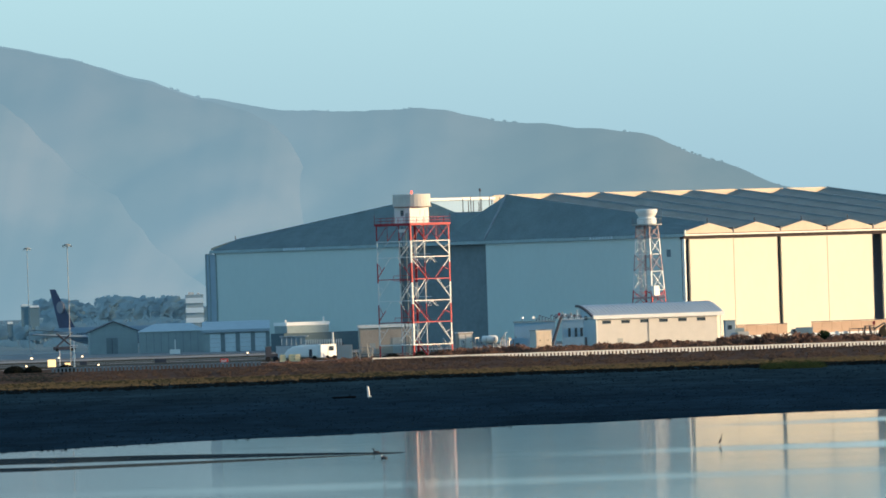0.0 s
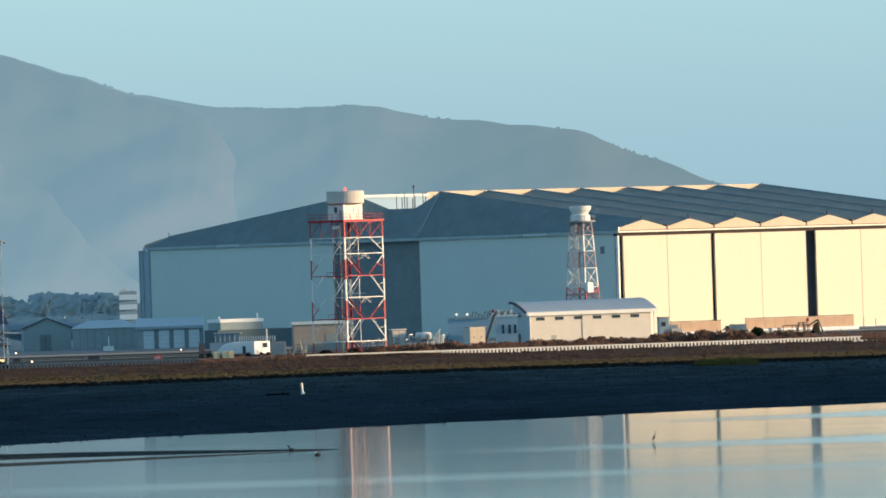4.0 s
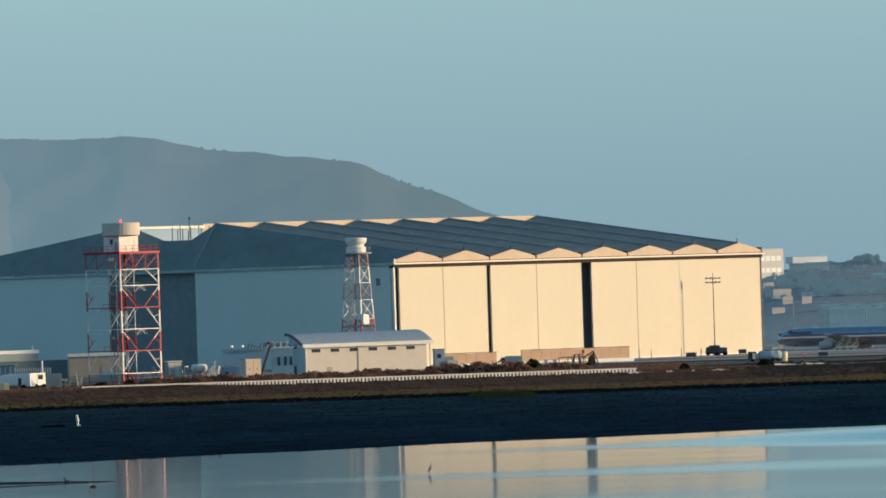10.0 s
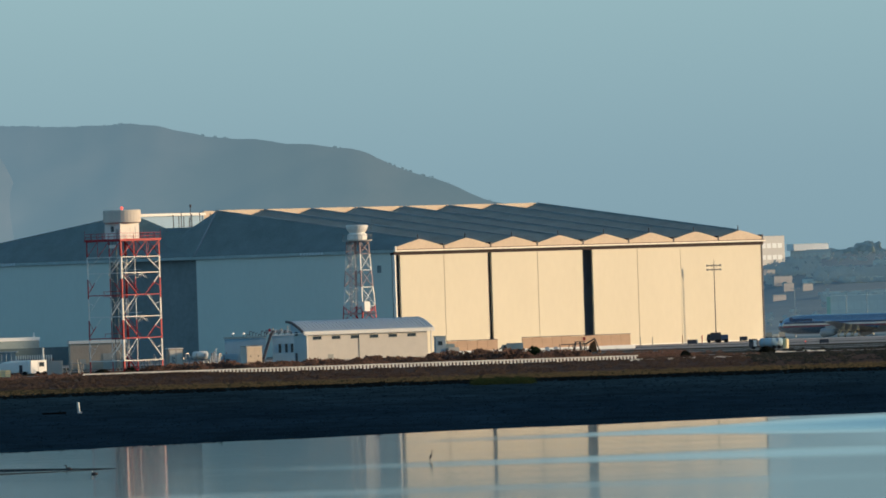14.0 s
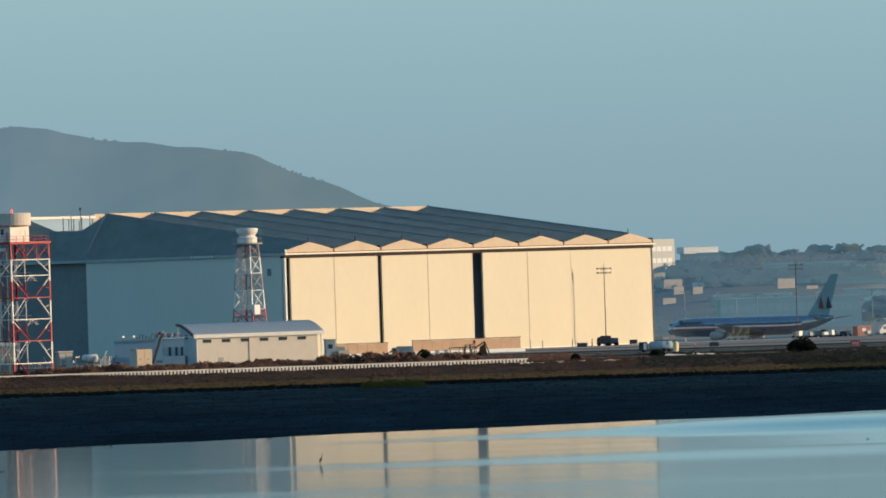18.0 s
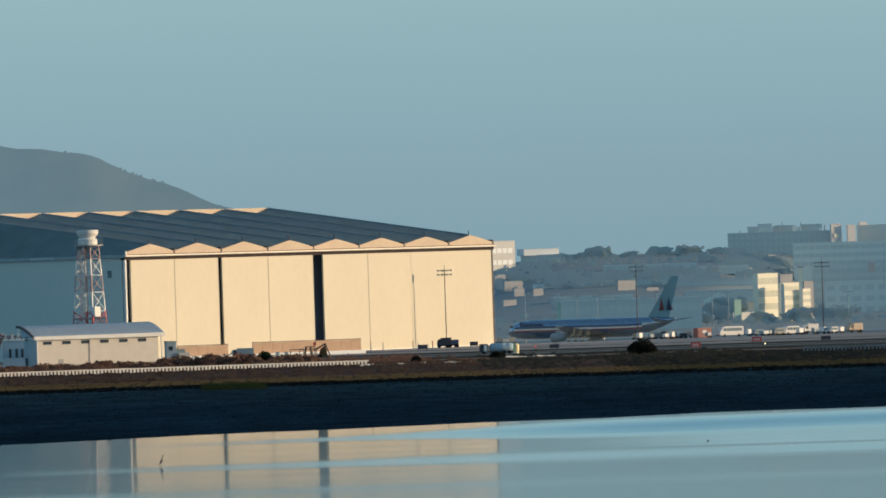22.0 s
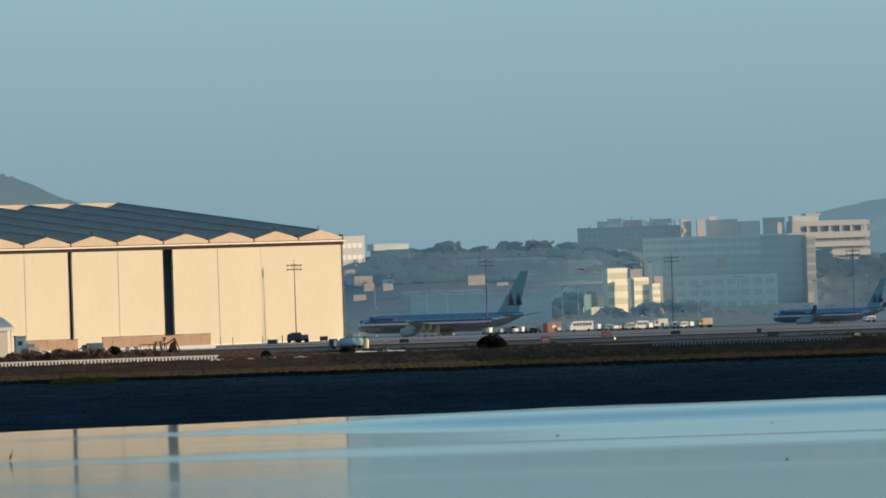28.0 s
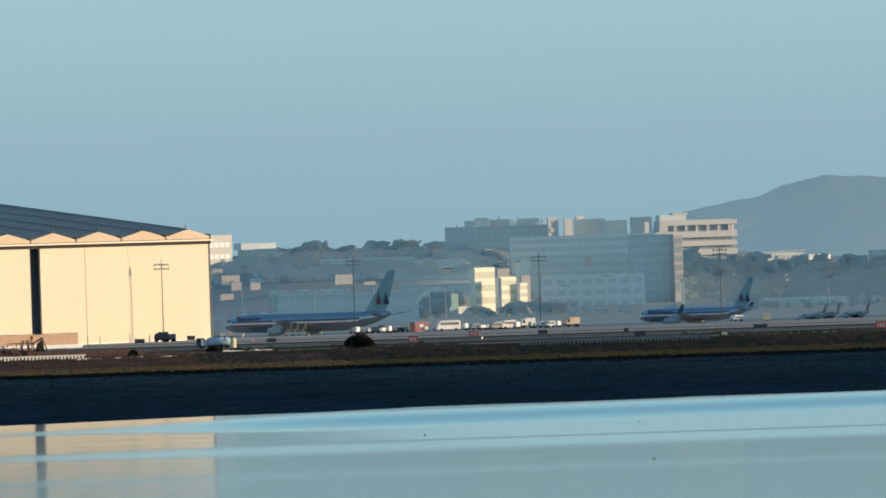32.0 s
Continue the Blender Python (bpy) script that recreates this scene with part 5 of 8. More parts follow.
for k in range(1, 9):
    part("wall_rib", boxes((k * 1.9, k * 1.9 + 0.12, -0.05, 0, 0.2, 5.4)), M["recess"], t)
t = thing("garage_row", *spot(-52.7, 2390), GZ, 2, "row of four white garage doors under a pale roof", "garage")
part("wall_block", boxes((0, 16.6, 0, 10, 0, 5.4)), M["slate_shed"], t)
bm = bmesh.new()
slab(bm, [(-0.5, -0.8, 5.7), (17.0, -0.8, 5.7), (17.0, 10, 7.8), (-0.5, 10, 7.8)], 0.25)
part("roof", bm, M["garage_white"], t)
part("fascia_board", boxes((-0.5, 17.0, -0.85, -0.81, 5.0, 5.7)), M["pale_grey"], t)
for k in range(4):
    x = 1.6 + k * 3.85
    d = part("garage_door", boxes((x, x + 2.75, -0.12, -0.01, 0.05, 4.6)), M["garage_white"], t)
    for z in (1.2, 2.3, 3.4):
        part("door_groove", boxes((x, x + 2.75, -0.14, -0.121, z, z + 0.06)), M["grey_paint"], d)
    part("pier", boxes((x + 2.8, x + 3.8, -0.25, -0.02, 0, 4.9)), M["recess"], t)
t = thing("dark_store", *spot(-44.7, 2318), GZ, 24, "long low store building, its wall's shade painted dark blue", "store")
# the front's shade is put into a dark blue wall colour
part("wall_block", boxes((1.5, 25.5, 0, 9, 0, 4.6)), M["store_shade"], t)
part("lit_parapet", boxes((2.3, 13.9, 0.2, 9.0, 6.45, 7.3)), M["bright_white"], t, "sunlit white roof monitor")
part("monitor_base", boxes((2.5, 13.7, 0.4, 8.8, 4.62, 6.44)), M["slate_shed"], t)
part("roof_post", boxes((2.3, 2.6, 1.0, 1.3, 7.31, 8.0)), M["white_paint"], t)
part("roof_post", boxes((12.4, 12.8, 1.0, 1.3, 7.31, 8.5)), M["white_paint"], t)
t = thing("tan_store", *spot(-36.0, 2180), GZ, 5, "tan block store with bright roof edge", "store")
part("wall_block", boxes((0, 13.0, 0, 8, 0, 6.0)), M["store_tan"], t)
part("roof_edge", boxes((-0.3, 13.3, -0.3, 8.3, 6.01, 6.7)), M["white_paint"], t)
part("door", boxes((2.2, 3.6, -0.06, 0, 0, 2.4)), M["grey_paint"], t)
part("door", boxes((7.6, 10.6, -0.06, 0, 0, 3.6)), M["grey_paint"], t)
t = thing("glazed_kiosk", *spot(-45.0, 2160), GZ, 0, "small kiosk with a row of slanted windows", "kiosk")
part("base", boxes((0, 7.0, 0, 3, 0, 2.6)), M["shade_blue"], t)
for k in range(5):
    bm = bmesh.new()
    x = 1.4 + k * 1.12
    slab(bm, [(x, -0.02, 2.7), (x + 0.95, -0.02, 2.7), (x + 0.95, 0.5, 4.6), (x, 0.5, 4.6)], 0.1)
    part("pane", bm, M["kiosk_glass"], t)
    part("mullion", rods(((x - 0.08, -0.02, 2.7), (x - 0.08, 0.5, 4.65), 0.07)), M["pale_grey"], t)
part("roof", boxes((0.9, 7.4, 0.2, 3.2, 4.62, 4.85)), M["pale_grey"], t)
t = thing("tank_truck", -90.8, 2052, GZ, -2.2, "white rounded tank truck with a sunlit cream cab", "truck")
bm = bmesh.new()
prof = [(0.0, 1.0), (0.25, 1.7), (0.9, 2.5), (2.0, 3.1), (3.6, 3.4), (7.8, 3.45), (8.1, 3.2), (8.1, 0.7), (0.3, 0.7)]
f = bm.faces.new([bm.verts.new((x, 0.1, z)) for x, z in prof])
r = bmesh.ops.extrude_face_region(bm, geom=[f])
bmesh.ops.translate(bm, verts=[v for v in r["geom"] if isinstance(v, bmesh.types.BMVert)], vec=(0, 2.4, 0))
bmesh.ops.recalc_face_normals(bm, faces=bm.faces[:])
bmesh.ops.bevel(bm, geom=[e for e in bm.edges if abs(e.verts[0].co.y - e.verts[1].co.y) < 0.01], offset=0.3, segments=2, affect="EDGES")
part("tank", bm, M["bright_white"], t)
part("chassis", boxes((0.5, 12.0, 0.5, 2.1, 0.45, 0.7)), M["dark_trim"], t)
cab = part("sunlit_cab", boxes((0, 4.2, 0, 2.6, 0.55, 3.4)), M["bright_white"], t, "cream cab box in the sun")
cab.matrix_basis = pose(8.3, -0.9, 0, 0, 0, 40)
part("cab_window", boxes((2.2, 3.5, -0.05, 0.0, 2.0, 3.0)), M["dark_glass"], cab)
part("cab_door_line", boxes((1.9, 1.96, -0.03, 0.0, 0.7, 3.2)), M["grey_paint"], cab)
part("hatch", boxes((5.6, 6.3, 0.04, 0.12, 0.8, 2.4)), M["dark_trim"], t)
for x in (1.6, 3.4, 6.8, 9.6, 11.2):
    bm = bmesh.new()
    rod(bm, (x, -0.05, 0.5), (x, 0.35, 0.5), 0.5, 12)
    part("wheel", bm, M["tyre"], t)
t = thing("grey_container", *spot(-38.5, 2044), GZ, 2, "plain grey steel container", "container")
part("body", boxes((0, 3.4, 0, 2.5, 0.1, 3.2)), M["grey_paint"], t)
for k in range(7):
    part("rib", boxes((0.2 + k * 0.46, 0.32 + k * 0.46, -0.06, 0, 0.3, 3.0)), M["pale_grey"], t)
t = thing("small_tractor", *spot(-46.1, 2040), GZ, 8, "dark small tractor with yellow crates", "tractor")
part("cab", boxes((0, 1.2, 0, 1.6, 0.8, 3.4)), M["dark_trim"], t)
part("bonnet", boxes((1.21, 2.6, 0.2, 1.4, 0.7, 1.8)), M["dark_trim"], t)
for x in (0.4, 2.1):
    bm = bmesh.new()
    rod(bm, (x, -0.1, 0.6), (x, 0.3, 0.6), 0.6, 12)
    part("wheel", bm, M["tyre"], t)
for x in (3.1, 5.0, 6.3):
    t = thing("crate", spot(-46.1, 2040)[0] + x, 2040, GZ, 5, "pale yellow wooden crate beside the tractor", "crate", "crates by the tractor")
    part("box", boxes((0, 1.2, 0, 1.2, 0, 1.5)), M["sign_yellow"], t)
    part("slat", boxes((0, 1.2, -0.04, 0, 0.5, 0.62), (0, 1.2, -0.04, 0, 1.0, 1.12)), M["fascia"], t)
t = thing("scrap_frame", *spot(-36.3, 2050), GZ, 0, "tangle of rusty pipe frames", "frame")
for k in range(10):
    a = (random.uniform(0, 4), random.uniform(0, 2), 0)
    b = (a[0] + random.uniform(-0.8, 0.8), a[1], random.uniform(1.2, 3.4))
    part("bar", rods((a, b, 0.09)), M["fascia"] if k % 3 == 0 else M["steel"], t)
part("cross_bar", rods(((0, 1, 2.6), (4, 1, 2.2), 0.1)), M["steel"], t)


def pole(name, label, b, d, h, r=0.14, arm=False):
    t = thing(name, *spot(b, d), GZ, 0, label, "pole")
    part("shaft", rods(((0, 0, 0), (0, 0, h), r), n=8), M["white_paint"], t)
    if arm:
        part("cross_arm", rods(((-0.8, 0, h * 0.84), (0.8, 0, h * 0.84), 0.09), ((-0.6, 0, h * 0.78), (0.7, 0, h * 0.78), 0.07)), M["white_paint"], t)
        part("box", boxes((-0.3, 0.3, -0.3, 0.1, h * 0.4, h * 0.52)), M["white_paint"], t)
    return t


pole("white_pole", "slim white pole beside the tanker", -38.9, 2062, 6.0, 0.2)
pole("utility_pole", "short white utility pole with cross arms", -66.55, 2000, 6.2, 0.13, True)
pole("utility_pole", "short leaning grey marker pole", -68.1, 2030, 4.0, 0.1)
t = pole("wind_marker", "pale marker mast with small base", -55.75, 2370, 3.7, 0.16)
part("base", boxes((-1.4, 1.2, -0.8, 0.8, 0, 1.2)), M["white_paint"], t)


def flood_mast(b, d, h, rows=2, across=4, ring=False):
    t = thing("flood_mast", *spot(b, d), land(*spot(b, d)), 0, "tall slim steel floodlight mast on the apron" if not ring else "tall thin grey mast with ring of lamps", "mast", "floodlight masts")
    bm = bmesh.new()
    rod(bm, (0, 0, 0), (0, 0, h), 0.11 if ring else 0.15, 8, 0.07 if ring else 0.10)
    part("shaft", bm, M["dark_trim"] if not ring else M["grey_paint"], t)
    part("base_plate", boxes((-0.6, 0.6, -0.6, 0.6, 0, 0.5)), M["concrete"], t)
    if ring:
        bm = bmesh.new()
        lathe(bm, [(0.5, h - 0.2), (0.75, h), (0.4, h + 0.2)], 10)
        part("lamp_ring", bm, M["grey_paint"], t)
        for k in range(4):
            w = math.pi / 2 * k
            part("lamp", boxes((-0.25, 0.25, -0.25, 0.25, -0.45, 0)), M["lamp_face"], t).location = (0.8 * math.cos(w), 0.8 * math.sin(w), h - 0.1)
        return t
    for r in range(rows):
        z = h - 0.5 - r * 1.05
        part("cross_bar", rods(((-1.9, 0, z), (1.9, 0, z), 0.07)), M["dark_trim"], t)
        for k in range(across):
            x = -1.65 + k * 3.3 / (across - 1)
            lamp = part("lamp", boxes((x - 0.24, x + 0.24, -0.35, 0.1, z - 0.22, z + 0.26)), M["dark_trim"], t)
            part("lamp_glass", boxes((x - 0.18, x + 0.18, -0.38, -0.352, z - 0.16, z + 0.2)), M["lamp_face"], lamp)
    part("finial", rods(((0, 0, h), (0, 0, h + 0.9), 0.05)), M["dark_trim"], t)
    return t


flood_mast(33.0, 2396, 20.2)
flood_mast(53.45, 2448, 19.6)
flood_mast(73.3, 2450, 19.2)
flood_mast(92.65, 2446, 19.4)
flood_mast(-66.95, 2030, 27.0, ring=True)
flood_mast(-71.25, 2480, 28.5, ring=True)


def truck(name, label, b, d, long, high, mat, turn=0, cab="dark_glass", group=""):
    t = thing(name, *spot(b, d), land(*spot(b, d)) + 0.04, turn, label, "truck", group)
    part("chassis", boxes((0, long, 0.2, 2.2, 0.45, 0.75)), M["dark_trim"], t)
    part("box_body", boxes((long * 0.26, long, 0, 2.4, 0.76, high)), mat, t)
    bm = bmesh.new()
    prof = [(0, 0.76), (long * 0.25, 0.76), (long * 0.25, high * 0.86), (long * 0.08, high * 0.86), (0, high * 0.5)]
    f = bm.faces.new([bm.verts.new((x, 0.05, z)) for x, z in prof])
    r = bmesh.ops.extrude_face_region(bm, geom=[f])
    bmesh.ops.translate(bm, verts=[v for v in r["geom"] if isinstance(v, bmesh.types.BMVert)], vec=(0, 2.25, 0))
    bmesh.ops.recalc_face_normals(bm, faces=bm.faces[:])
    c = part("cab", bm, mat, t)
    part("cab_window", boxes((long * 0.09, long * 0.22, 0.0, 0.04, high * 0.52, high * 0.8)), M[cab], c)
    for x in (long * 0.15, long * 0.72, long * 0.86):
        bm = bmesh.new()
        rod(bm, (x, 0.0, 0.45), (x, 0.3, 0.45), 0.45, 12)
        part("wheel", bm, M["tyre"], t)
    for k in range(int(long)):
        part("body_rib", boxes((long * 0.28 + k * 0.7, long * 0.28 + k * 0.7 + 0.08, -0.04, 0, 0.8, high - 0.1)), mat, t) if long * 0.28 + k * 0.7 < long - 0.2 else None
    return t


t = thing("water_truck", *spot(36.5, 2130), land(*spot(36.5, 2130)) + 0.04, 0, "pale blue tank truck with a dark cab and white door", "truck")
bm = bmesh.new()
lathe(bm, [(0.1, -2.7), (0.6, -2.65), (0.95, -2.3), (1.0, 0.0), (0.95, 2.3), (0.6, 2.65), (0.1, 2.7)], 18)
bmesh.ops.rotate(bm, verts=bm.verts[:], matrix=Matrix.Rotation(math.pi / 2, 3, "Y"))
tank = part("tank", bm, M["blue_shade_wall"], t, smooth=True)
tank.matrix_basis = pose(5.0, 1.1, 1.55)
for x in (-1.6, 0.2, 1.7):
    bm = bmesh.new()
    lathe(bm, [(1.01, -0.06), (1.04, -0.05), (1.04, 0.05), (1.01, 0.06)], 18, 0, 0)
    bmesh.ops.rotate(bm, verts=bm.verts[:], matrix=Matrix.Rotation(math.pi / 2, 3, "Y"))
    bmesh.ops.translate(bm, verts=bm.verts[:], vec=(x, 0, 0))
    part("band", bm, M["grey_paint"], tank)
part("chassis", boxes((0.2, 7.9, 0.3, 1.9, 0.4, 0.6)), M["dark_trim"], t)
cab = part("cab", boxes((0, 1.9, 0.05, 2.15, 0.6, 2.4)), M["dark_trim"], t)
part("cab_door", boxes((1.0, 1.7, -0.02, 0.05, 0.7, 2.1)), M["white_paint"], cab, "white door")
part("cab_window", boxes((0.2, 0.85, -0.02, 0.05, 1.5, 2.2)), M["dark_glass"], cab)
for x in (1.0, 5.6, 6.8):
    bm = bmesh.new()
    rod(bm, (x, 0.0, 0.42), (x, 0.3, 0.42), 0.42, 12)
    part("wheel", bm, M["tyre"], t)
t = thing("rear_tank", *spot(40.4, 2128), GZ, 0, "upright cream tank behind the truck", "tank")
bm = bmesh.new()
lathe(bm, [(0.65, 0), (0.7, 1.9), (0.5, 2.3), (0.1, 2.4)], 12)
part("shell", bm, M["sign_yellow"], t)
part("base", boxes((-0.9, 0.9, -0.9, 0.9, -0.02, 0.12)), M["concrete"], t)
truck("service_truck", "dark truck parked at the mast foot", 32.0, 2376, 3.6, 2.6, M["dark_trim"])
truck("service_truck", "dark blue pickup parked at the mast foot", 33.2, 2378, 2.6, 2.0, M["night_blue"])
truck("box_truck", "small blue-grey truck between the blast walls", 10.0, 2270, 5.4, 2.3, M["slate_shed"], 3)
t = thing("cargo_container", *spot(59.85, 2444), GZ, 28, "faded red cargo container on the apron", "container")
part("body", boxes((0, 4.2, 0, 2.4, 0.12, 2.6)), M["faded_red"], t)
for k in range(8):
    part("rib", boxes((0.2 + 0.5 * k, 0.36 + 0.5 * k, -0.06, 0, 0.25, 2.45)), M["hazy_red"], t)
part("white_panel", boxes((1.4, 2.6, -0.09, -0.061, 1.2, 2.0)), M["white_paint"], t)
t = thing("equipment_box", *spot(97.1, 2440), GZ, 0, "bright cream equipment box on the apron", "box")
part("body", boxes((0, 1.9, 0, 1.6, 0.2, 1.9)), M["sign_yellow"], t)
part("lid", boxes((-0.05, 1.95, -0.05, 1.65, 1.91, 2.0)), M["white_paint"], t)
part("skid", boxes((0.1, 1.8, 0.1, 0.3, 0, 0.19), (0.1, 1.8, 1.3, 1.5, 0, 0.19)), M["dark_trim"], t)


def van(b, d, long, high, label, mat, turn=28, group="apron vehicles"):
    """A small van or bus: rounded body with a sloped nose, a dark window band, bumpers and wheels."""
    t = thing("service_van", *spot(b, d), land(*spot(b, d)) + 0.04, turn, label, "van", group)
    bm = bmesh.new()
    prof = [(0, 0.4), (0.05, high * 0.5), (long * 0.14, high * 0.92), (long * 0.2, high), (long - 0.15, high), (long, high * 0.9), (long, 0.4)]
    f = bm.faces.new([bm.verts.new((x, 0.0, z)) for x, z in prof])
    r = bmesh.ops.extrude_face_region(bm, geom=[f])
    bmesh.ops.translate(bm, verts=[v for v in r["geom"] if isinstance(v, bmesh.types.BMVert)], vec=(0, 1.9, 0))
    bmesh.ops.recalc_face_normals(bm, faces=bm.faces[:])
    bmesh.ops.bevel(bm, geom=[e for e in bm.edges if abs(e.verts[0].co.y - e.verts[1].co.y) < 0.01], offset=0.1, segments=2, affect="EDGES")
    body = part("body", bm, M[mat], t)
    n = max(2, int(long / 1.1))
    for k in range(n):
        xa = long * 0.16 + k * long * 0.78 / n
        part("window", boxes((xa, xa + long * 0.78 / n - 0.14, -0.03, 0.03, high * 0.56, high * 0.84)), M["kiosk_glass"], body)
    part("bumper", boxes((-0.08, 0.12, 0.1, 1.8, 0.35, 0.6), (long - 0.12, long + 0.08, 0.1, 1.8, 0.35, 0.6)), M["dark_trim"], body)
    for x in (long * 0.2, long * 0.8):
        bm = bmesh.new()
        rod(bm, (x, -0.03, 0.36), (x, 0.22, 0.36), 0.36, 12)
        part("wheel", bm, M["tyre"], t)
    return t


def gear_cart(b, d, label, mat="grey_paint", w=2.4, turn=0):
    t = thing("baggage_cart", *spot(b, d), land(*spot(b, d)) + 0.03, turn + random.uniform(-8, 8), label, "cart", "ground gear by the jet")
    part("bed", boxes((0, w, 0, 1.4, 0.45, 0.6)), M["dark_trim"], t)
    part("load", boxes((0.15, w - 0.15, 0.1, 1.3, 0.61, random.uniform(1.3, 2.0))), M[mat], t)
    for x in (0.3, w - 0.3):
        bm = bmesh.new()
        rod(bm, (x, 0.0, 0.25), (x, 0.16, 0.25), 0.25, 10)
        part("wheel", bm, M["tyre"], t)
    part("tow_bar", rods(((-0.9, 0.7, 0.4), (0, 0.7, 0.5), 0.05)), M["steel"], t)


van(62.2, 2446, 7.4, 2.7, "white apron bus parked by the service road", "white_paint")
for b, w, h, m in ((57.8, 2.6, 1.6, "white_paint"), (65.9, 2.9, 1.7, "pale_grey"), (68.0, 3.4, 1.9, "grey_paint"), (69.2, 4.4, 2.3, "white_paint"), (70.2, 3.4, 1.8, "white_paint"), (73.2, 2.3, 1.8, "white_paint"), (74.0, 2.4, 1.8, "white_paint")):
    van(b, 2442 + 5 * math.sin(b), w, h, "white service van standing on the apron" if m == "white_paint" else "grey service van standing on the apron", m)
truck("box_truck", "white box truck standing on the apron", 71.3, 2446, 4.2, 2.7, M["white_paint"], 28, group="apron vehicles")
truck("box_truck", "small cream box truck with a dark tractor", 76.1, 2441, 4.0, 2.5, M["fascia"], 28, group="apron vehicles")
van(93.9, 2440, 3.0, 1.7, "pale van by the narrowbody jet's nose", "white_paint")
for k in range(14):
    gear_cart(52.9 + k * 0.42 + random.uniform(-0.1, 0.1), 2446 + random.uniform(-4, 4), "small loaded apron cart under the jet's tail", random.choice(("grey_paint", "white_paint", "tan_wall", "steel", "dark_trim")), random.uniform(1.2, 2.4))
for k in range(5):
    gear_cart(36.9 + k * 0.7, 2440, "small loaded apron cart near the hangar corner", random.choice(("grey_paint", "white_paint", "steel")), 1.8)
for k in range(7):
    gear_cart(66.6 + k * 0.62, 2450, "small loaded apron cart beside service trucks", random.choice(("grey_paint", "white_paint", "dark_trim")), 1.9)

# boarding stairs beside the big jet
for b in (45.95, 46.7, 47.5):
    t = thing("boarding_stairs", *spot(b, 2452), land(*spot(b, 2452)) + 0.03, 0, "dull grey mobile boarding stairs beside the jet", "stairs", "boarding stairs")
    t.scale = (0.72, 0.72, 0.68)
    for y in (0, 1.2):
        part("stringer", rods(((0, y, 0.5), (2.6, y, 3.9), 0.1)), M["stair_grey"], t)
        part("guard_rail", rods(((0, y, 1.6), (2.6, y, 4.9), 0.06), ((2.6, y, 3.9), (2.6, y, 4.9), 0.05), ((0, y, 0.5), (0, y, 1.6), 0.05)), M["stair_grey"], t)
    bm = bmesh.new()
    for i in range(12):
        box(bm, 0.1 + i * 0.21, 0.34 + i * 0.21, 0, 1.2, 0.55 + i * 0.28, 0.6 + i * 0.28)
    part("steps", bm, M["steel"], t)
    part("frame", rods(((0.2, 0.1, 0.2), (2.5, 1.1, 3.6), 0.07), ((2.5, 0.1, 0.2), (2.5, 0.1, 3.8), 0.09), ((2.5, 1.1, 0.2), (2.5, 1.1, 3.8), 0.09), ((0.1, 0.1, 0.3), (2.6, 0.1, 0.3), 0.09)), M["stair_grey"], t)
    for x in (0.4, 2.4):
        bm = bmesh.new()
        rod(bm, (x, -0.05, 0.25), (x, 0.15, 0.25), 0.25, 10)
        part("wheel", bm, M["tyre"], t)

# taxiway signs, seen from face or back


def taxi_sign(b, d, w, h, face, label):
    t = thing("taxiway_sign", *spot(b, d), GZ, 0, label, "sign", "taxiway signs")
    part("panel", boxes((0, w, 0, 0.4, 0.35, 0.35 + h)), M[face], t)
    for x in (0.2, w - 0.3):
        part("foot", boxes((x, x + 0.12, 0.12, 0.28, 0, 0.35)), M["dark_trim"], t)
    if face == "sign_red":
        for k in range(3):
            part("lettering_bar", boxes((w * (0.18 + 0.24 * k), w * (0.3 + 0.24 * k), -0.03, 0, 0.6, 0.1 + h)), M["white_paint"], t)
    part("frame", boxes((-0.05, w + 0.05, 0.05, 0.35, 0.36 + h, 0.42 + h)), M["dark_trim"], t)


for b, d, w, h in ((59.1, 2100, 2.1, 1.1), (65.6, 2215, 2.3, 1.0), (109.0, 2050, 2.6, 1.4), (-51.0, 2010, 1.7, 1.0)):
    taxi_sign(b, d, w, h, "sign_red", "red taxiway sign with pale lettering")
for b, d, w, h in ((29.9, 2322, 2.4, 1.0), (35.5, 2378, 2.0, 1.0), (44.0, 2220, 2.2, 0.8), (73.0, 2206, 2.2, 0.8), (96.0, 2160, 3.2, 0.9), (83.3, 2060, 2.4, 1.0), (82.2, 2190, 1.0, 0.8), (-58.0, 2080, 2.6, 0.8), (-66.0, 2080, 1.6, 0.8)):
    taxi_sign(b, d, w, h, "dark_trim", "dark back of a taxiway sign")
for b, d, w, h in ((92.6, 2010, 1.2, 0.6),):
    taxi_sign(b, d, w, h, "sign_yellow", "bright yellow taxiway sign")
for b, d, w, h in ((-69.4, 2053, 1.7, 1.6), (-67.6, 1992, 1.2, 1.3)):
    taxi_sign(b, d, w, h, "sign_sun_yellow", "yellow taxiway sign with added glow")

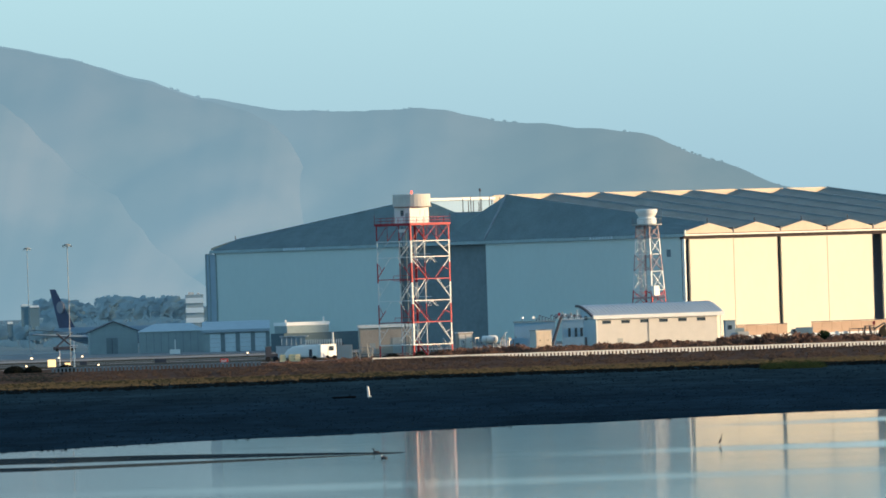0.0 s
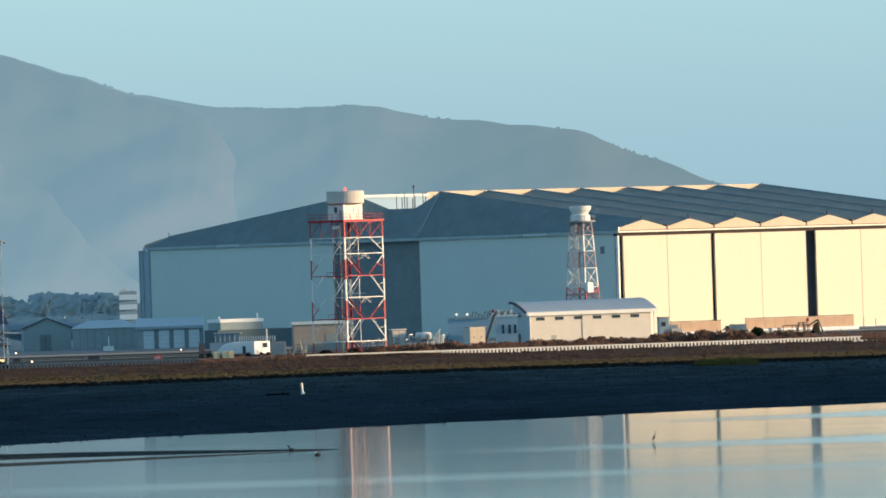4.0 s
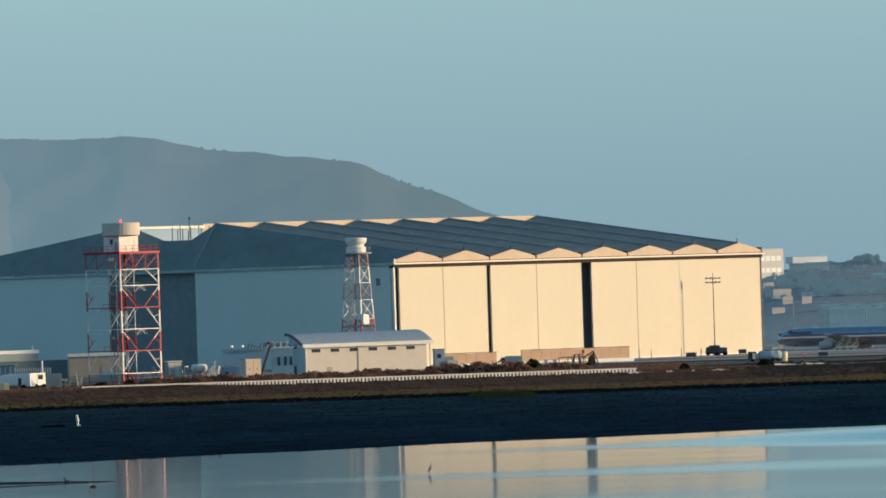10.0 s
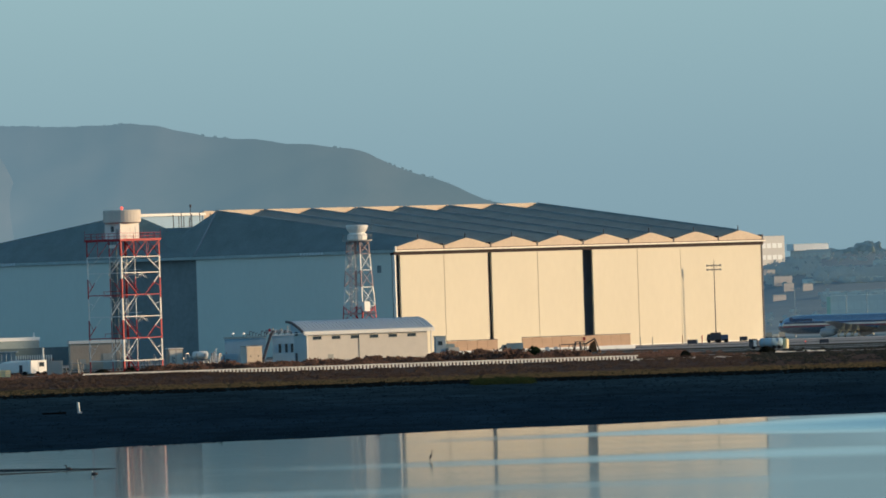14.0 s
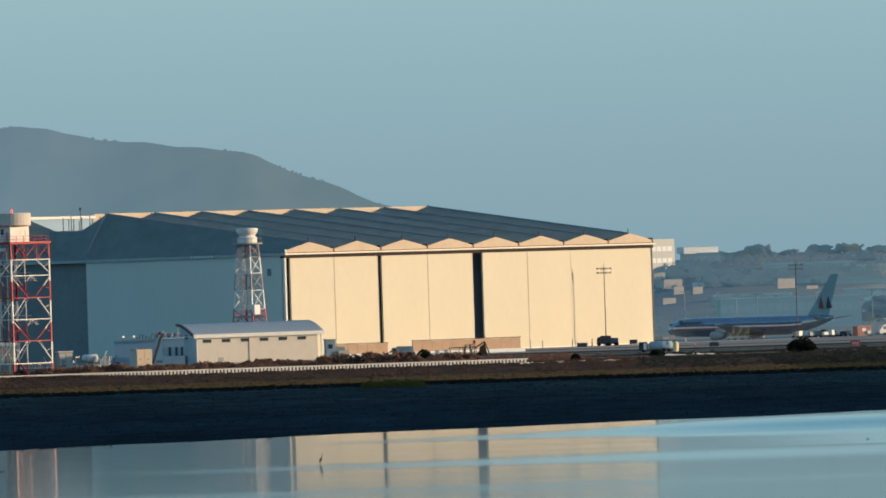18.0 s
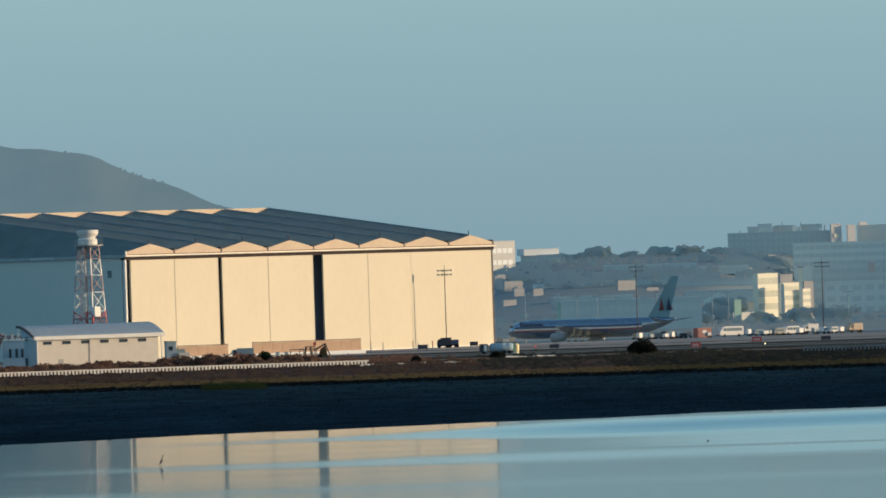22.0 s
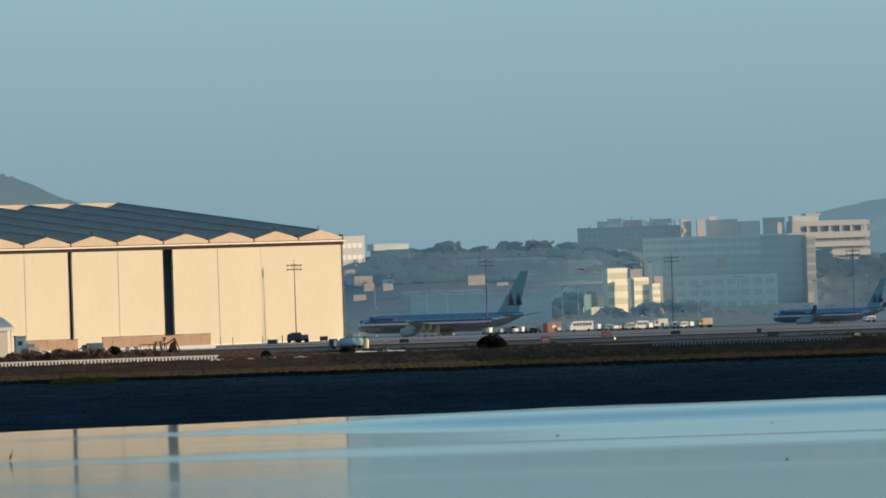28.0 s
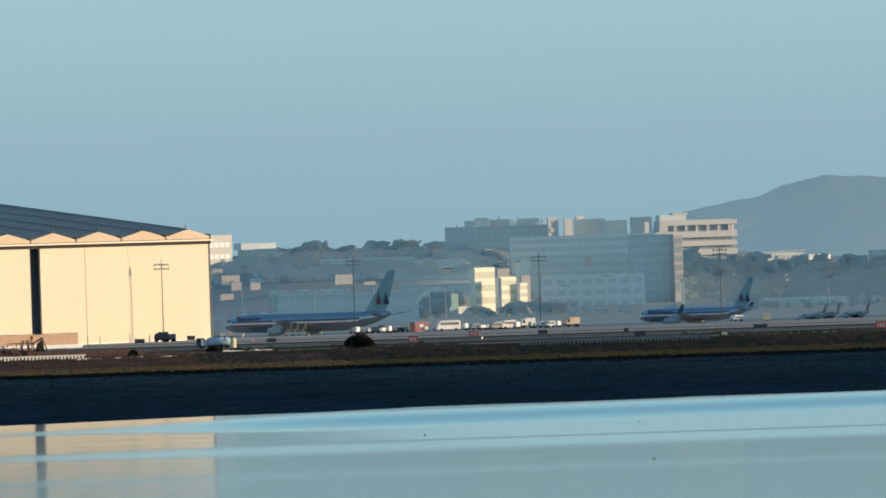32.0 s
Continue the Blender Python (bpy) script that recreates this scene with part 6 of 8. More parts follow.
# small lights along the taxiways; -65.7 and -68.2 stand in for vehicle lights
for b, d, s in ((-71.1, 2284, 1.3), (-71.7, 2050, 0.9), (-48.05, 2241, 0.8), (-64.0, 2030, 0.8), (-65.7, 2298, 0.9), (-68.2, 2275, 0.8), (42.5, 2240, 0.5), (30.9, 2430, 0.5), (67.0, 2100, 0.6)):
    t = thing("airfield_light", *spot(b, d), GZ, 0, "low airfield light, lit warm", "light", "taxiway lights")
    part("stem", rods(((0, 0, 0), (0, 0, 0.5), 0.08)), M["dark_trim"], t)
    bm = bmesh.new()
    lathe(bm, [(0.15 * s, 0.5), (0.27 * s, 0.6), (0.22 * s, 0.8), (0.08 * s, 0.9)], 8)
    part("lens", bm, M["lamp_glow"] if b != 42.5 else M["sign_lit_red"], t)

t = thing("scissor_lift", -176.0, 2602, land(-176, 2602) + 0.05, 6, "dark scissor lift raised under the jet's tail", "lift")
part("chassis", boxes((-3.2, 3.0, -1.2, 1.2, 0.4, 1.3)), M["dark_trim"], t)
part("scissor_arm", rods(((-2.2, -1, 1.3), (2.0, -1, 5.0), 0.22), ((-2.2, 1, 1.3), (2.0, 1, 5.0), 0.22)), M["dark_trim"], t)
part("scissor_arm", rods(((2.0, -1, 1.3), (-2.2, -1, 5.0), 0.22), ((2.0, 1, 1.3), (-2.2, 1, 5.0), 0.22)), M["dark_trim"], t)
part("platform", boxes((-2.6, 2.4, -1.3, 1.3, 5.0, 5.3)), M["hazy_grey"], t)
for x in (-2.2, 2.0):
    bm = bmesh.new()
    rod(bm, (x, -1.3, 0.45), (x, -0.9, 0.45), 0.45, 10)
    part("wheel", bm, M["tyre"], t)

# blast walls before the hangar doors
for b, d, w, h, turn in ((4.25, 2262, 13.7, 3.3, 26), (12.3, 2274, 29.6, 3.5, 26)):
    t = thing("blast_wall", *spot(b, d), GZ, turn, "low tan blast wall with pale foot", "barrier", "blast walls")
    n = int(w / 2.65)
    for k in range(n):
        part("panel", boxes((k * w / n + 0.02, (k + 1) * w / n - 0.02, 0, 0.3, 0.91, h + 0.05 * math.sin(k * 2.1))), M["tan_wall"], t)
    part("coping", boxes((-0.05, w + 0.05, -0.06, 0.36, h + 0.06, h + 0.2)), M["dark_trim"], t)
    part("foot", boxes((0.3, w + 0.8, -0.9, 0.9, 0, 0.9)), M["bright_white"], t)
t = thing("guard_hut", *spot(3.05, 2235), GZ, 10, "small blue-grey hut by the shed", "hut")
part("wall_block", boxes((0, 2.4, 0, 2.4, 0, 4.6)), M["shade_blue"], t)
part("roof", boxes((-0.15, 2.55, -0.15, 2.55, 4.61, 4.85)), M["slate_shed"], t)
part("low_wing", boxes((2.41, 4.6, 0.2, 2.6, 0, 2.9)), M["slate_shed"], t)
part("low_wall", boxes((3.0, 5.6, -0.4, -0.1, 0, 2.0)), M["beige_wall"], t)
part("window", boxes((0.6, 1.6, -0.05, 0.0, 2.6, 3.6)), M["dark_glass"], t)
t = thing("loader_wreck", *spot(17.7, 2150), GZ, -4, "rusty skeletal loader with a raised boom", "loader")
part("cab_post", rods(((0, 0, 0.3), (0.5, 0, 2.9), 0.11), ((0.2, 1.4, 0.3), (0.6, 1.4, 2.9), 0.1)), M["dark_trim"], t)
part("cab_post", rods(((1.7, 0, 0.3), (1.5, 0, 2.9), 0.11), ((1.9, 1.4, 0.3), (1.6, 1.4, 2.9), 0.1)), M["dark_trim"], t)
part("cab_post", rods(((2.7, 0, 0.3), (2.5, 0, 2.8), 0.12)), M["dark_trim"], t)
part("cab_roof", boxes((0.3, 2.8, -0.1, 1.6, 2.9, 3.05)), M["dark_trim"], t)
part("frame", boxes((-0.6, 4.4, 0.2, 1.3, 0.5, 0.85)), M["wood"], t)
for x in (0.2, 3.6):
    bm = bmesh.new()
    rod(bm, (x, -0.1, 0.6), (x, 0.3, 0.6), 0.6, 12)
    part("wheel", bm, M["tyre"], t)
bm = bmesh.new()
slab(bm, [(3.4, 0.2, 0.9), (5.5, 0.2, 0.9), (5.0, 0.2, 3.3), (3.9, 0.2, 2.4)][::-1], 0.25)
part("boom_plate", bm, M["wood"], t, "rust brown boom plate")
part("boom", rods(((2.6, 0.3, 2.2), (5.0, 0.3, 3.6), 0.16), ((5.0, 0.3, 3.6), (6.0, 0.3, 0.9), 0.14), ((4.0, 0.3, 2.6), (3.6, 0.3, 0.8), 0.1)), M["dark_trim"], t)
part("bucket", boxes((5.7, 6.3, -0.3, 1.0, 0.3, 1.0)), M["wood"], t)
part("warning_flag", boxes((2.3, 2.9, -0.1, 0.0, 3.2, 4.0)), M["sign_red"], t)
t = thing("pipe_rack", *spot(16.4, 2150), GZ, 0, "dark open pipe rack beside the hut", "rack")
for k in range(5):
    part("leg", rods(((k * 1.5, 0, 0), (k * 1.5 + (0.5 if k % 2 else -0.3), 0, 2.6), 0.09)), M["dark_trim"], t)
part("rail", rods(((0, 0, 2.4), (6.2, 0, 2.5), 0.1), ((0, 0, 1.2), (6.2, 0, 1.3), 0.08)), M["dark_trim"], t)
for x in (-3.6, -1.6):
    t = thing("white_cabinet", spot(16.4, 2150)[0] + x, 2152, GZ, 0, "small pale cabinet beside the pipe rack", "cabinet", "pale cabinets")
    part("body", boxes((0, 0.9, 0, 0.6, 0, 2.0)), M["pale_grey"], t)
    part("door", boxes((0.08, 0.82, -0.03, 0, 0.1, 1.9)), M["white_paint"], t)
# door furniture low on the hangar front: cones and small signs
for b, h, m in ((30.0, 1.6, "white_paint"), (31.0, 1.2, "white_paint"), (26.2, 1.9, "grey_paint"), (31.5, 2.0, "red_paint"), (29.4, 2.2, "tan_wall"), (24.9, 2.2, "grey_paint")):
    t = thing("marker_post", *spot(b, 2380), GZ, 0, "small marker post before the hangar door", "post", "marker posts")
    part("post", rods(((0, 0, 0), (0, 0, h), 0.13), n=8), M[m], t)
    part("foot", boxes((-0.35, 0.35, -0.35, 0.35, 0, 0.15)), M["concrete"], t)

# ---- the hazy slope beyond the airfield ----


def far_block(name, label, cat, mat, x, d, w, dep, z0, z1, kind, floors, cols):
    """A far building. Shaded fronts turn just off the sun, sunlit ones towards it."""
    if kind == "house":      # up the slope to where the house stands on the ground
        for k in range(30):
            if land(x, d) > z0 - 0.8:
                break
            g = (d + 20) / d
            x, d, w, z0, z1 = x * g, d * g, w * g, 20 + (z0 - 20) * g, 20 + (z1 - 20) * g
    g = min(z0, land(x, d) + 0.1) - 0.3
    bearing = math.degrees(math.atan2(x, d))
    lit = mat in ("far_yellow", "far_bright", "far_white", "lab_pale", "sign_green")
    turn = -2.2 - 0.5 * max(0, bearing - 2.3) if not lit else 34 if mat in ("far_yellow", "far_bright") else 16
    if x < 0 and not lit:        # west of the eye the ends would look into the sun
        turn = 4.7
    if lit:
        dep = min(dep, w * 0.3)
        w = (w - dep * abs(math.sin(radians(turn)))) / math.cos(radians(turn))
    t = thing(name, x, d, g, turn, label, cat)
    h = z1 - g
    wall = M[mat]
    if kind == "gable":
        bm = bmesh.new()
        f = bm.faces.new([bm.verts.new(p) for p in ((-w / 2, 0, 0), (w / 2, 0, 0), (w / 2, 0, h * 0.68), (0, 0, h), (-w / 2, 0, h * 0.68))])
        r = bmesh.ops.extrude_face_region(bm, geom=[f])
        bmesh.ops.translate(bm, verts=[v for v in r["geom"] if isinstance(v, bmesh.types.BMVert)], vec=(0, dep, 0))
        bmesh.ops.recalc_face_normals(bm, faces=bm.faces[:])
        part("wall_block", bm, wall, t)
        part("door", boxes((-w * 0.3, -w * 0.02, -0.1, 0, 0, h * 0.4)), M["far_dark"], t)
        return t
    part("wall_block", boxes((-w / 2, w / 2, 0, dep, 0, h)), wall, t)
    part("roof", boxes((-w / 2 - 0.1, w / 2 + 0.05, -0.1, dep, h, h + min(0.35, h * 0.06))), M["far_roof"] if kind == "house" else wall, t)
    vis = z1 - max(z0, g)
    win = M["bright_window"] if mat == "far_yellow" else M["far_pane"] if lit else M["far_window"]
    if kind in ("bands", "grid", "glazed") and cols:
        fh = vis / floors
        for f in range(floors):
            zt = h - f * fh
            for c in range(cols):
                xa = -w / 2 + (c + (0.06 if kind == "bands" else 0.16)) * w / cols
                xb = -w / 2 + (c + (0.96 if kind == "bands" else 0.80)) * w / cols
                part("window", boxes((xa, xb, -0.05, 0.02, zt - fh * (0.88 if kind == "glazed" else 0.76), zt - fh * 0.28)), win, t)
            part("sill_band", boxes((-w / 2, w / 2, -0.16, -0.01, zt - fh * 0.22, zt - fh * 0.06)), wall, t)
    elif kind == "house":
        for x0 in (-0.3, 0.1):
            part("window", boxes((x0 * w, (x0 + 0.18) * w, -0.06, 0.01, h - vis * 0.65, h - vis * 0.4)), M["house_pane"] if lit else win, t)
    return t


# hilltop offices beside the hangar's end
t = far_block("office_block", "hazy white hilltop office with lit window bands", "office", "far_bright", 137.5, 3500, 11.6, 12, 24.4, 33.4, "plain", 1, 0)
# near-white panes: the sun's glint is put into their colour
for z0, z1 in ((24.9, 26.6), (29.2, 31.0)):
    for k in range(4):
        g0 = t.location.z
        part("window", boxes((-4.9 + 2.5 * k, -2.9 + 2.5 * k, -0.06, 0.02, z0 - g0, z1 - g0)), M["far_glint"], t, "window with the sun's glint painted pale")
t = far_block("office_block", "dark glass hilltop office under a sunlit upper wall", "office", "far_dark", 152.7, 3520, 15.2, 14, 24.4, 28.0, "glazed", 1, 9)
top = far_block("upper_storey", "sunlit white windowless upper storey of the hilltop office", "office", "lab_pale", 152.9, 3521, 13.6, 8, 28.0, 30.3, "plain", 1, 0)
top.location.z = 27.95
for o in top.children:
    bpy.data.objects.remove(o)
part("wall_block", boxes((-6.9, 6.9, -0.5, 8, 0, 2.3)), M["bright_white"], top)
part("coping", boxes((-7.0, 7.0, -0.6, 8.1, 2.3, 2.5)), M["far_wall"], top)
# bright spots in the glazing, added as small pale boxes
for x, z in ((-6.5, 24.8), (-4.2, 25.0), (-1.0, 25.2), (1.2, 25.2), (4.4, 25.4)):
    part("lit_bay", boxes((x, x + 1.1, -0.5, 0.0, z - t.location.z, z + 0.7 - t.location.z)), M["far_bright"], t, "small pale box painting a bright spot in the glazing")

# houses on the slope
for mat, x, d, w, z0, z1 in (("far_white", 126.6, 3250, 4.2, 18.6, 21.0), ("far_white", 130.0, 3220, 6.9, 15.8, 18.6), ("far_white", 130.7, 3190, 3.8, 13.6, 16.1), ("far_white", 137.6, 3200, 3.7, 13.6, 15.8),
                             ("far_wall", 141.0, 3230, 8.0, 15.8, 17.4), ("far_white", 169.5, 3230, 6.6, 14.5, 17.6), ("far_white", 176.8, 3200, 4.3, 14.2, 15.0), ("far_white", 193.2, 3190, 5.0, 11.8, 13.6),
                             ("far_wall", 160.0, 3190, 5.5, 11.5, 13.0), ("far_white", 178.0, 3420, 1.3, 20.4, 21.7), ("far_wall", 158.0, 3330, 3.0, 17.4, 18.2), ("far_white", 126.2, 3160, 4.8, 11.2, 12.4),
                             ("far_white", 231.5, 3560, 7.8, 23.6, 25.0), ("far_white", 242.0, 3560, 4.2, 23.9, 25.4), ("far_white", 204.5, 3310, 4.4, 17.3, 18.0), ("far_white", 340.9, 3400, 4.5, 10.6, 12.4)):
    pale = mat == "far_white"
    far_block("hillside_house", "sunlit pale house on the hazy slope" if pale else "shaded grey house on the hazy slope", "house", mat, x, d, w, 8, z0, z1, "house", 1, 0)

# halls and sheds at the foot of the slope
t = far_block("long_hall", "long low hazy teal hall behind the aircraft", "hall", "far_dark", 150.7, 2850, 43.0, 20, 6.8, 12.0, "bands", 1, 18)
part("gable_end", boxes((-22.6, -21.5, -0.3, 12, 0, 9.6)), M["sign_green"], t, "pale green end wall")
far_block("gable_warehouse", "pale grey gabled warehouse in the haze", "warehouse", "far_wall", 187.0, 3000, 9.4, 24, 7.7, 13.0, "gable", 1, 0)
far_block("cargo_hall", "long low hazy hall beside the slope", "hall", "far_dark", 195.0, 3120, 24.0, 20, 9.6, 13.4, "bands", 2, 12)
far_block("sign_pylon", "tall green sign pylon by the road", "sign", "sign_green", 189.7, 2950, 2.4, 2, 4.9, 10.4, "plain", 1, 0)
far_block("white_hut", "low white hut by the road", "hut", "far_bright", 190.7, 2940, 8.0, 8, 4.5, 6.6, "house", 1, 0)

# the sunlit glazed offices
for x, d, w, z0, z1, fl in ((205.7, 3044, 8.2, 5.9, 18.3, 3), (214.0, 3052, 7.4, 6.0, 15.0, 3), (218.9, 3053, 3.2, 5.9, 12.9, 3)):
    far_block("glass_office", "bright sunlit cream office with glazed bands", "office", "far_yellow", x, d, w, 10, z0, z1, "bands", fl, 8 if w > 4 else 3)
far_block("glass_office", "pale side block of the sunlit office", "office", "far_white", 213.4, 3066, 4.4, 10, 5.3, 17.8, "plain", 1, 0)
far_block("glass_office", "pale side block of the sunlit office", "office", "far_white", 220.4, 3062, 3.4, 8, 5.6, 15.3, "plain", 1, 0)
# added dark strip: paints the shaded gap between the two office blocks
t = thing("office_gap", 210.2, 3040, 3.6, -3, "dark strip painted for the shaded gap between the glazed offices", "tower")
part("shaft", boxes((-0.5, 0.6, 0, 3, 0, 11.4)), M["far_dark"], t)

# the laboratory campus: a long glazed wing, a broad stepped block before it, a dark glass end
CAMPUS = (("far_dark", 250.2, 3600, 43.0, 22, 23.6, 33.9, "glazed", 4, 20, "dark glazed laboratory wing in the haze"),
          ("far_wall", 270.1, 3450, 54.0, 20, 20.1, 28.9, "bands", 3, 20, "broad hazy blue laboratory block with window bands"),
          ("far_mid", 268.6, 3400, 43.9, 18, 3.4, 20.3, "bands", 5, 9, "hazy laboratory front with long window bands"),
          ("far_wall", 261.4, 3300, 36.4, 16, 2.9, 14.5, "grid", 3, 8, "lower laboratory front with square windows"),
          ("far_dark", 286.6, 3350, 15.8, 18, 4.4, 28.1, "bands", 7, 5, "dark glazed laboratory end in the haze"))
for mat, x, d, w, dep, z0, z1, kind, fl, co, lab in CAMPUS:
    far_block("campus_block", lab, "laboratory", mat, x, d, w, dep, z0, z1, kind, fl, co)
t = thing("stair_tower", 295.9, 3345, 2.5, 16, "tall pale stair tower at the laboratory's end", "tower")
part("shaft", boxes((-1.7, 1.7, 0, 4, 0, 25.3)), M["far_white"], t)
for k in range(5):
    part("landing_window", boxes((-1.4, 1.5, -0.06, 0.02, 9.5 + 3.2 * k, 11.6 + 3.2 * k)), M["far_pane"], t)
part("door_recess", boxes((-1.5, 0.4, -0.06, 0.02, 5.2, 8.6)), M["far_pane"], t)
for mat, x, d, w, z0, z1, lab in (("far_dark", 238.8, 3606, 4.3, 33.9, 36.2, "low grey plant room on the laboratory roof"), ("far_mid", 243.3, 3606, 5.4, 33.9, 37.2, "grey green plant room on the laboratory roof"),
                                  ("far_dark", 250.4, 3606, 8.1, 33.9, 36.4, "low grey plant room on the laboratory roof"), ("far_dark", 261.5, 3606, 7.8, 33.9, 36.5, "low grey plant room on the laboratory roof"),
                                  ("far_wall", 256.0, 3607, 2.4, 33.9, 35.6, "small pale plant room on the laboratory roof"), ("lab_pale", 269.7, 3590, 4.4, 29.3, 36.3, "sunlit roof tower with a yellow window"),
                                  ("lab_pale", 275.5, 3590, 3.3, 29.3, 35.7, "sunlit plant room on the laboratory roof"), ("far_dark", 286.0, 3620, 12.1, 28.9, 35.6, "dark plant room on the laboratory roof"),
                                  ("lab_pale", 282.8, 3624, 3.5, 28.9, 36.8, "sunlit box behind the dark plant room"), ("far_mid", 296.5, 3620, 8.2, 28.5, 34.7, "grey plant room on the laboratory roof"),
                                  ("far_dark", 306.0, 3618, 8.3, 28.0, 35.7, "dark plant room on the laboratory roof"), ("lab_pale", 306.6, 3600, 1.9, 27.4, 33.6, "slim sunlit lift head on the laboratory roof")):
    t = far_block("roof_house", lab, "plant room", mat, x, d, w, 8, z0, z1, "plain", 1, 0)
    if "yellow window" in lab:
        win = part("window_frame", boxes((-1.3, 1.3, -0.2, -0.01, 31.0 - t.location.z, 33.0 - t.location.z)), M["far_white"], t)
        for k in range(3):
            part("pane", boxes((-1.1 + 0.8 * k, -0.45 + 0.8 * k, -0.28, -0.21, 31.2 - t.location.z, 32.8 - t.location.z)), M["far_yellow"], win)
t = thing("roof_clutter", 250.5, 3602, 33.9, 0, "row of small bright roof vents and masts", "vents")
for x, w, h, m in ((-17.5, 0.5, 1.2, "far_dark"), (-11.0, 1.3, 0.7, "far_wall"), (-4.3, 0.9, 1.9, "far_bright"), (-2.7, 1.2, 2.6, "far_bright"), (-0.9, 0.3, 4.2, "far_dark"), (3.2, 1.4, 2.8, "far_wall"), (6.2, 0.4, 3.8, "far_dark"), (13.2, 1.6, 1.4, "far_wall"), (15.4, 0.5, 2.4, "far_bright")):
    part("roof_vent", boxes((x, x + w, 0, 1, 0, h)), M[m], t)
# the pale laboratory with a recessed top gallery and stepped ledges
t = thing("pale_laboratory", 335.2, 3700, 15.0, 14, "large pale laboratory with ledges and a top gallery", "laboratory")
part("wall_block", boxes((-15.2, 15.8, 1.2, 9, 0, 19.6)), M["lab_pale"], t)
part("gallery_back", boxes((-14.0, 14.6, 1.0, 1.19, 15.4, 17.4)), M["far_pane"], t)
for k in range(7):
    part("gallery_pier", boxes((-14.2 + 4.55 * k, -13.5 + 4.55 * k, 0.2, 1.0, 15.2, 17.5)), M["lab_pale"], t)
for z0, z1 in ((17.5, 19.4), (12.6, 15.1), (9.2, 11.2), (5.6, 7.9), (1.5, 4.2)):
    part("ledge", boxes((-17.4 if z0 < 13 else -15.4, 16.6, 0, 1.19, z0, z1)), M["lab_pale"], t)
for z0, z1 in ((11.2, 12.6), (7.9, 9.2), (4.2, 5.6)):
    for k in range(10):
        part("window", boxes((-15.0 + 3.08 * k, -12.2 + 3.08 * k, 1.1, 1.19, z0 + 0.1, z1 - 0.1)), M["far_pane"], t)
part("plant_room", boxes((-15.0, -4.0, 2, 7, 19.61, 21.8)), M["far_mid"], t)
part("plant_room", boxes((-9.6, -3.2, 1.8, 6, 21.81, 22.6)), M["lab_pale"], t)
part("end_tower", boxes((-15.9, -12.4, 0.1, 1.1, 15.2, 19.9)), M["lab_pale"], t)

# halls beyond the trees in the east
t = thing("far_hall", 383.8, 3856, 13.0, 14, "long pale hall with a raking white roof edge", "hall")
part("wall_block", boxes((-9.7, 9.9, 0, 10, 0, 7.4)), M["far_mid"], t)
bm = bmesh.new()
slab(bm, [(-10, -0.4, 7.7), (10.1, -0.4, 8.5), (10.1, 10, 8.7), (-10, 10, 7.9)], 0.5)
part("roof_edge", bm, M["far_bright"], t)
part("pale_front", boxes((-1.6, 9.2, -0.5, -0.02, 1.5, 6.4)), M["lab_pale"], t)
for k in range(4):
    part("bay_line", boxes((0.6 + 2.1 * k, 0.9 + 2.1 * k, -0.56, -0.5, 2.2, 5.6)), M["far_pane"], t)
far_block("far_hall", "long pale low hall beyond the trees", "hall", "far_bright", 399.4, 3852, 11.9, 10, 17.4, 19.3, "plain", 1, 0)
far_block("far_hall", "dark block beyond the trees", "hall", "far_dark", 409.0, 3700, 10.5, 14, 13.5, 20.0, "bands", 3, 5)

# the stacked white building in the west
t = far_block("far_block", "stacked white building in the haze", "office", "far_roof", -155.4, 2900, 5.4, 3, 7.7, 16.6, "plain", 1, 0)
for z in (8.2, 11.3, 14.3):
    part("pale_storey", boxes((-2.8, 2.75, -0.4, -0.02, z - t.location.z, z + 1.6 - t.location.z)), M["west_pale"], t)
part("roof_box", boxes((-1.9, -0.2, 0.2, 2, 16.9 - t.location.z, 17.7 - t.location.z), (0.9, 1.6, 0.2, 2, 16.9 - t.location.z, 17.5 - t.location.z)), M["far_bright"], t)
for x, z, w in ((-214.5, 14.6, 2.6), (-211.6, 14.2, 3.0), (-214.0, 5.2, 2.2), (-219.5, 9.2, 1.8)):
    t = far_block("hillside_house", "small house with a sunlit roof among western trees", "house", "hazy_turf", x, 2990, w, 3, z - 1.0, z, "plain", 1, 0)
    part("lit_gable", boxes((-w / 2, w / 2, -0.5, 3.0, z + 0.15 - t.location.z, z + 0.85 - t.location.z)), M["bright_white"], t, "sunlit white roof edge")

# long low rows of sheds stepping up the slope
for b0, b1, d, h, mat in ((44.5, 53, 3150, 1.3, "far_mid"), (47, 58, 3260, 1.3, "far_dark"), (50, 60, 3400, 1.2, "far_mid"), (57, 66, 3240, 1.6, "far_dark"), (60, 65.5, 3340, 2.0, "far_mid"), (97, 106, 3120, 1.4, "far_mid")):
    x = (spot(b0, d)[0] + spot(b1, d)[0]) / 2
    far_block("long_shed_row", "long low hazy grey shed on the slope", "shed", mat, x, d, spot(b1, d)[0] - spot(b0, d)[0], 8, land(x, d), land(x, d) + h + 0.7, "bands", 1, int((b1 - b0) * 2))

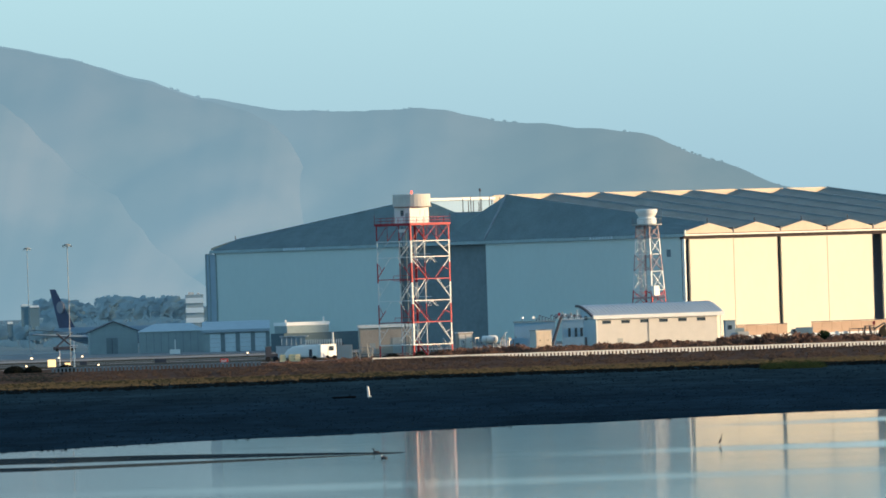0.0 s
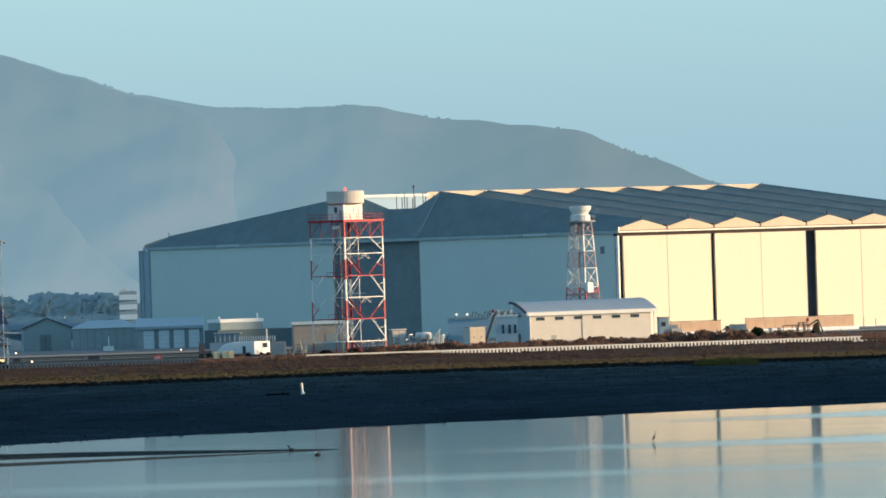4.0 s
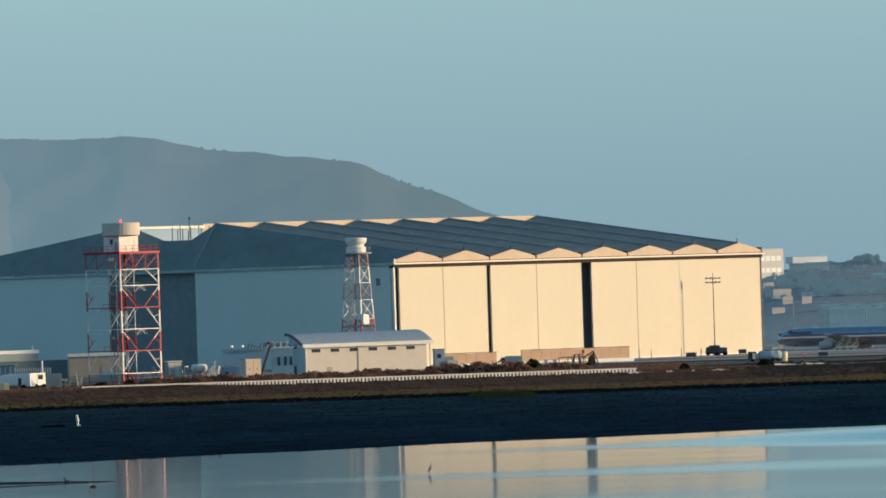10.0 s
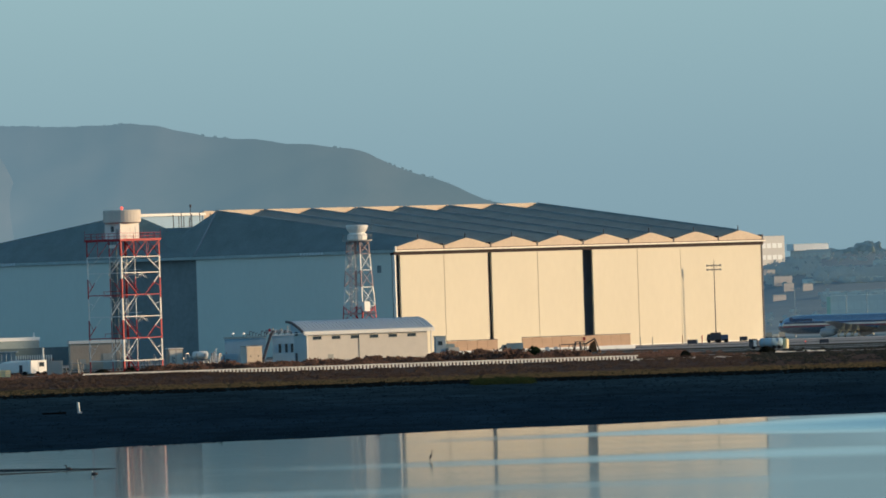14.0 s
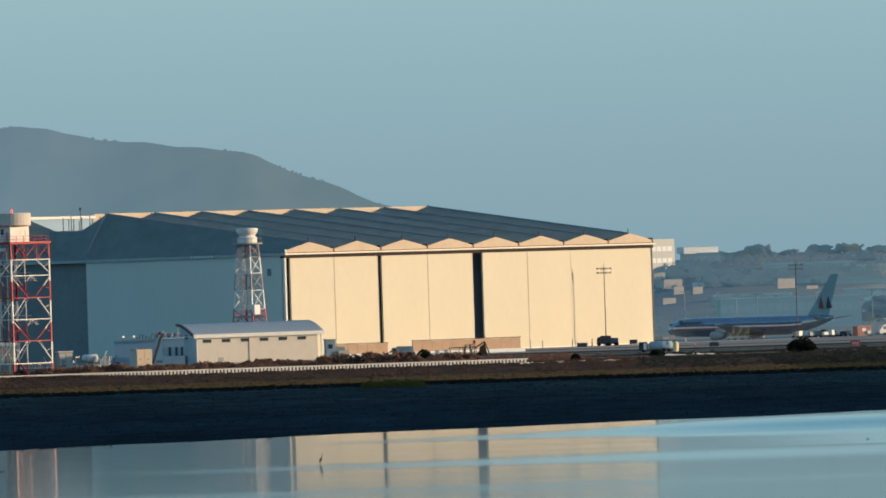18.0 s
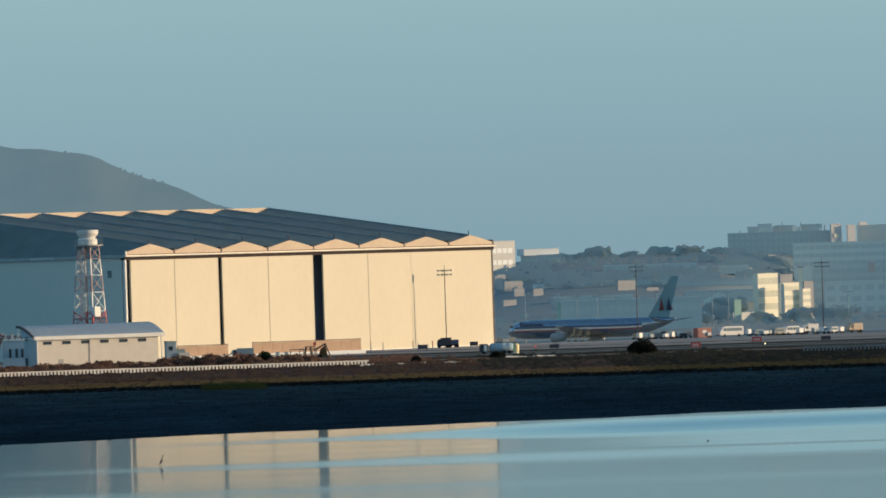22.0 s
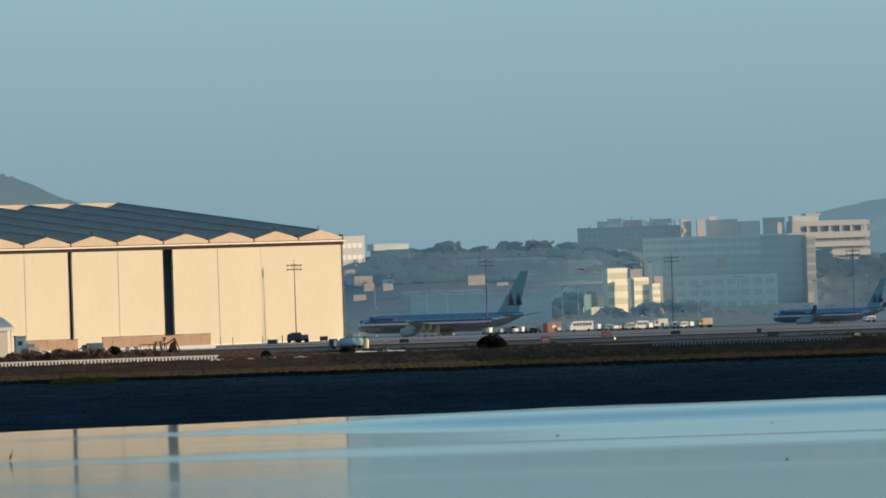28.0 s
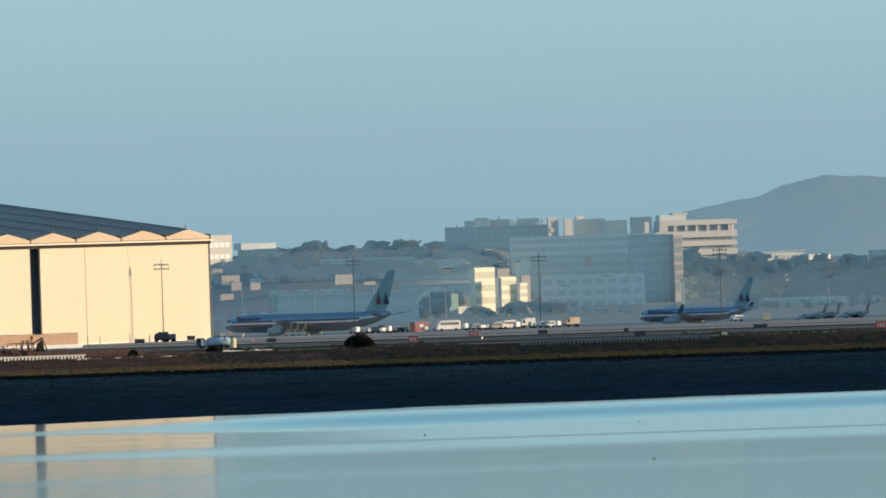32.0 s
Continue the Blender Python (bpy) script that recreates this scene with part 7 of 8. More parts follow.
# slim lamp posts along the far road
for b, d, z in ((41.5, 2760, 12.5), (55.5, 2760, 12), (61.5, 2760, 11.5), (63.2, 2760, 11), (80.4, 2800, 12.5), (47.0, 2780, 11), (49.2, 2780, 11), (76.0, 2780, 10), (104.0, 2700, 8), (98.8, 2700, 7)):
    t = thing("road_lamp", *spot(b, d), GZ, 0, "slim grey road lamp in the haze", "lamp", "road lamps")
    part("shaft", rods(((0, 0, 0), (0, 0, z), 0.13)), M["far_roof"], t)
    part("arm", rods(((-1.3, 0, z), (1.3, 0, z), 0.09)), M["far_roof"], t)
    for x in (-1.2, 1.2):
        part("lamp_head", boxes((x - 0.35, x + 0.35, -0.2, 0.2, z - 0.12, z + 0.16)), M["far_white"], t)
for b, d, z, w in ((71.0, 3030, 20.0, 1.0), (88.6, 2900, 12.5, 1.0)):
    t = thing("vent_stack", *spot(b, d), GZ, 0, "slim bright vent stack", "stack")
    part("shaft", boxes((-w / 2, w / 2, -w / 2, w / 2, 0, z - GZ)), M["far_yellow"], t)
    part("cap", boxes((-w, w, -w, w, z - GZ, z - GZ + 0.6)), M["far_white"], t)
t = thing("hanging_sign", *spot(78.6, 3290), 17, 0, "square pale sign panel on the laboratory wall", "sign")
part("panel", boxes((-1.2, 1.2, 0, 0.3, 0.6, 4.2)), M["far_white"], t)
part("bracket", boxes((-0.2, 0.2, 0.3, 9.0, 1.8, 2.4)), M["far_wall"], t)

# ---- trees and shore growth ----


def leafy(name, colors, rough=0.95, through=0.3):
    """Leaf clumps: each small piece takes its own shade."""
    m = bpy.data.materials.new(name)
    m.use_nodes = True
    n, l = m.node_tree.nodes, m.node_tree.links
    geo, ramp = n.new("ShaderNodeNewGeometry"), n.new("ShaderNodeValToRGB")
    ramp.color_ramp.elements[0].color = (*colors[0], 1)
    ramp.color_ramp.elements[1].color = (*colors[-1], 1)
    for i, c in enumerate(colors[1:-1]):
        e = ramp.color_ramp.elements.new((i + 1) / (len(colors) - 1))
        e.color = (*c, 1)
    l.new(geo.outputs["Random Per Island"], ramp.inputs[0])
    l.new(ramp.outputs[0], n["Principled BSDF"].inputs["Base Color"])
    n["Principled BSDF"].inputs["Roughness"].default_value = rough
    n["Principled BSDF"].inputs["Specular IOR Level"].default_value = 0.05
    tr, mix = n.new("ShaderNodeBsdfTranslucent"), n.new("ShaderNodeMixShader")
    l.new(ramp.outputs[0], tr.inputs[0])
    mix.inputs[0].default_value = through
    l.new(n["Principled BSDF"].outputs[0], mix.inputs[1])
    l.new(tr.outputs[0], mix.inputs[2])
    l.new(mix.outputs[0], n["Material Output"].inputs["Surface"])
    return m


M["brush_leaf"] = leafy("brush_leaf", [(0.120, 0.070, 0.052), (0.195, 0.106, 0.078), (0.075, 0.050, 0.040), (0.245, 0.135, 0.098), (0.095, 0.070, 0.052)], through=0.1)
M["bank_leaf"] = leafy("bank_leaf", [(0.053, 0.040, 0.033), (0.094, 0.064, 0.051), (0.070, 0.050, 0.041), (0.120, 0.082, 0.064)], through=0.1)
# east bank brush: its self-shading is put into the dark leaf colours
M["dark_brush_leaf"] = leafy("dark_brush_leaf", [(0.023, 0.031, 0.030), (0.040, 0.044, 0.040), (0.033, 0.037, 0.034), (0.062, 0.057, 0.047)], through=0.1)
M["grass_leaf"] = leafy("grass_leaf", [(0.118, 0.090, 0.050), (0.132, 0.099, 0.054), (0.148, 0.109, 0.060), (0.122, 0.095, 0.052)], through=0.1)
M["dull_grass_leaf"] = leafy("dull_grass_leaf", [(0.072, 0.066, 0.038), (0.082, 0.074, 0.042), (0.094, 0.082, 0.047)])
M["undercut_shade_leaf"] = leafy("undercut_shade_leaf", [(0.005, 0.008, 0.009), (0.008, 0.011, 0.011), (0.011, 0.014, 0.013)])
M["green_leaf"] = leafy("green_leaf", [(0.012, 0.024, 0.011), (0.020, 0.036, 0.015), (0.028, 0.043, 0.019)])
M["bush_leaf"] = leafy("bush_leaf", [(0.010, 0.013, 0.011), (0.018, 0.019, 0.014), (0.024, 0.024, 0.018)])
# far foliage: pale blue leaf and trunk colours carry the haze
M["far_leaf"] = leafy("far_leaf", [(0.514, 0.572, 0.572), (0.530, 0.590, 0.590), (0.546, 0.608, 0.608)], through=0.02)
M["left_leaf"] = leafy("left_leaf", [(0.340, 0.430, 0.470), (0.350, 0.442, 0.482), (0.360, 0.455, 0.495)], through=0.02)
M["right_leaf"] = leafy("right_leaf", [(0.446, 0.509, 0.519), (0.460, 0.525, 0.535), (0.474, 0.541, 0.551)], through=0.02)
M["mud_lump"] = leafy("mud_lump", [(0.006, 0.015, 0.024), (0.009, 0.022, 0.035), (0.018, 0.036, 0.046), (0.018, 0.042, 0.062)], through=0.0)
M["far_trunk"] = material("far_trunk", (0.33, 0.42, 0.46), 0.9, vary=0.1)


def scatter(name, centres, per, size, flat, leaf, mat, label, rng, lean=(0.25, -0.5, 0.8), loose=0.4):
    """Many small leaf pieces gathered round the centres (x, y, z, radius), most of them facing along lean."""
    c = np.array(centres)
    k = np.repeat(np.arange(len(c)), per)
    u = rng.normal(size=(len(k), 3))
    u /= np.linalg.norm(u, axis=1)[:, None]
    u *= rng.random(len(k))[:, None] ** 0.4
    u[:, 2] = np.abs(u[:, 2]) * flat
    p = c[k, :3] + u * c[k, 3:4]
    up = np.array(lean) + loose * rng.normal(size=(len(k), 3))
    up /= np.linalg.norm(up, axis=1)[:, None]
    a = np.cross(up, rng.normal(size=(len(k), 3)))
    a /= np.linalg.norm(a, axis=1)[:, None]
    b = np.cross(up, a)
    b /= np.linalg.norm(b, axis=1)[:, None]
    s = (leaf * (0.6 + 0.8 * rng.random(len(k))))[:, None] * size
    v = np.stack([p - a * s - b * s * 0.6, p + a * s - b * s * 0.6, p + a * s * 0.7 + b * s, p - a * s * 0.7 + b * s], 1).reshape(-1, 3)
    me = bpy.data.meshes.new(name)
    me.from_pydata(v.tolist(), [], np.arange(len(v)).reshape(-1, 4).tolist())
    me.materials.append(mat)
    return new(name, me)


rng = np.random.default_rng(5)


def fence_line(x):
    """Where the white balustrade runs, north of the bank."""
    return 1938 + max(-9.5, min(105, x + 57.8)) * math.tan(radians(20))


# reddish dry brush along the bank, thicker before the fence
pts = []
for i in range(8000):
    x = rng.uniform(-190, 240)
    y = 1880 + (fence_line(x) - 1883) * rng.random()
    dense = 0.55 + 0.45 * noise.noise(Vector((x * 0.06, y * 0.05, 3)))
    if rng.random() < dense:
        r = 0.5 + 0.9 * rng.random() ** 2
        if (x < -85 or 130 < x < 185) and y > 1898:
            r = 0.22 + 0.25 * rng.random()
        if -60 < x < 48 and y > 1896:      # kept low along the balustrade
            r = 0.28 + 0.3 * rng.random()
        pts.append((x, y, land(x, y) - 0.1, r))
tagged(scatter("dry_brush", [p for p in pts if -130 < p[0] < 70], 80, 1.0, 0.75, 0.10, M["bank_leaf"], "", rng), "dry reddish brown brush along the bank", "brush", kind="stuff")
tagged(scatter("dry_brush", [p for p in pts if not -130 < p[0] < 70], 80, 1.0, 0.75, 0.10, M["dark_brush_leaf"], "", rng), "dark brown brush along the bank", "brush", kind="stuff")
# taller grass that hides the foot of the balustrade's west end
pts = []
for i in range(700):
    x = rng.uniform(-69, -22)
    tall = 0.95 * (1 - smooth01(-52, -22, x)) + 0.25
    if rng.random() < 0.35 + tall:
        y = fence_line(x) - 1.2 - 3 * rng.random()
        pts.append((x, y, GZ - 0.2, tall * (0.75 + 0.35 * rng.random())))
tagged(scatter("dry_grass", pts, 60, 1.0, 0.85, 0.12, M["bank_leaf"], "", rng), "dry brown grass before the white balustrade", "grass", kind="stuff")
pts = []
for i in range(4400):
    x = rng.uniform(-190, 240) if i % 3 else rng.uniform(-90, 62)
    y = fence_line(x) + 4 + 120 * rng.random() ** 1.9
    if x > -92 and not 130 < x < 185 and noise.noise(Vector((x * 0.05, y * 0.03, 8))) > -0.05:
        near = 0.5 if x < -62 else 1.0 if x < 62 else 0.45
        pts.append((x, y, land(x, y) - 0.1, near * (0.6 + 1.5 * rng.random() ** 1.8)))
tagged(scatter("dry_brush", [p for p in pts if p[0] < 75], 70, 1.0, 0.9, 0.11, M["brush_leaf"], "", rng), "dry brown brush behind the white fence", "brush", kind="stuff")
tagged(scatter("dry_brush", [p for p in pts if p[0] >= 75], 70, 1.0, 0.8, 0.11, M["dark_brush_leaf"], "", rng), "dark brown brush behind the bank", "brush", kind="stuff")
# olive marsh grass on the foreshore
pts = []
for i in range(11000):
    x = rng.uniform(-190, 240)
    y = 1813 + 67 * rng.random() if x < -50 else 1853 + 27 * rng.random()
    lo = 1857 - 40 * (1 - smooth01(-110, -50, x)) + 4 * noise.noise(Vector((x * 0.07, 0, 1)))
    if y > lo:
        pts.append((x, y, land(x, y), 0.3 + 0.15 * rng.random()))
tagged(scatter("marsh_grass", [p for p in pts if p[0] < 100], 22, 1.0, 0.8, 0.05, M["grass_leaf"], "", rng), "low olive and straw marsh grass on the foreshore", "grass", kind="stuff")
tagged(scatter("marsh_grass", [p for p in pts if p[0] >= 100], 22, 1.0, 0.8, 0.05, M["dull_grass_leaf"], "", rng), "low dull olive marsh grass on the foreshore", "grass", kind="stuff")
# dark edge below the turf: its undercut's shadow, put in as near-black leaves
pts = []
for i in range(8000):
    x = rng.uniform(-190, 240)
    y = 1797 + 60 * rng.random() - 40 * (1 - smooth01(-110, -50, x)) + 4 * noise.noise(Vector((x * 0.07, 0, 1)))
    pts.append((x, y, land(x, y) - 0.05, 0.3 + 0.25 * rng.random()))
tagged(scatter("sedge", pts, 18, 1.0, 1.0, 0.075, M["undercut_shade_leaf"], "", rng, (-0.4, -0.5, 0.8), 0.2), "near-black growth painting the shadow under the turf's edge", "sedge", kind="stuff")
# greener patch at the mud's edge
pts = [(rng.uniform(12.5, 23.5), rng.uniform(1770, 1800), 0.4, 1.1 + 0.7 * rng.random()) for i in range(420)]
tagged(scatter("marsh_plants", pts, 24, 1.0, 0.9, 0.08, M["green_leaf"], "", rng), "dark green marsh plants at the mud's edge", "plants", kind="stuff")
# lumps and weed on the mud
pts = []
for i in range(14000):
    x = rng.uniform(-150, 210)
    e = shore_edge(max(-160, min(190, x)))
    y = e + (1850 - e) * rng.random()
    pts.append((x * y / 1850, y, land(x * y / 1850, y) - 0.08, 0.25 + 0.6 * rng.random() ** 2.5))
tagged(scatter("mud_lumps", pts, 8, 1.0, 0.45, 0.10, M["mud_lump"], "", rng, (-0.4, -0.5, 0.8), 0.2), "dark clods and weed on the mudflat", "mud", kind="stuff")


def bush(b, d, r, h, label, mat="bush_leaf", z=None):
    x, y = spot(b, d)
    z = land(x, y) if z is None else z
    if mat == "brush_leaf":      # ragged dry scrub, low and spread out
        c = [(rng.normal() * r * 0.75, rng.normal() * r * 0.5, 0, r * (0.4 + 0.6 * rng.random() ** 1.5)) for _ in range(16)]
    else:
        c = [(0, 0, 0, r * 0.95)] * 3 + [(rng.normal() * r * 0.32, rng.normal() * r * 0.32, h * (0.02 + 0.3 * rng.random()), r * (0.3 + 0.2 * rng.random())) for _ in range(8)]
    t = thing("bush", x, y, z, 0, label, "bush", "bushes on the bank")
    o = scatter("foliage", c, 420 if mat == "brush_leaf" else 700, 1.0, min(1.4, h / r), 0.19 if mat == "brush_leaf" else 0.16, M[mat], "", rng)
    o.parent = t
    part("stem", rods(((0, 0, -0.2), (0.1, 0, h * 0.6), 0.09), ((0, 0, 0), (r * 0.4, 0, h * 0.6), 0.06), ((0, 0, 0), (-r * 0.4, 0.1, h * 0.6), 0.06)), M["wood"], t)


bush(53.9, 1985, 3.4, 3.7, "large round dark bush on the bank")
bush(29.7, 1975, 1.15, 2.2, "small round dark shrub on the bank")
bush(13.5, 2032, 2.4, 3.6, "dark green shrub behind the fence", "green_leaf")
bush(12.4, 2046, 1.7, 2.0, "dark green shrub behind the fence", "green_leaf")
bush(38.3, 2020, 1.8, 1.6, "low dark shrub by the road")
bush(-73.0, 1960, 2.4, 1.6, "low dark shrub on the bank")
bush(-71.0, 1960, 2.0, 1.5, "low dark shrub on the bank")
bush(-67.5, 1958, 2.2, 1.6, "low dark shrub on the bank")
bush(-3.6, 2120, 1.2, 2.0, "small dry shrub before the shed", "brush_leaf")
bush(7.4, 2040, 2.8, 3.2, "rust brown shrub behind the fence", "brush_leaf")
bush(9.6, 2030, 3.2, 3.4, "rust brown shrub behind the fence", "brush_leaf")
bush(5.2, 2050, 2.6, 2.9, "rust brown shrub behind the fence", "brush_leaf")
bush(-23.8, 2040, 2.2, 1.9, "rust brown shrub beside the tower", "brush_leaf")
bush(-21.0, 2060, 2.0, 1.6, "rust brown shrub beside the plant building", "brush_leaf")
bush(-12.6, 2080, 1.8, 1.6, "rust brown shrub beside the shed", "brush_leaf")
bush(11.3, 2025, 2.4, 2.8, "rust brown shrub behind the fence", "brush_leaf")
bush(3.0, 2040, 2.4, 2.5, "rust brown shrub behind the fence", "brush_leaf")
bush(15.6, 2030, 2.6, 2.4, "rust brown shrub behind the fence", "brush_leaf")
bush(18.0, 2035, 2.4, 2.3, "rust brown shrub behind the fence", "brush_leaf")
bush(-8.5, 2040, 2.4, 2.2, "rust brown shrub before the shed", "brush_leaf")
bush(-0.8, 2030, 2.2, 2.2, "rust brown shrub before the shed", "brush_leaf")
for b, d, rr in ((-27.6, 1978, 2.0), (-25.0, 1985, 2.4), (-22.4, 1975, 2.0), (-19.6, 1982, 2.6), (-17.3, 1976, 2.0), (-15.2, 1984, 2.2), (-11.5, 1990, 2.0), (-6.0, 1996, 2.2), (0.8, 2004, 1.8)):
    bush(b, d, rr, rr * 1.05, "rust brown shrub behind the white fence", "brush_leaf")
bush(-29.6, 1990, 1.6, 1.7, "dark shrub at the tower's foot")
bush(-32.6, 1988, 2.0, 1.5, "dark shrub at the tower's foot")
bush(-26.6, 2005, 1.6, 1.8, "dark shrub at the tower's foot")


def tree_mesh(seed, slim, tone):
    """One crown and trunk to share among far trees: unit height 1."""
    r = np.random.default_rng(seed)
    c = []
    clumps, leaves, leaf = (18, 13, 0.060) if tone == "left_leaf" else (24, 15, 0.066)
    for i in range(clumps):
        z = 0.28 + 0.56 * r.random()
        w = (0.30 if not slim else 0.10) * (1.15 - abs(z - 0.55) * 1.4)
        c.append((r.normal() * w * 0.8, r.normal() * w * 0.4, z, w * (0.45 + 0.4 * r.random())))
    # leaves all face off the sun, which flattens the crown as haze would
    o = scatter("crown", c, leaves, 1.0, 1.0, leaf, M[tone], "", r, (-0.4, -0.9, 0.18), 0.03)
    bm = bmesh.new()
    rod(bm, (0, 0, 0), (0, 0, 0.5), 0.035, 6, 0.015)
    for k in range(5):
        w = k * 1.3
        rod(bm, (0, 0, 0.25 + 0.05 * k), (0.16 * math.cos(w), 0.16 * math.sin(w), 0.55 + 0.04 * k), 0.014, 4, 0.005)
    me = bpy.data.meshes.new("trunk")
    bm.to_mesh(me)
    bm.free()
    me.materials.append(M["far_trunk"])
    crown = o.data
    bpy.data.objects.remove(o)
    return crown, me


KINDS = {tone: [tree_mesh(s, False, tone) for s in (1, 2, 3)] + [tree_mesh(s, True, tone) for s in (4, 5)] for tone in ("far_leaf", "left_leaf", "right_leaf")}


def tree(x, y, h, k, z=None):
    z = land(x, y) if z is None else z
    e = thing("tree", x, y, z - 0.2, random.uniform(-20, 20), "hazy blue-green tree on the far slope", "tree", "far trees")
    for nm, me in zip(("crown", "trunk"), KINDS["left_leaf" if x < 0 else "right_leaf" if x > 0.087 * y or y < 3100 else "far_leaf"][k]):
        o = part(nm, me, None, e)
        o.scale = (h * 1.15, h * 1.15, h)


# skyline and roadside trees on the slope, by bearing
WOODS = []
for b0, b1, n, d, h, kinds in ((45.0, 48.2, 9, 3590, 2.4, (0, 1, 2)), (48.4, 50.5, 8, 3590, 4.6, (0, 1, 2)), (50.6, 53.5, 6, 3600, 2.2, (0, 2)), (54.9, 57.0, 7, 3600, 3.9, (0, 1)), (57, 58.2, 4, 3600, 2.2, (0, 2)), (58.2, 60.2, 7, 3600, 4.1, (1, 2)), (61.3, 64.2, 7, 3590, 3.0, (0, 1)),
                               (88.5, 97, 40, 3560, 7.0, (3, 4, 0)), (97, 111, 34, 3560, 6.0, (0, 1, 3)),
                               (61.6, 64.0, 9, 2960, 6.6, (0, 1, 2)), (58.2, 61.4, 8, 2930, 3.6, (0, 1)), (66.0, 68.2, 7, 2980, 3.4, (0, 1)), (69.3, 71.4, 7, 2980, 4.6, (0, 1, 2)), (72.5, 76, 8, 3000, 4.4, (0, 2)),
                               (-75.5, -53, 46, 3000, 6.2, (0, 1, 2)), (-70, -53, 22, 3500, 11.0, (0, 1))):
    for i in range(n):
        b = b0 + (b1 - b0) * (i + random.uniform(0.1, 0.9)) / n
        dd = d + random.uniform(-40, 40)
        tree(*spot(b, dd), h * random.uniform(0.65, 1.15), random.choice(kinds))
# woods too far and dense to count
for b0, b1, n, d, h in ((37.5, 44, 90, 3400, 3.2), (44, 62, 240, 3310, 3.4), (64, 67, 12, 3440, 3.0), (63, 76, 150, 3450, 4.2), (64, 77, 120, 3330, 4.0), (44, 60, 50, 3120, 2.6), (62, 92, 60, 2960, 2.6), (90, 111, 60, 3000, 2.4), (91, 111, 60, 3300, 3.2), (87, 112, 260, 3500, 5.5), (88, 112, 160, 3420, 4.5), (37, 62, 90, 3300, 2.6), (37, 62, 70, 3480, 2.4), (38, 60, 40, 2980, 2.6),
                        (-75.5, -53, 70, 3300, 7.0), (-75.5, -53, 60, 2800, 3.2), (-75.5, -53, 60, 3150, 5.0)):
    for i in range(n):
        b, dd = random.uniform(b0, b1), d + random.uniform(-60, 60)
        x, y = spot(b, dd)
        hh = h * random.uniform(0.5, 1.1)
        for j in range(3):
            WOODS.append((x + random.uniform(-0.5, 0.5) * hh, y, land(x, y) + hh * random.uniform(0.1, 0.6), hh * random.uniform(0.25, 0.5)))
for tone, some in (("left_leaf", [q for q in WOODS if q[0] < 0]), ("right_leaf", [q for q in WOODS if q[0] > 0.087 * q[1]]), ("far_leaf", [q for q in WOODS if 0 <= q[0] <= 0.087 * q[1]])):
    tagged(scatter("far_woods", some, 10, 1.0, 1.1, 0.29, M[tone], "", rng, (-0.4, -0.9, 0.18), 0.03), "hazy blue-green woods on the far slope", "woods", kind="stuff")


t = thing("summit_hut", -301.8, 4588, 128.6, 20, "tiny white hut on the mountain's crest", "hut")
part("wall_block", boxes((-0.7, 0.7, 0, 1.4, 0, 2.6)), M["bright_white"], t)
part("roof", boxes((-0.8, 0.8, -0.1, 1.5, 2.6, 2.8)), M["far_wall"], t)
# scrub standing up along the mountain's crest, in the ridge's emitted haze colour
pts = []
for i in range(150):
    x = rng.uniform(-330, 70)
    z = float(np.interp(x, [q[0] for q in LEFT_CREST], [q[1] for q in LEFT_CREST]))
    if noise.noise(Vector((x * 0.03, 0, 5))) > 0.0:
        pts.append((x, 4601, z - 0.7, 0.5 + 1.0 * rng.random() ** 2))
tagged(scatter("crest_scrub", pts, 60, 1.0, 1.0, 0.22, M["air_left"], "", rng), "hazy scrub along the mountain's crest", "scrub", kind="stuff")
# ---- white fence along the bank ----


def bank_fence(b0, b1, d, mat, label, base=0.55, turn=0, fall=0.0):
    x0, x1 = spot(b0, d)[0], spot(b1, d)[0]
    t = thing("bank_fence", x0, d, GZ + base, turn, label, "fence", "bank fences")
    w = (x1 - x0) / math.cos(radians(turn))
    t.matrix_basis = pose(x0, d, GZ + base, 0, fall, turn)
    n = int(w / 0.80)
    for k in range(0, n, 10):
        a, b = k * 0.80, min(n, k + 10) * 0.80
        part("top_rail", boxes((a, b - 0.02, -0.14, 0.14, 0.6, 0.84)), mat, t)
    bm = boxes((0, 0.40, -0.1, 0.1, -0.4, 0.6))
    first = part("baluster", bm, mat, t)
    for k in range(1, min(n, 299)):
        part("baluster", first.data, None, t).location.x = k * 0.80
    part("ground_beam", boxes((-0.2, w + 0.2, -0.2, 0.2, -0.65, -0.45)), M["concrete"], t)


M["fence_white"] = material("fence_white", (0.80, 0.76, 0.70), 0.6, vary=0.1, scale=6, random_piece=0.6)
# outer runs: their blue shade is put into a dark grey base colour
M["fence_grey"] = material("fence_grey", (0.17, 0.20, 0.22), 0.7, vary=0.15, scale=6, random_piece=0.6)
bank_fence(-34.7, 25.45, 1934.5, M["fence_white"], "low white concrete balustrade along the bank", 0.25, 20, 0.08)
bank_fence(-69.0, -46.3, 1950, M["fence_grey"], "low shaded grey balustrade along the bank", 0.2)
bank_fence(71.0, 91.5, 1950, M["fence_grey"], "low shaded grey balustrade along the bank", 0.2)
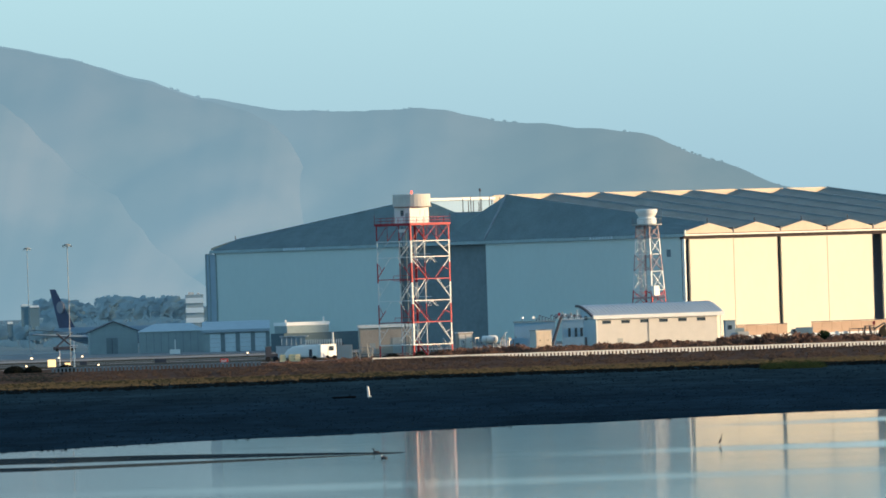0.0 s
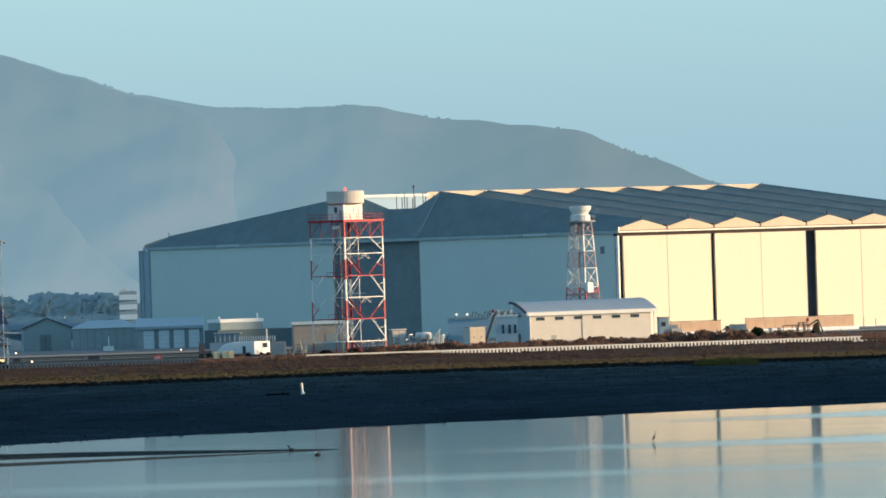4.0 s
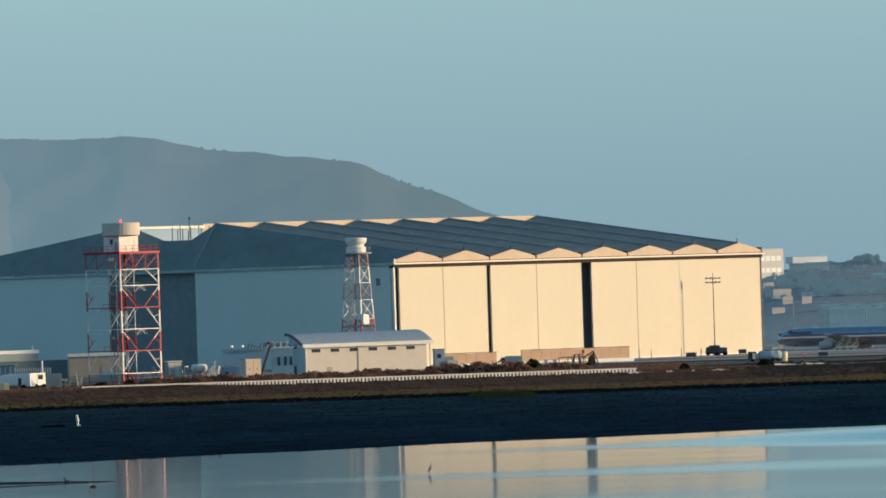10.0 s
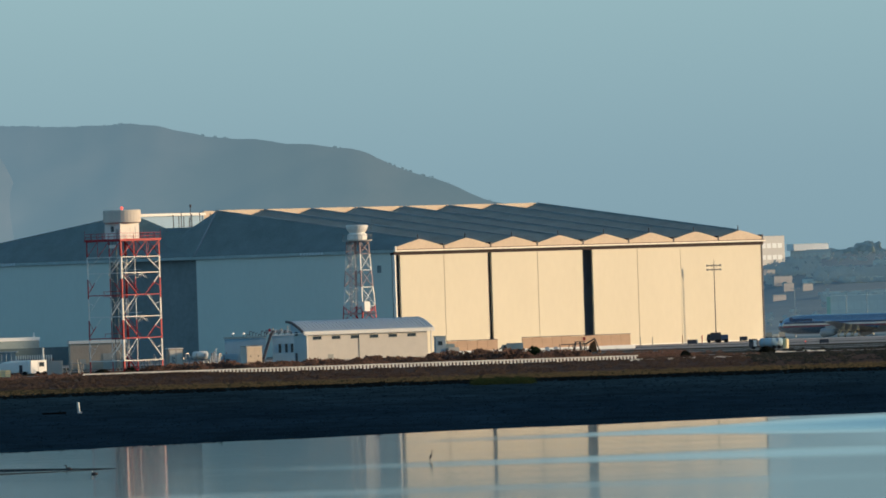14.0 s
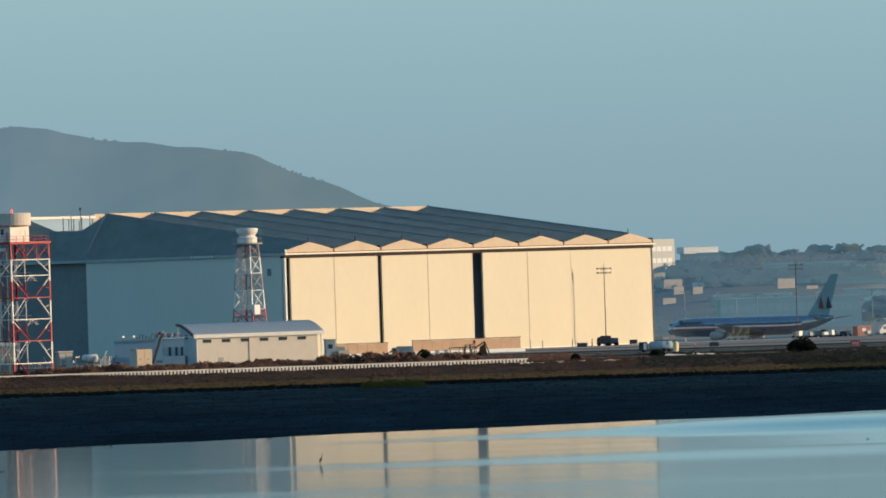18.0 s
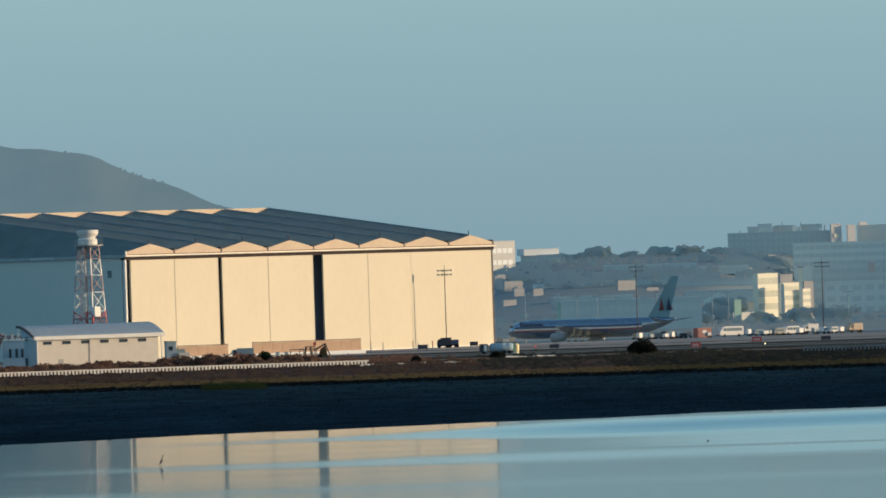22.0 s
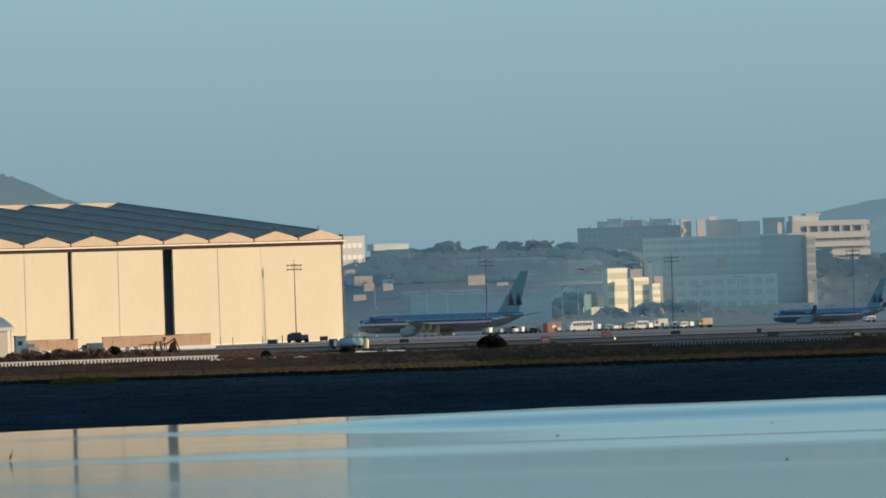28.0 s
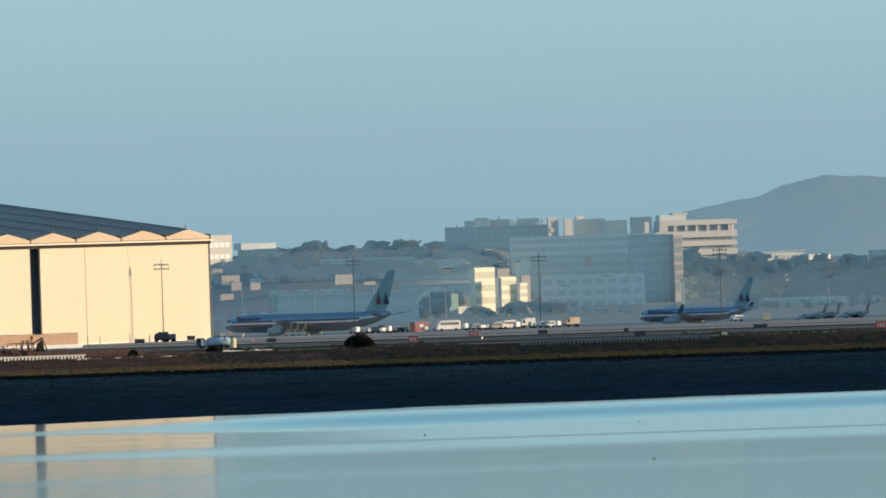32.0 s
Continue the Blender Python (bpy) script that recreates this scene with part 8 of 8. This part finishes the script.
for b0, b1, d in ((23.6, 37.0, 1942), (38.5, 45.5, 2030), (-36.2, -30.2, 1950)):
    x0, x1 = spot(b0, d)[0], spot(b1, d)[0]
    t = thing("low_kerb_wall", x0, d, land((x0 + x1) / 2, d), 15, "low broken white wall in the brush", "wall", "low walls")
    n = int((x1 - x0) / 1.6)
    for k in range(n):
        if (k * 7) % 5 != 3:
            part("block", boxes((k * 1.6, k * 1.6 + 1.55, -0.2, 0.2, -0.2, 0.32 + 0.10 * math.sin(k * 1.7))), M["fence_white"], t)
x0, x1 = spot(-40.5, 2300)[0], spot(-36.1, 2300)[0]
t = thing("picket_fence", x0, 2200, GZ, 0, "row of short white pickets on a dark rail", "fence")
for k in range(18):
    part("picket", boxes((k * 0.55, k * 0.55 + 0.26, -0.06, 0.06, 2.2, 3.6)), M["white_paint"], t)
part("rail", boxes((-0.1, 10, 0.07, 0.16, 0, 2.8)), M["dark_trim"], t)
# pale stripe painted along the apron's edge, and a second one further out
for nm, x0, x1, y, w in (("apron_line", 84, 135, 2415, 5.0), ("apron_line", 20, 86, 2352, 3.0)):
    bm = boxes((x0, x1, y, y + w, GZ + 0.035, GZ + 0.06))
    tagged(part(nm, bm, M["white_paint"]), "broad pale line painted on the apron", "marking", kind="structure")
for nm, y, w, m in (("taxi_strip", 2125, 9, "apron_grey"), ("taxi_strip", 2172, 5, "apron_grey"), ("taxi_strip", 2300, 12, "asphalt"), ("taxi_strip", 2030, 8, "apron_grey")):
    bm = boxes((-480, 640, y, y + w, GZ + 0.034, GZ + 0.055))
    tagged(part(nm, bm, M[m]), "strip of paving across the airfield", "pavement", kind="structure")

# ---- birds and a white post on the mud ----
t = thing("mud_post", *spot(-35.25, 1560), 0.25, 0, "short white leaning marker post on the mud", "post")
part("post", rods(((0, 0, 0), (-0.15, 0, 1.9), 0.22), n=8), M["white_paint"], t)
part("foot", boxes((-0.25, 0.42, -0.3, 0.3, -0.1, 0.3)), M["white_paint"], t)
M["bog_wood"] = material("bog_wood", (0.006, 0.007, 0.008), 0.9, vary=0.2, spec=0.0)
t = thing("driftwood", *spot(-37.8, 1555), 0.3, 0, "dark driftwood log on the mud", "log")
part("log", rods(((-2.2, 0, 0.15), (1.8, 0.3, 0.2), 0.16), ((0.4, 0, 0.2), (1.0, -0.2, 0.6), 0.07)), M["bog_wood"], t)


def heron():
    t = thing("heron", *spot(2.12, 1054), -0.12, 0, "dark slender heron standing in the shallows", "bird")
    t.scale = (0.8, 0.8, 0.8)
    bm = bmesh.new()
    lathe(bm, [(0.02, -0.36), (0.12, -0.22), (0.17, 0.0), (0.13, 0.2), (0.06, 0.34)], 12)
    bmesh.ops.rotate(bm, verts=bm.verts[:], matrix=Matrix.Rotation(radians(28), 3, "Y"))
    part("body", bm, M["feather"], t, smooth=True).matrix_basis = pose(0, 0, 0.85)
    part("neck", rods(((0.12, 0, 1.12), (0.2, 0, 1.3), 0.055), ((0.2, 0, 1.3), (0.14, 0, 1.5), 0.045), ((0.14, 0, 1.5), (0.2, 0, 1.68), 0.045)), M["feather"], t)
    bm = bmesh.new()
    rod(bm, (0.16, 0, 1.68), (0.32, 0, 1.72), 0.06, 8, 0.03)
    head = part("head", bm, M["feather"], t)
    part("bill", rods(((0.32, 0, 1.72), (0.5, 0, 1.72), 0.018)), M["dark_trim"], head)
    part("tail", rods(((-0.15, 0, 0.6), (-0.3, 0, 0.42), 0.06)), M["feather"], t)
    for y in (-0.06, 0.06):
        part("leg", rods(((0, y, 0.0), (-0.03, y, 0.7), 0.022)), M["feather"], t)


def duck(label, b, d, size, pale):
    t = thing("duck", *spot(b, d), -0.03, 180, label, "bird", "ducks on the water")
    bm = bmesh.new()
    lathe(bm, [(0.03, -0.3), (0.12, -0.16), (0.16, 0.02), (0.12, 0.2), (0.03, 0.3)], 12)
    bmesh.ops.rotate(bm, verts=bm.verts[:], matrix=Matrix.Rotation(math.pi / 2, 3, "Y"))
    for v in bm.verts:
        v.co = v.co * size
    part("body", bm, M["feather"], t, smooth=True).location.z = 0.08 * size
    part("neck", rods(((0.2 * size, 0, 0.12 * size), (0.27 * size, 0, 0.38 * size), 0.06 * size)), M["feather_white" if pale else "feather"], t)
    bm = bmesh.new()
    rod(bm, (0.22 * size, 0, 0.4 * size), (0.38 * size, 0, 0.42 * size), 0.08 * size, 8, 0.05 * size)
    head = part("head", bm, M["feather"], t)
    part("bill", rods(((0.38 * size, 0, 0.41 * size), (0.5 * size, 0, 0.39 * size), 0.03 * size)), M["dark_trim"], head)
    return t


heron()
SWIMMER = duck("dark duck swimming slowly across calm water", -34.62, 1076, 1.25, False)
duck("dark duck with pale neck resting on the water", -33.82, 1042, 1.25, True)
for b, d, s in ((60.6, 1100, 0.5), (83.5, 1140, 0.4), (85.0, 930, 0.45)):
    duck("small dark duck resting on calm water", b, d, s, False)
# long low ripples drawn across the water: gentle backs, short steps
wake = wm.copy()
wake.name = "ripple_water"
wn2, wl2 = wake.node_tree.nodes, wake.node_tree.links
for link in [k for k in wl2 if k.to_socket.name in ("Normal", "Roughness")]:
    wl2.remove(link)
wn2["Principled BSDF"].inputs["Roughness"].default_value = 0.03
bm = bmesh.new()
for y0, y1, steps in ((1031, 1052, 5), (1076, 1113, 9)):
    for k in range(steps):                       # each wavelet: a short front and a long back leaning away
        rows = []
        for i in range(31):
            x = -230 + 196 * i / 30
            g = min(1, max(0, (x + 85) / 52)) ** 1.8
            wob = (1.2 * math.sin(x * 0.21 + y0) + 0.8 * math.sin(x * 0.53)) * (1 - g)
            lo, hi = y0 + (1070 - y0) * g + wob, y1 + (1073 - y1) * g + 1.2 * wob
            a, b = lo + (hi - lo) * k / steps, lo + (hi - lo) * (k + 1) / steps
            z = 0.004 + 0.0090 * (b - a)
            rows.append([bm.verts.new(p) for p in ((x, a, -0.01), (x, a + 0.01, z), (x, b, 0.004), (x, b, -0.01))])
        for u, v in zip(rows, rows[1:]):
            for q in range(3):
                bm.faces.new((u[q], v[q], v[q + 1], u[q + 1]))
ripples = part("ripples", bm, wake)
tagged(ripples, "long dark ripples left on the calm water", "water", kind="stuff")


# sunlit carts and small gear along the service road
for k, (b, w) in enumerate(((53.6, 1.6), (54.8, 1.2), (56.3, 1.8), (57.1, 1.3), (60.9, 1.5), (65.2, 1.4), (66.9, 1.9), (67.5, 1.3), (68.7, 1.6), (70.7, 1.7), (72.3, 1.6), (75.1, 1.4))):
    gear_cart(b, 2434 + 3 * (k % 3), "small pale apron cart in the sun", ("white_paint", "pale_grey", "bright_white")[k % 3], w, 38)


def motions():
    """The duck swims a little way to the left, then rests."""
    rows = []
    for t, b in ((0, -34.62), (1, -35.12), (2, -35.72), (3, -36.28), (4, -36.55), (5, -36.62), (9, -36.57), (14, -36.52), (20, -36.5), (32, -36.5)):
        x, y = spot(b, 1076)
        rows.append((t, pose(x, y, -0.03, 0, 0, 180)))
    walk(SWIMMER, rows)


motions()
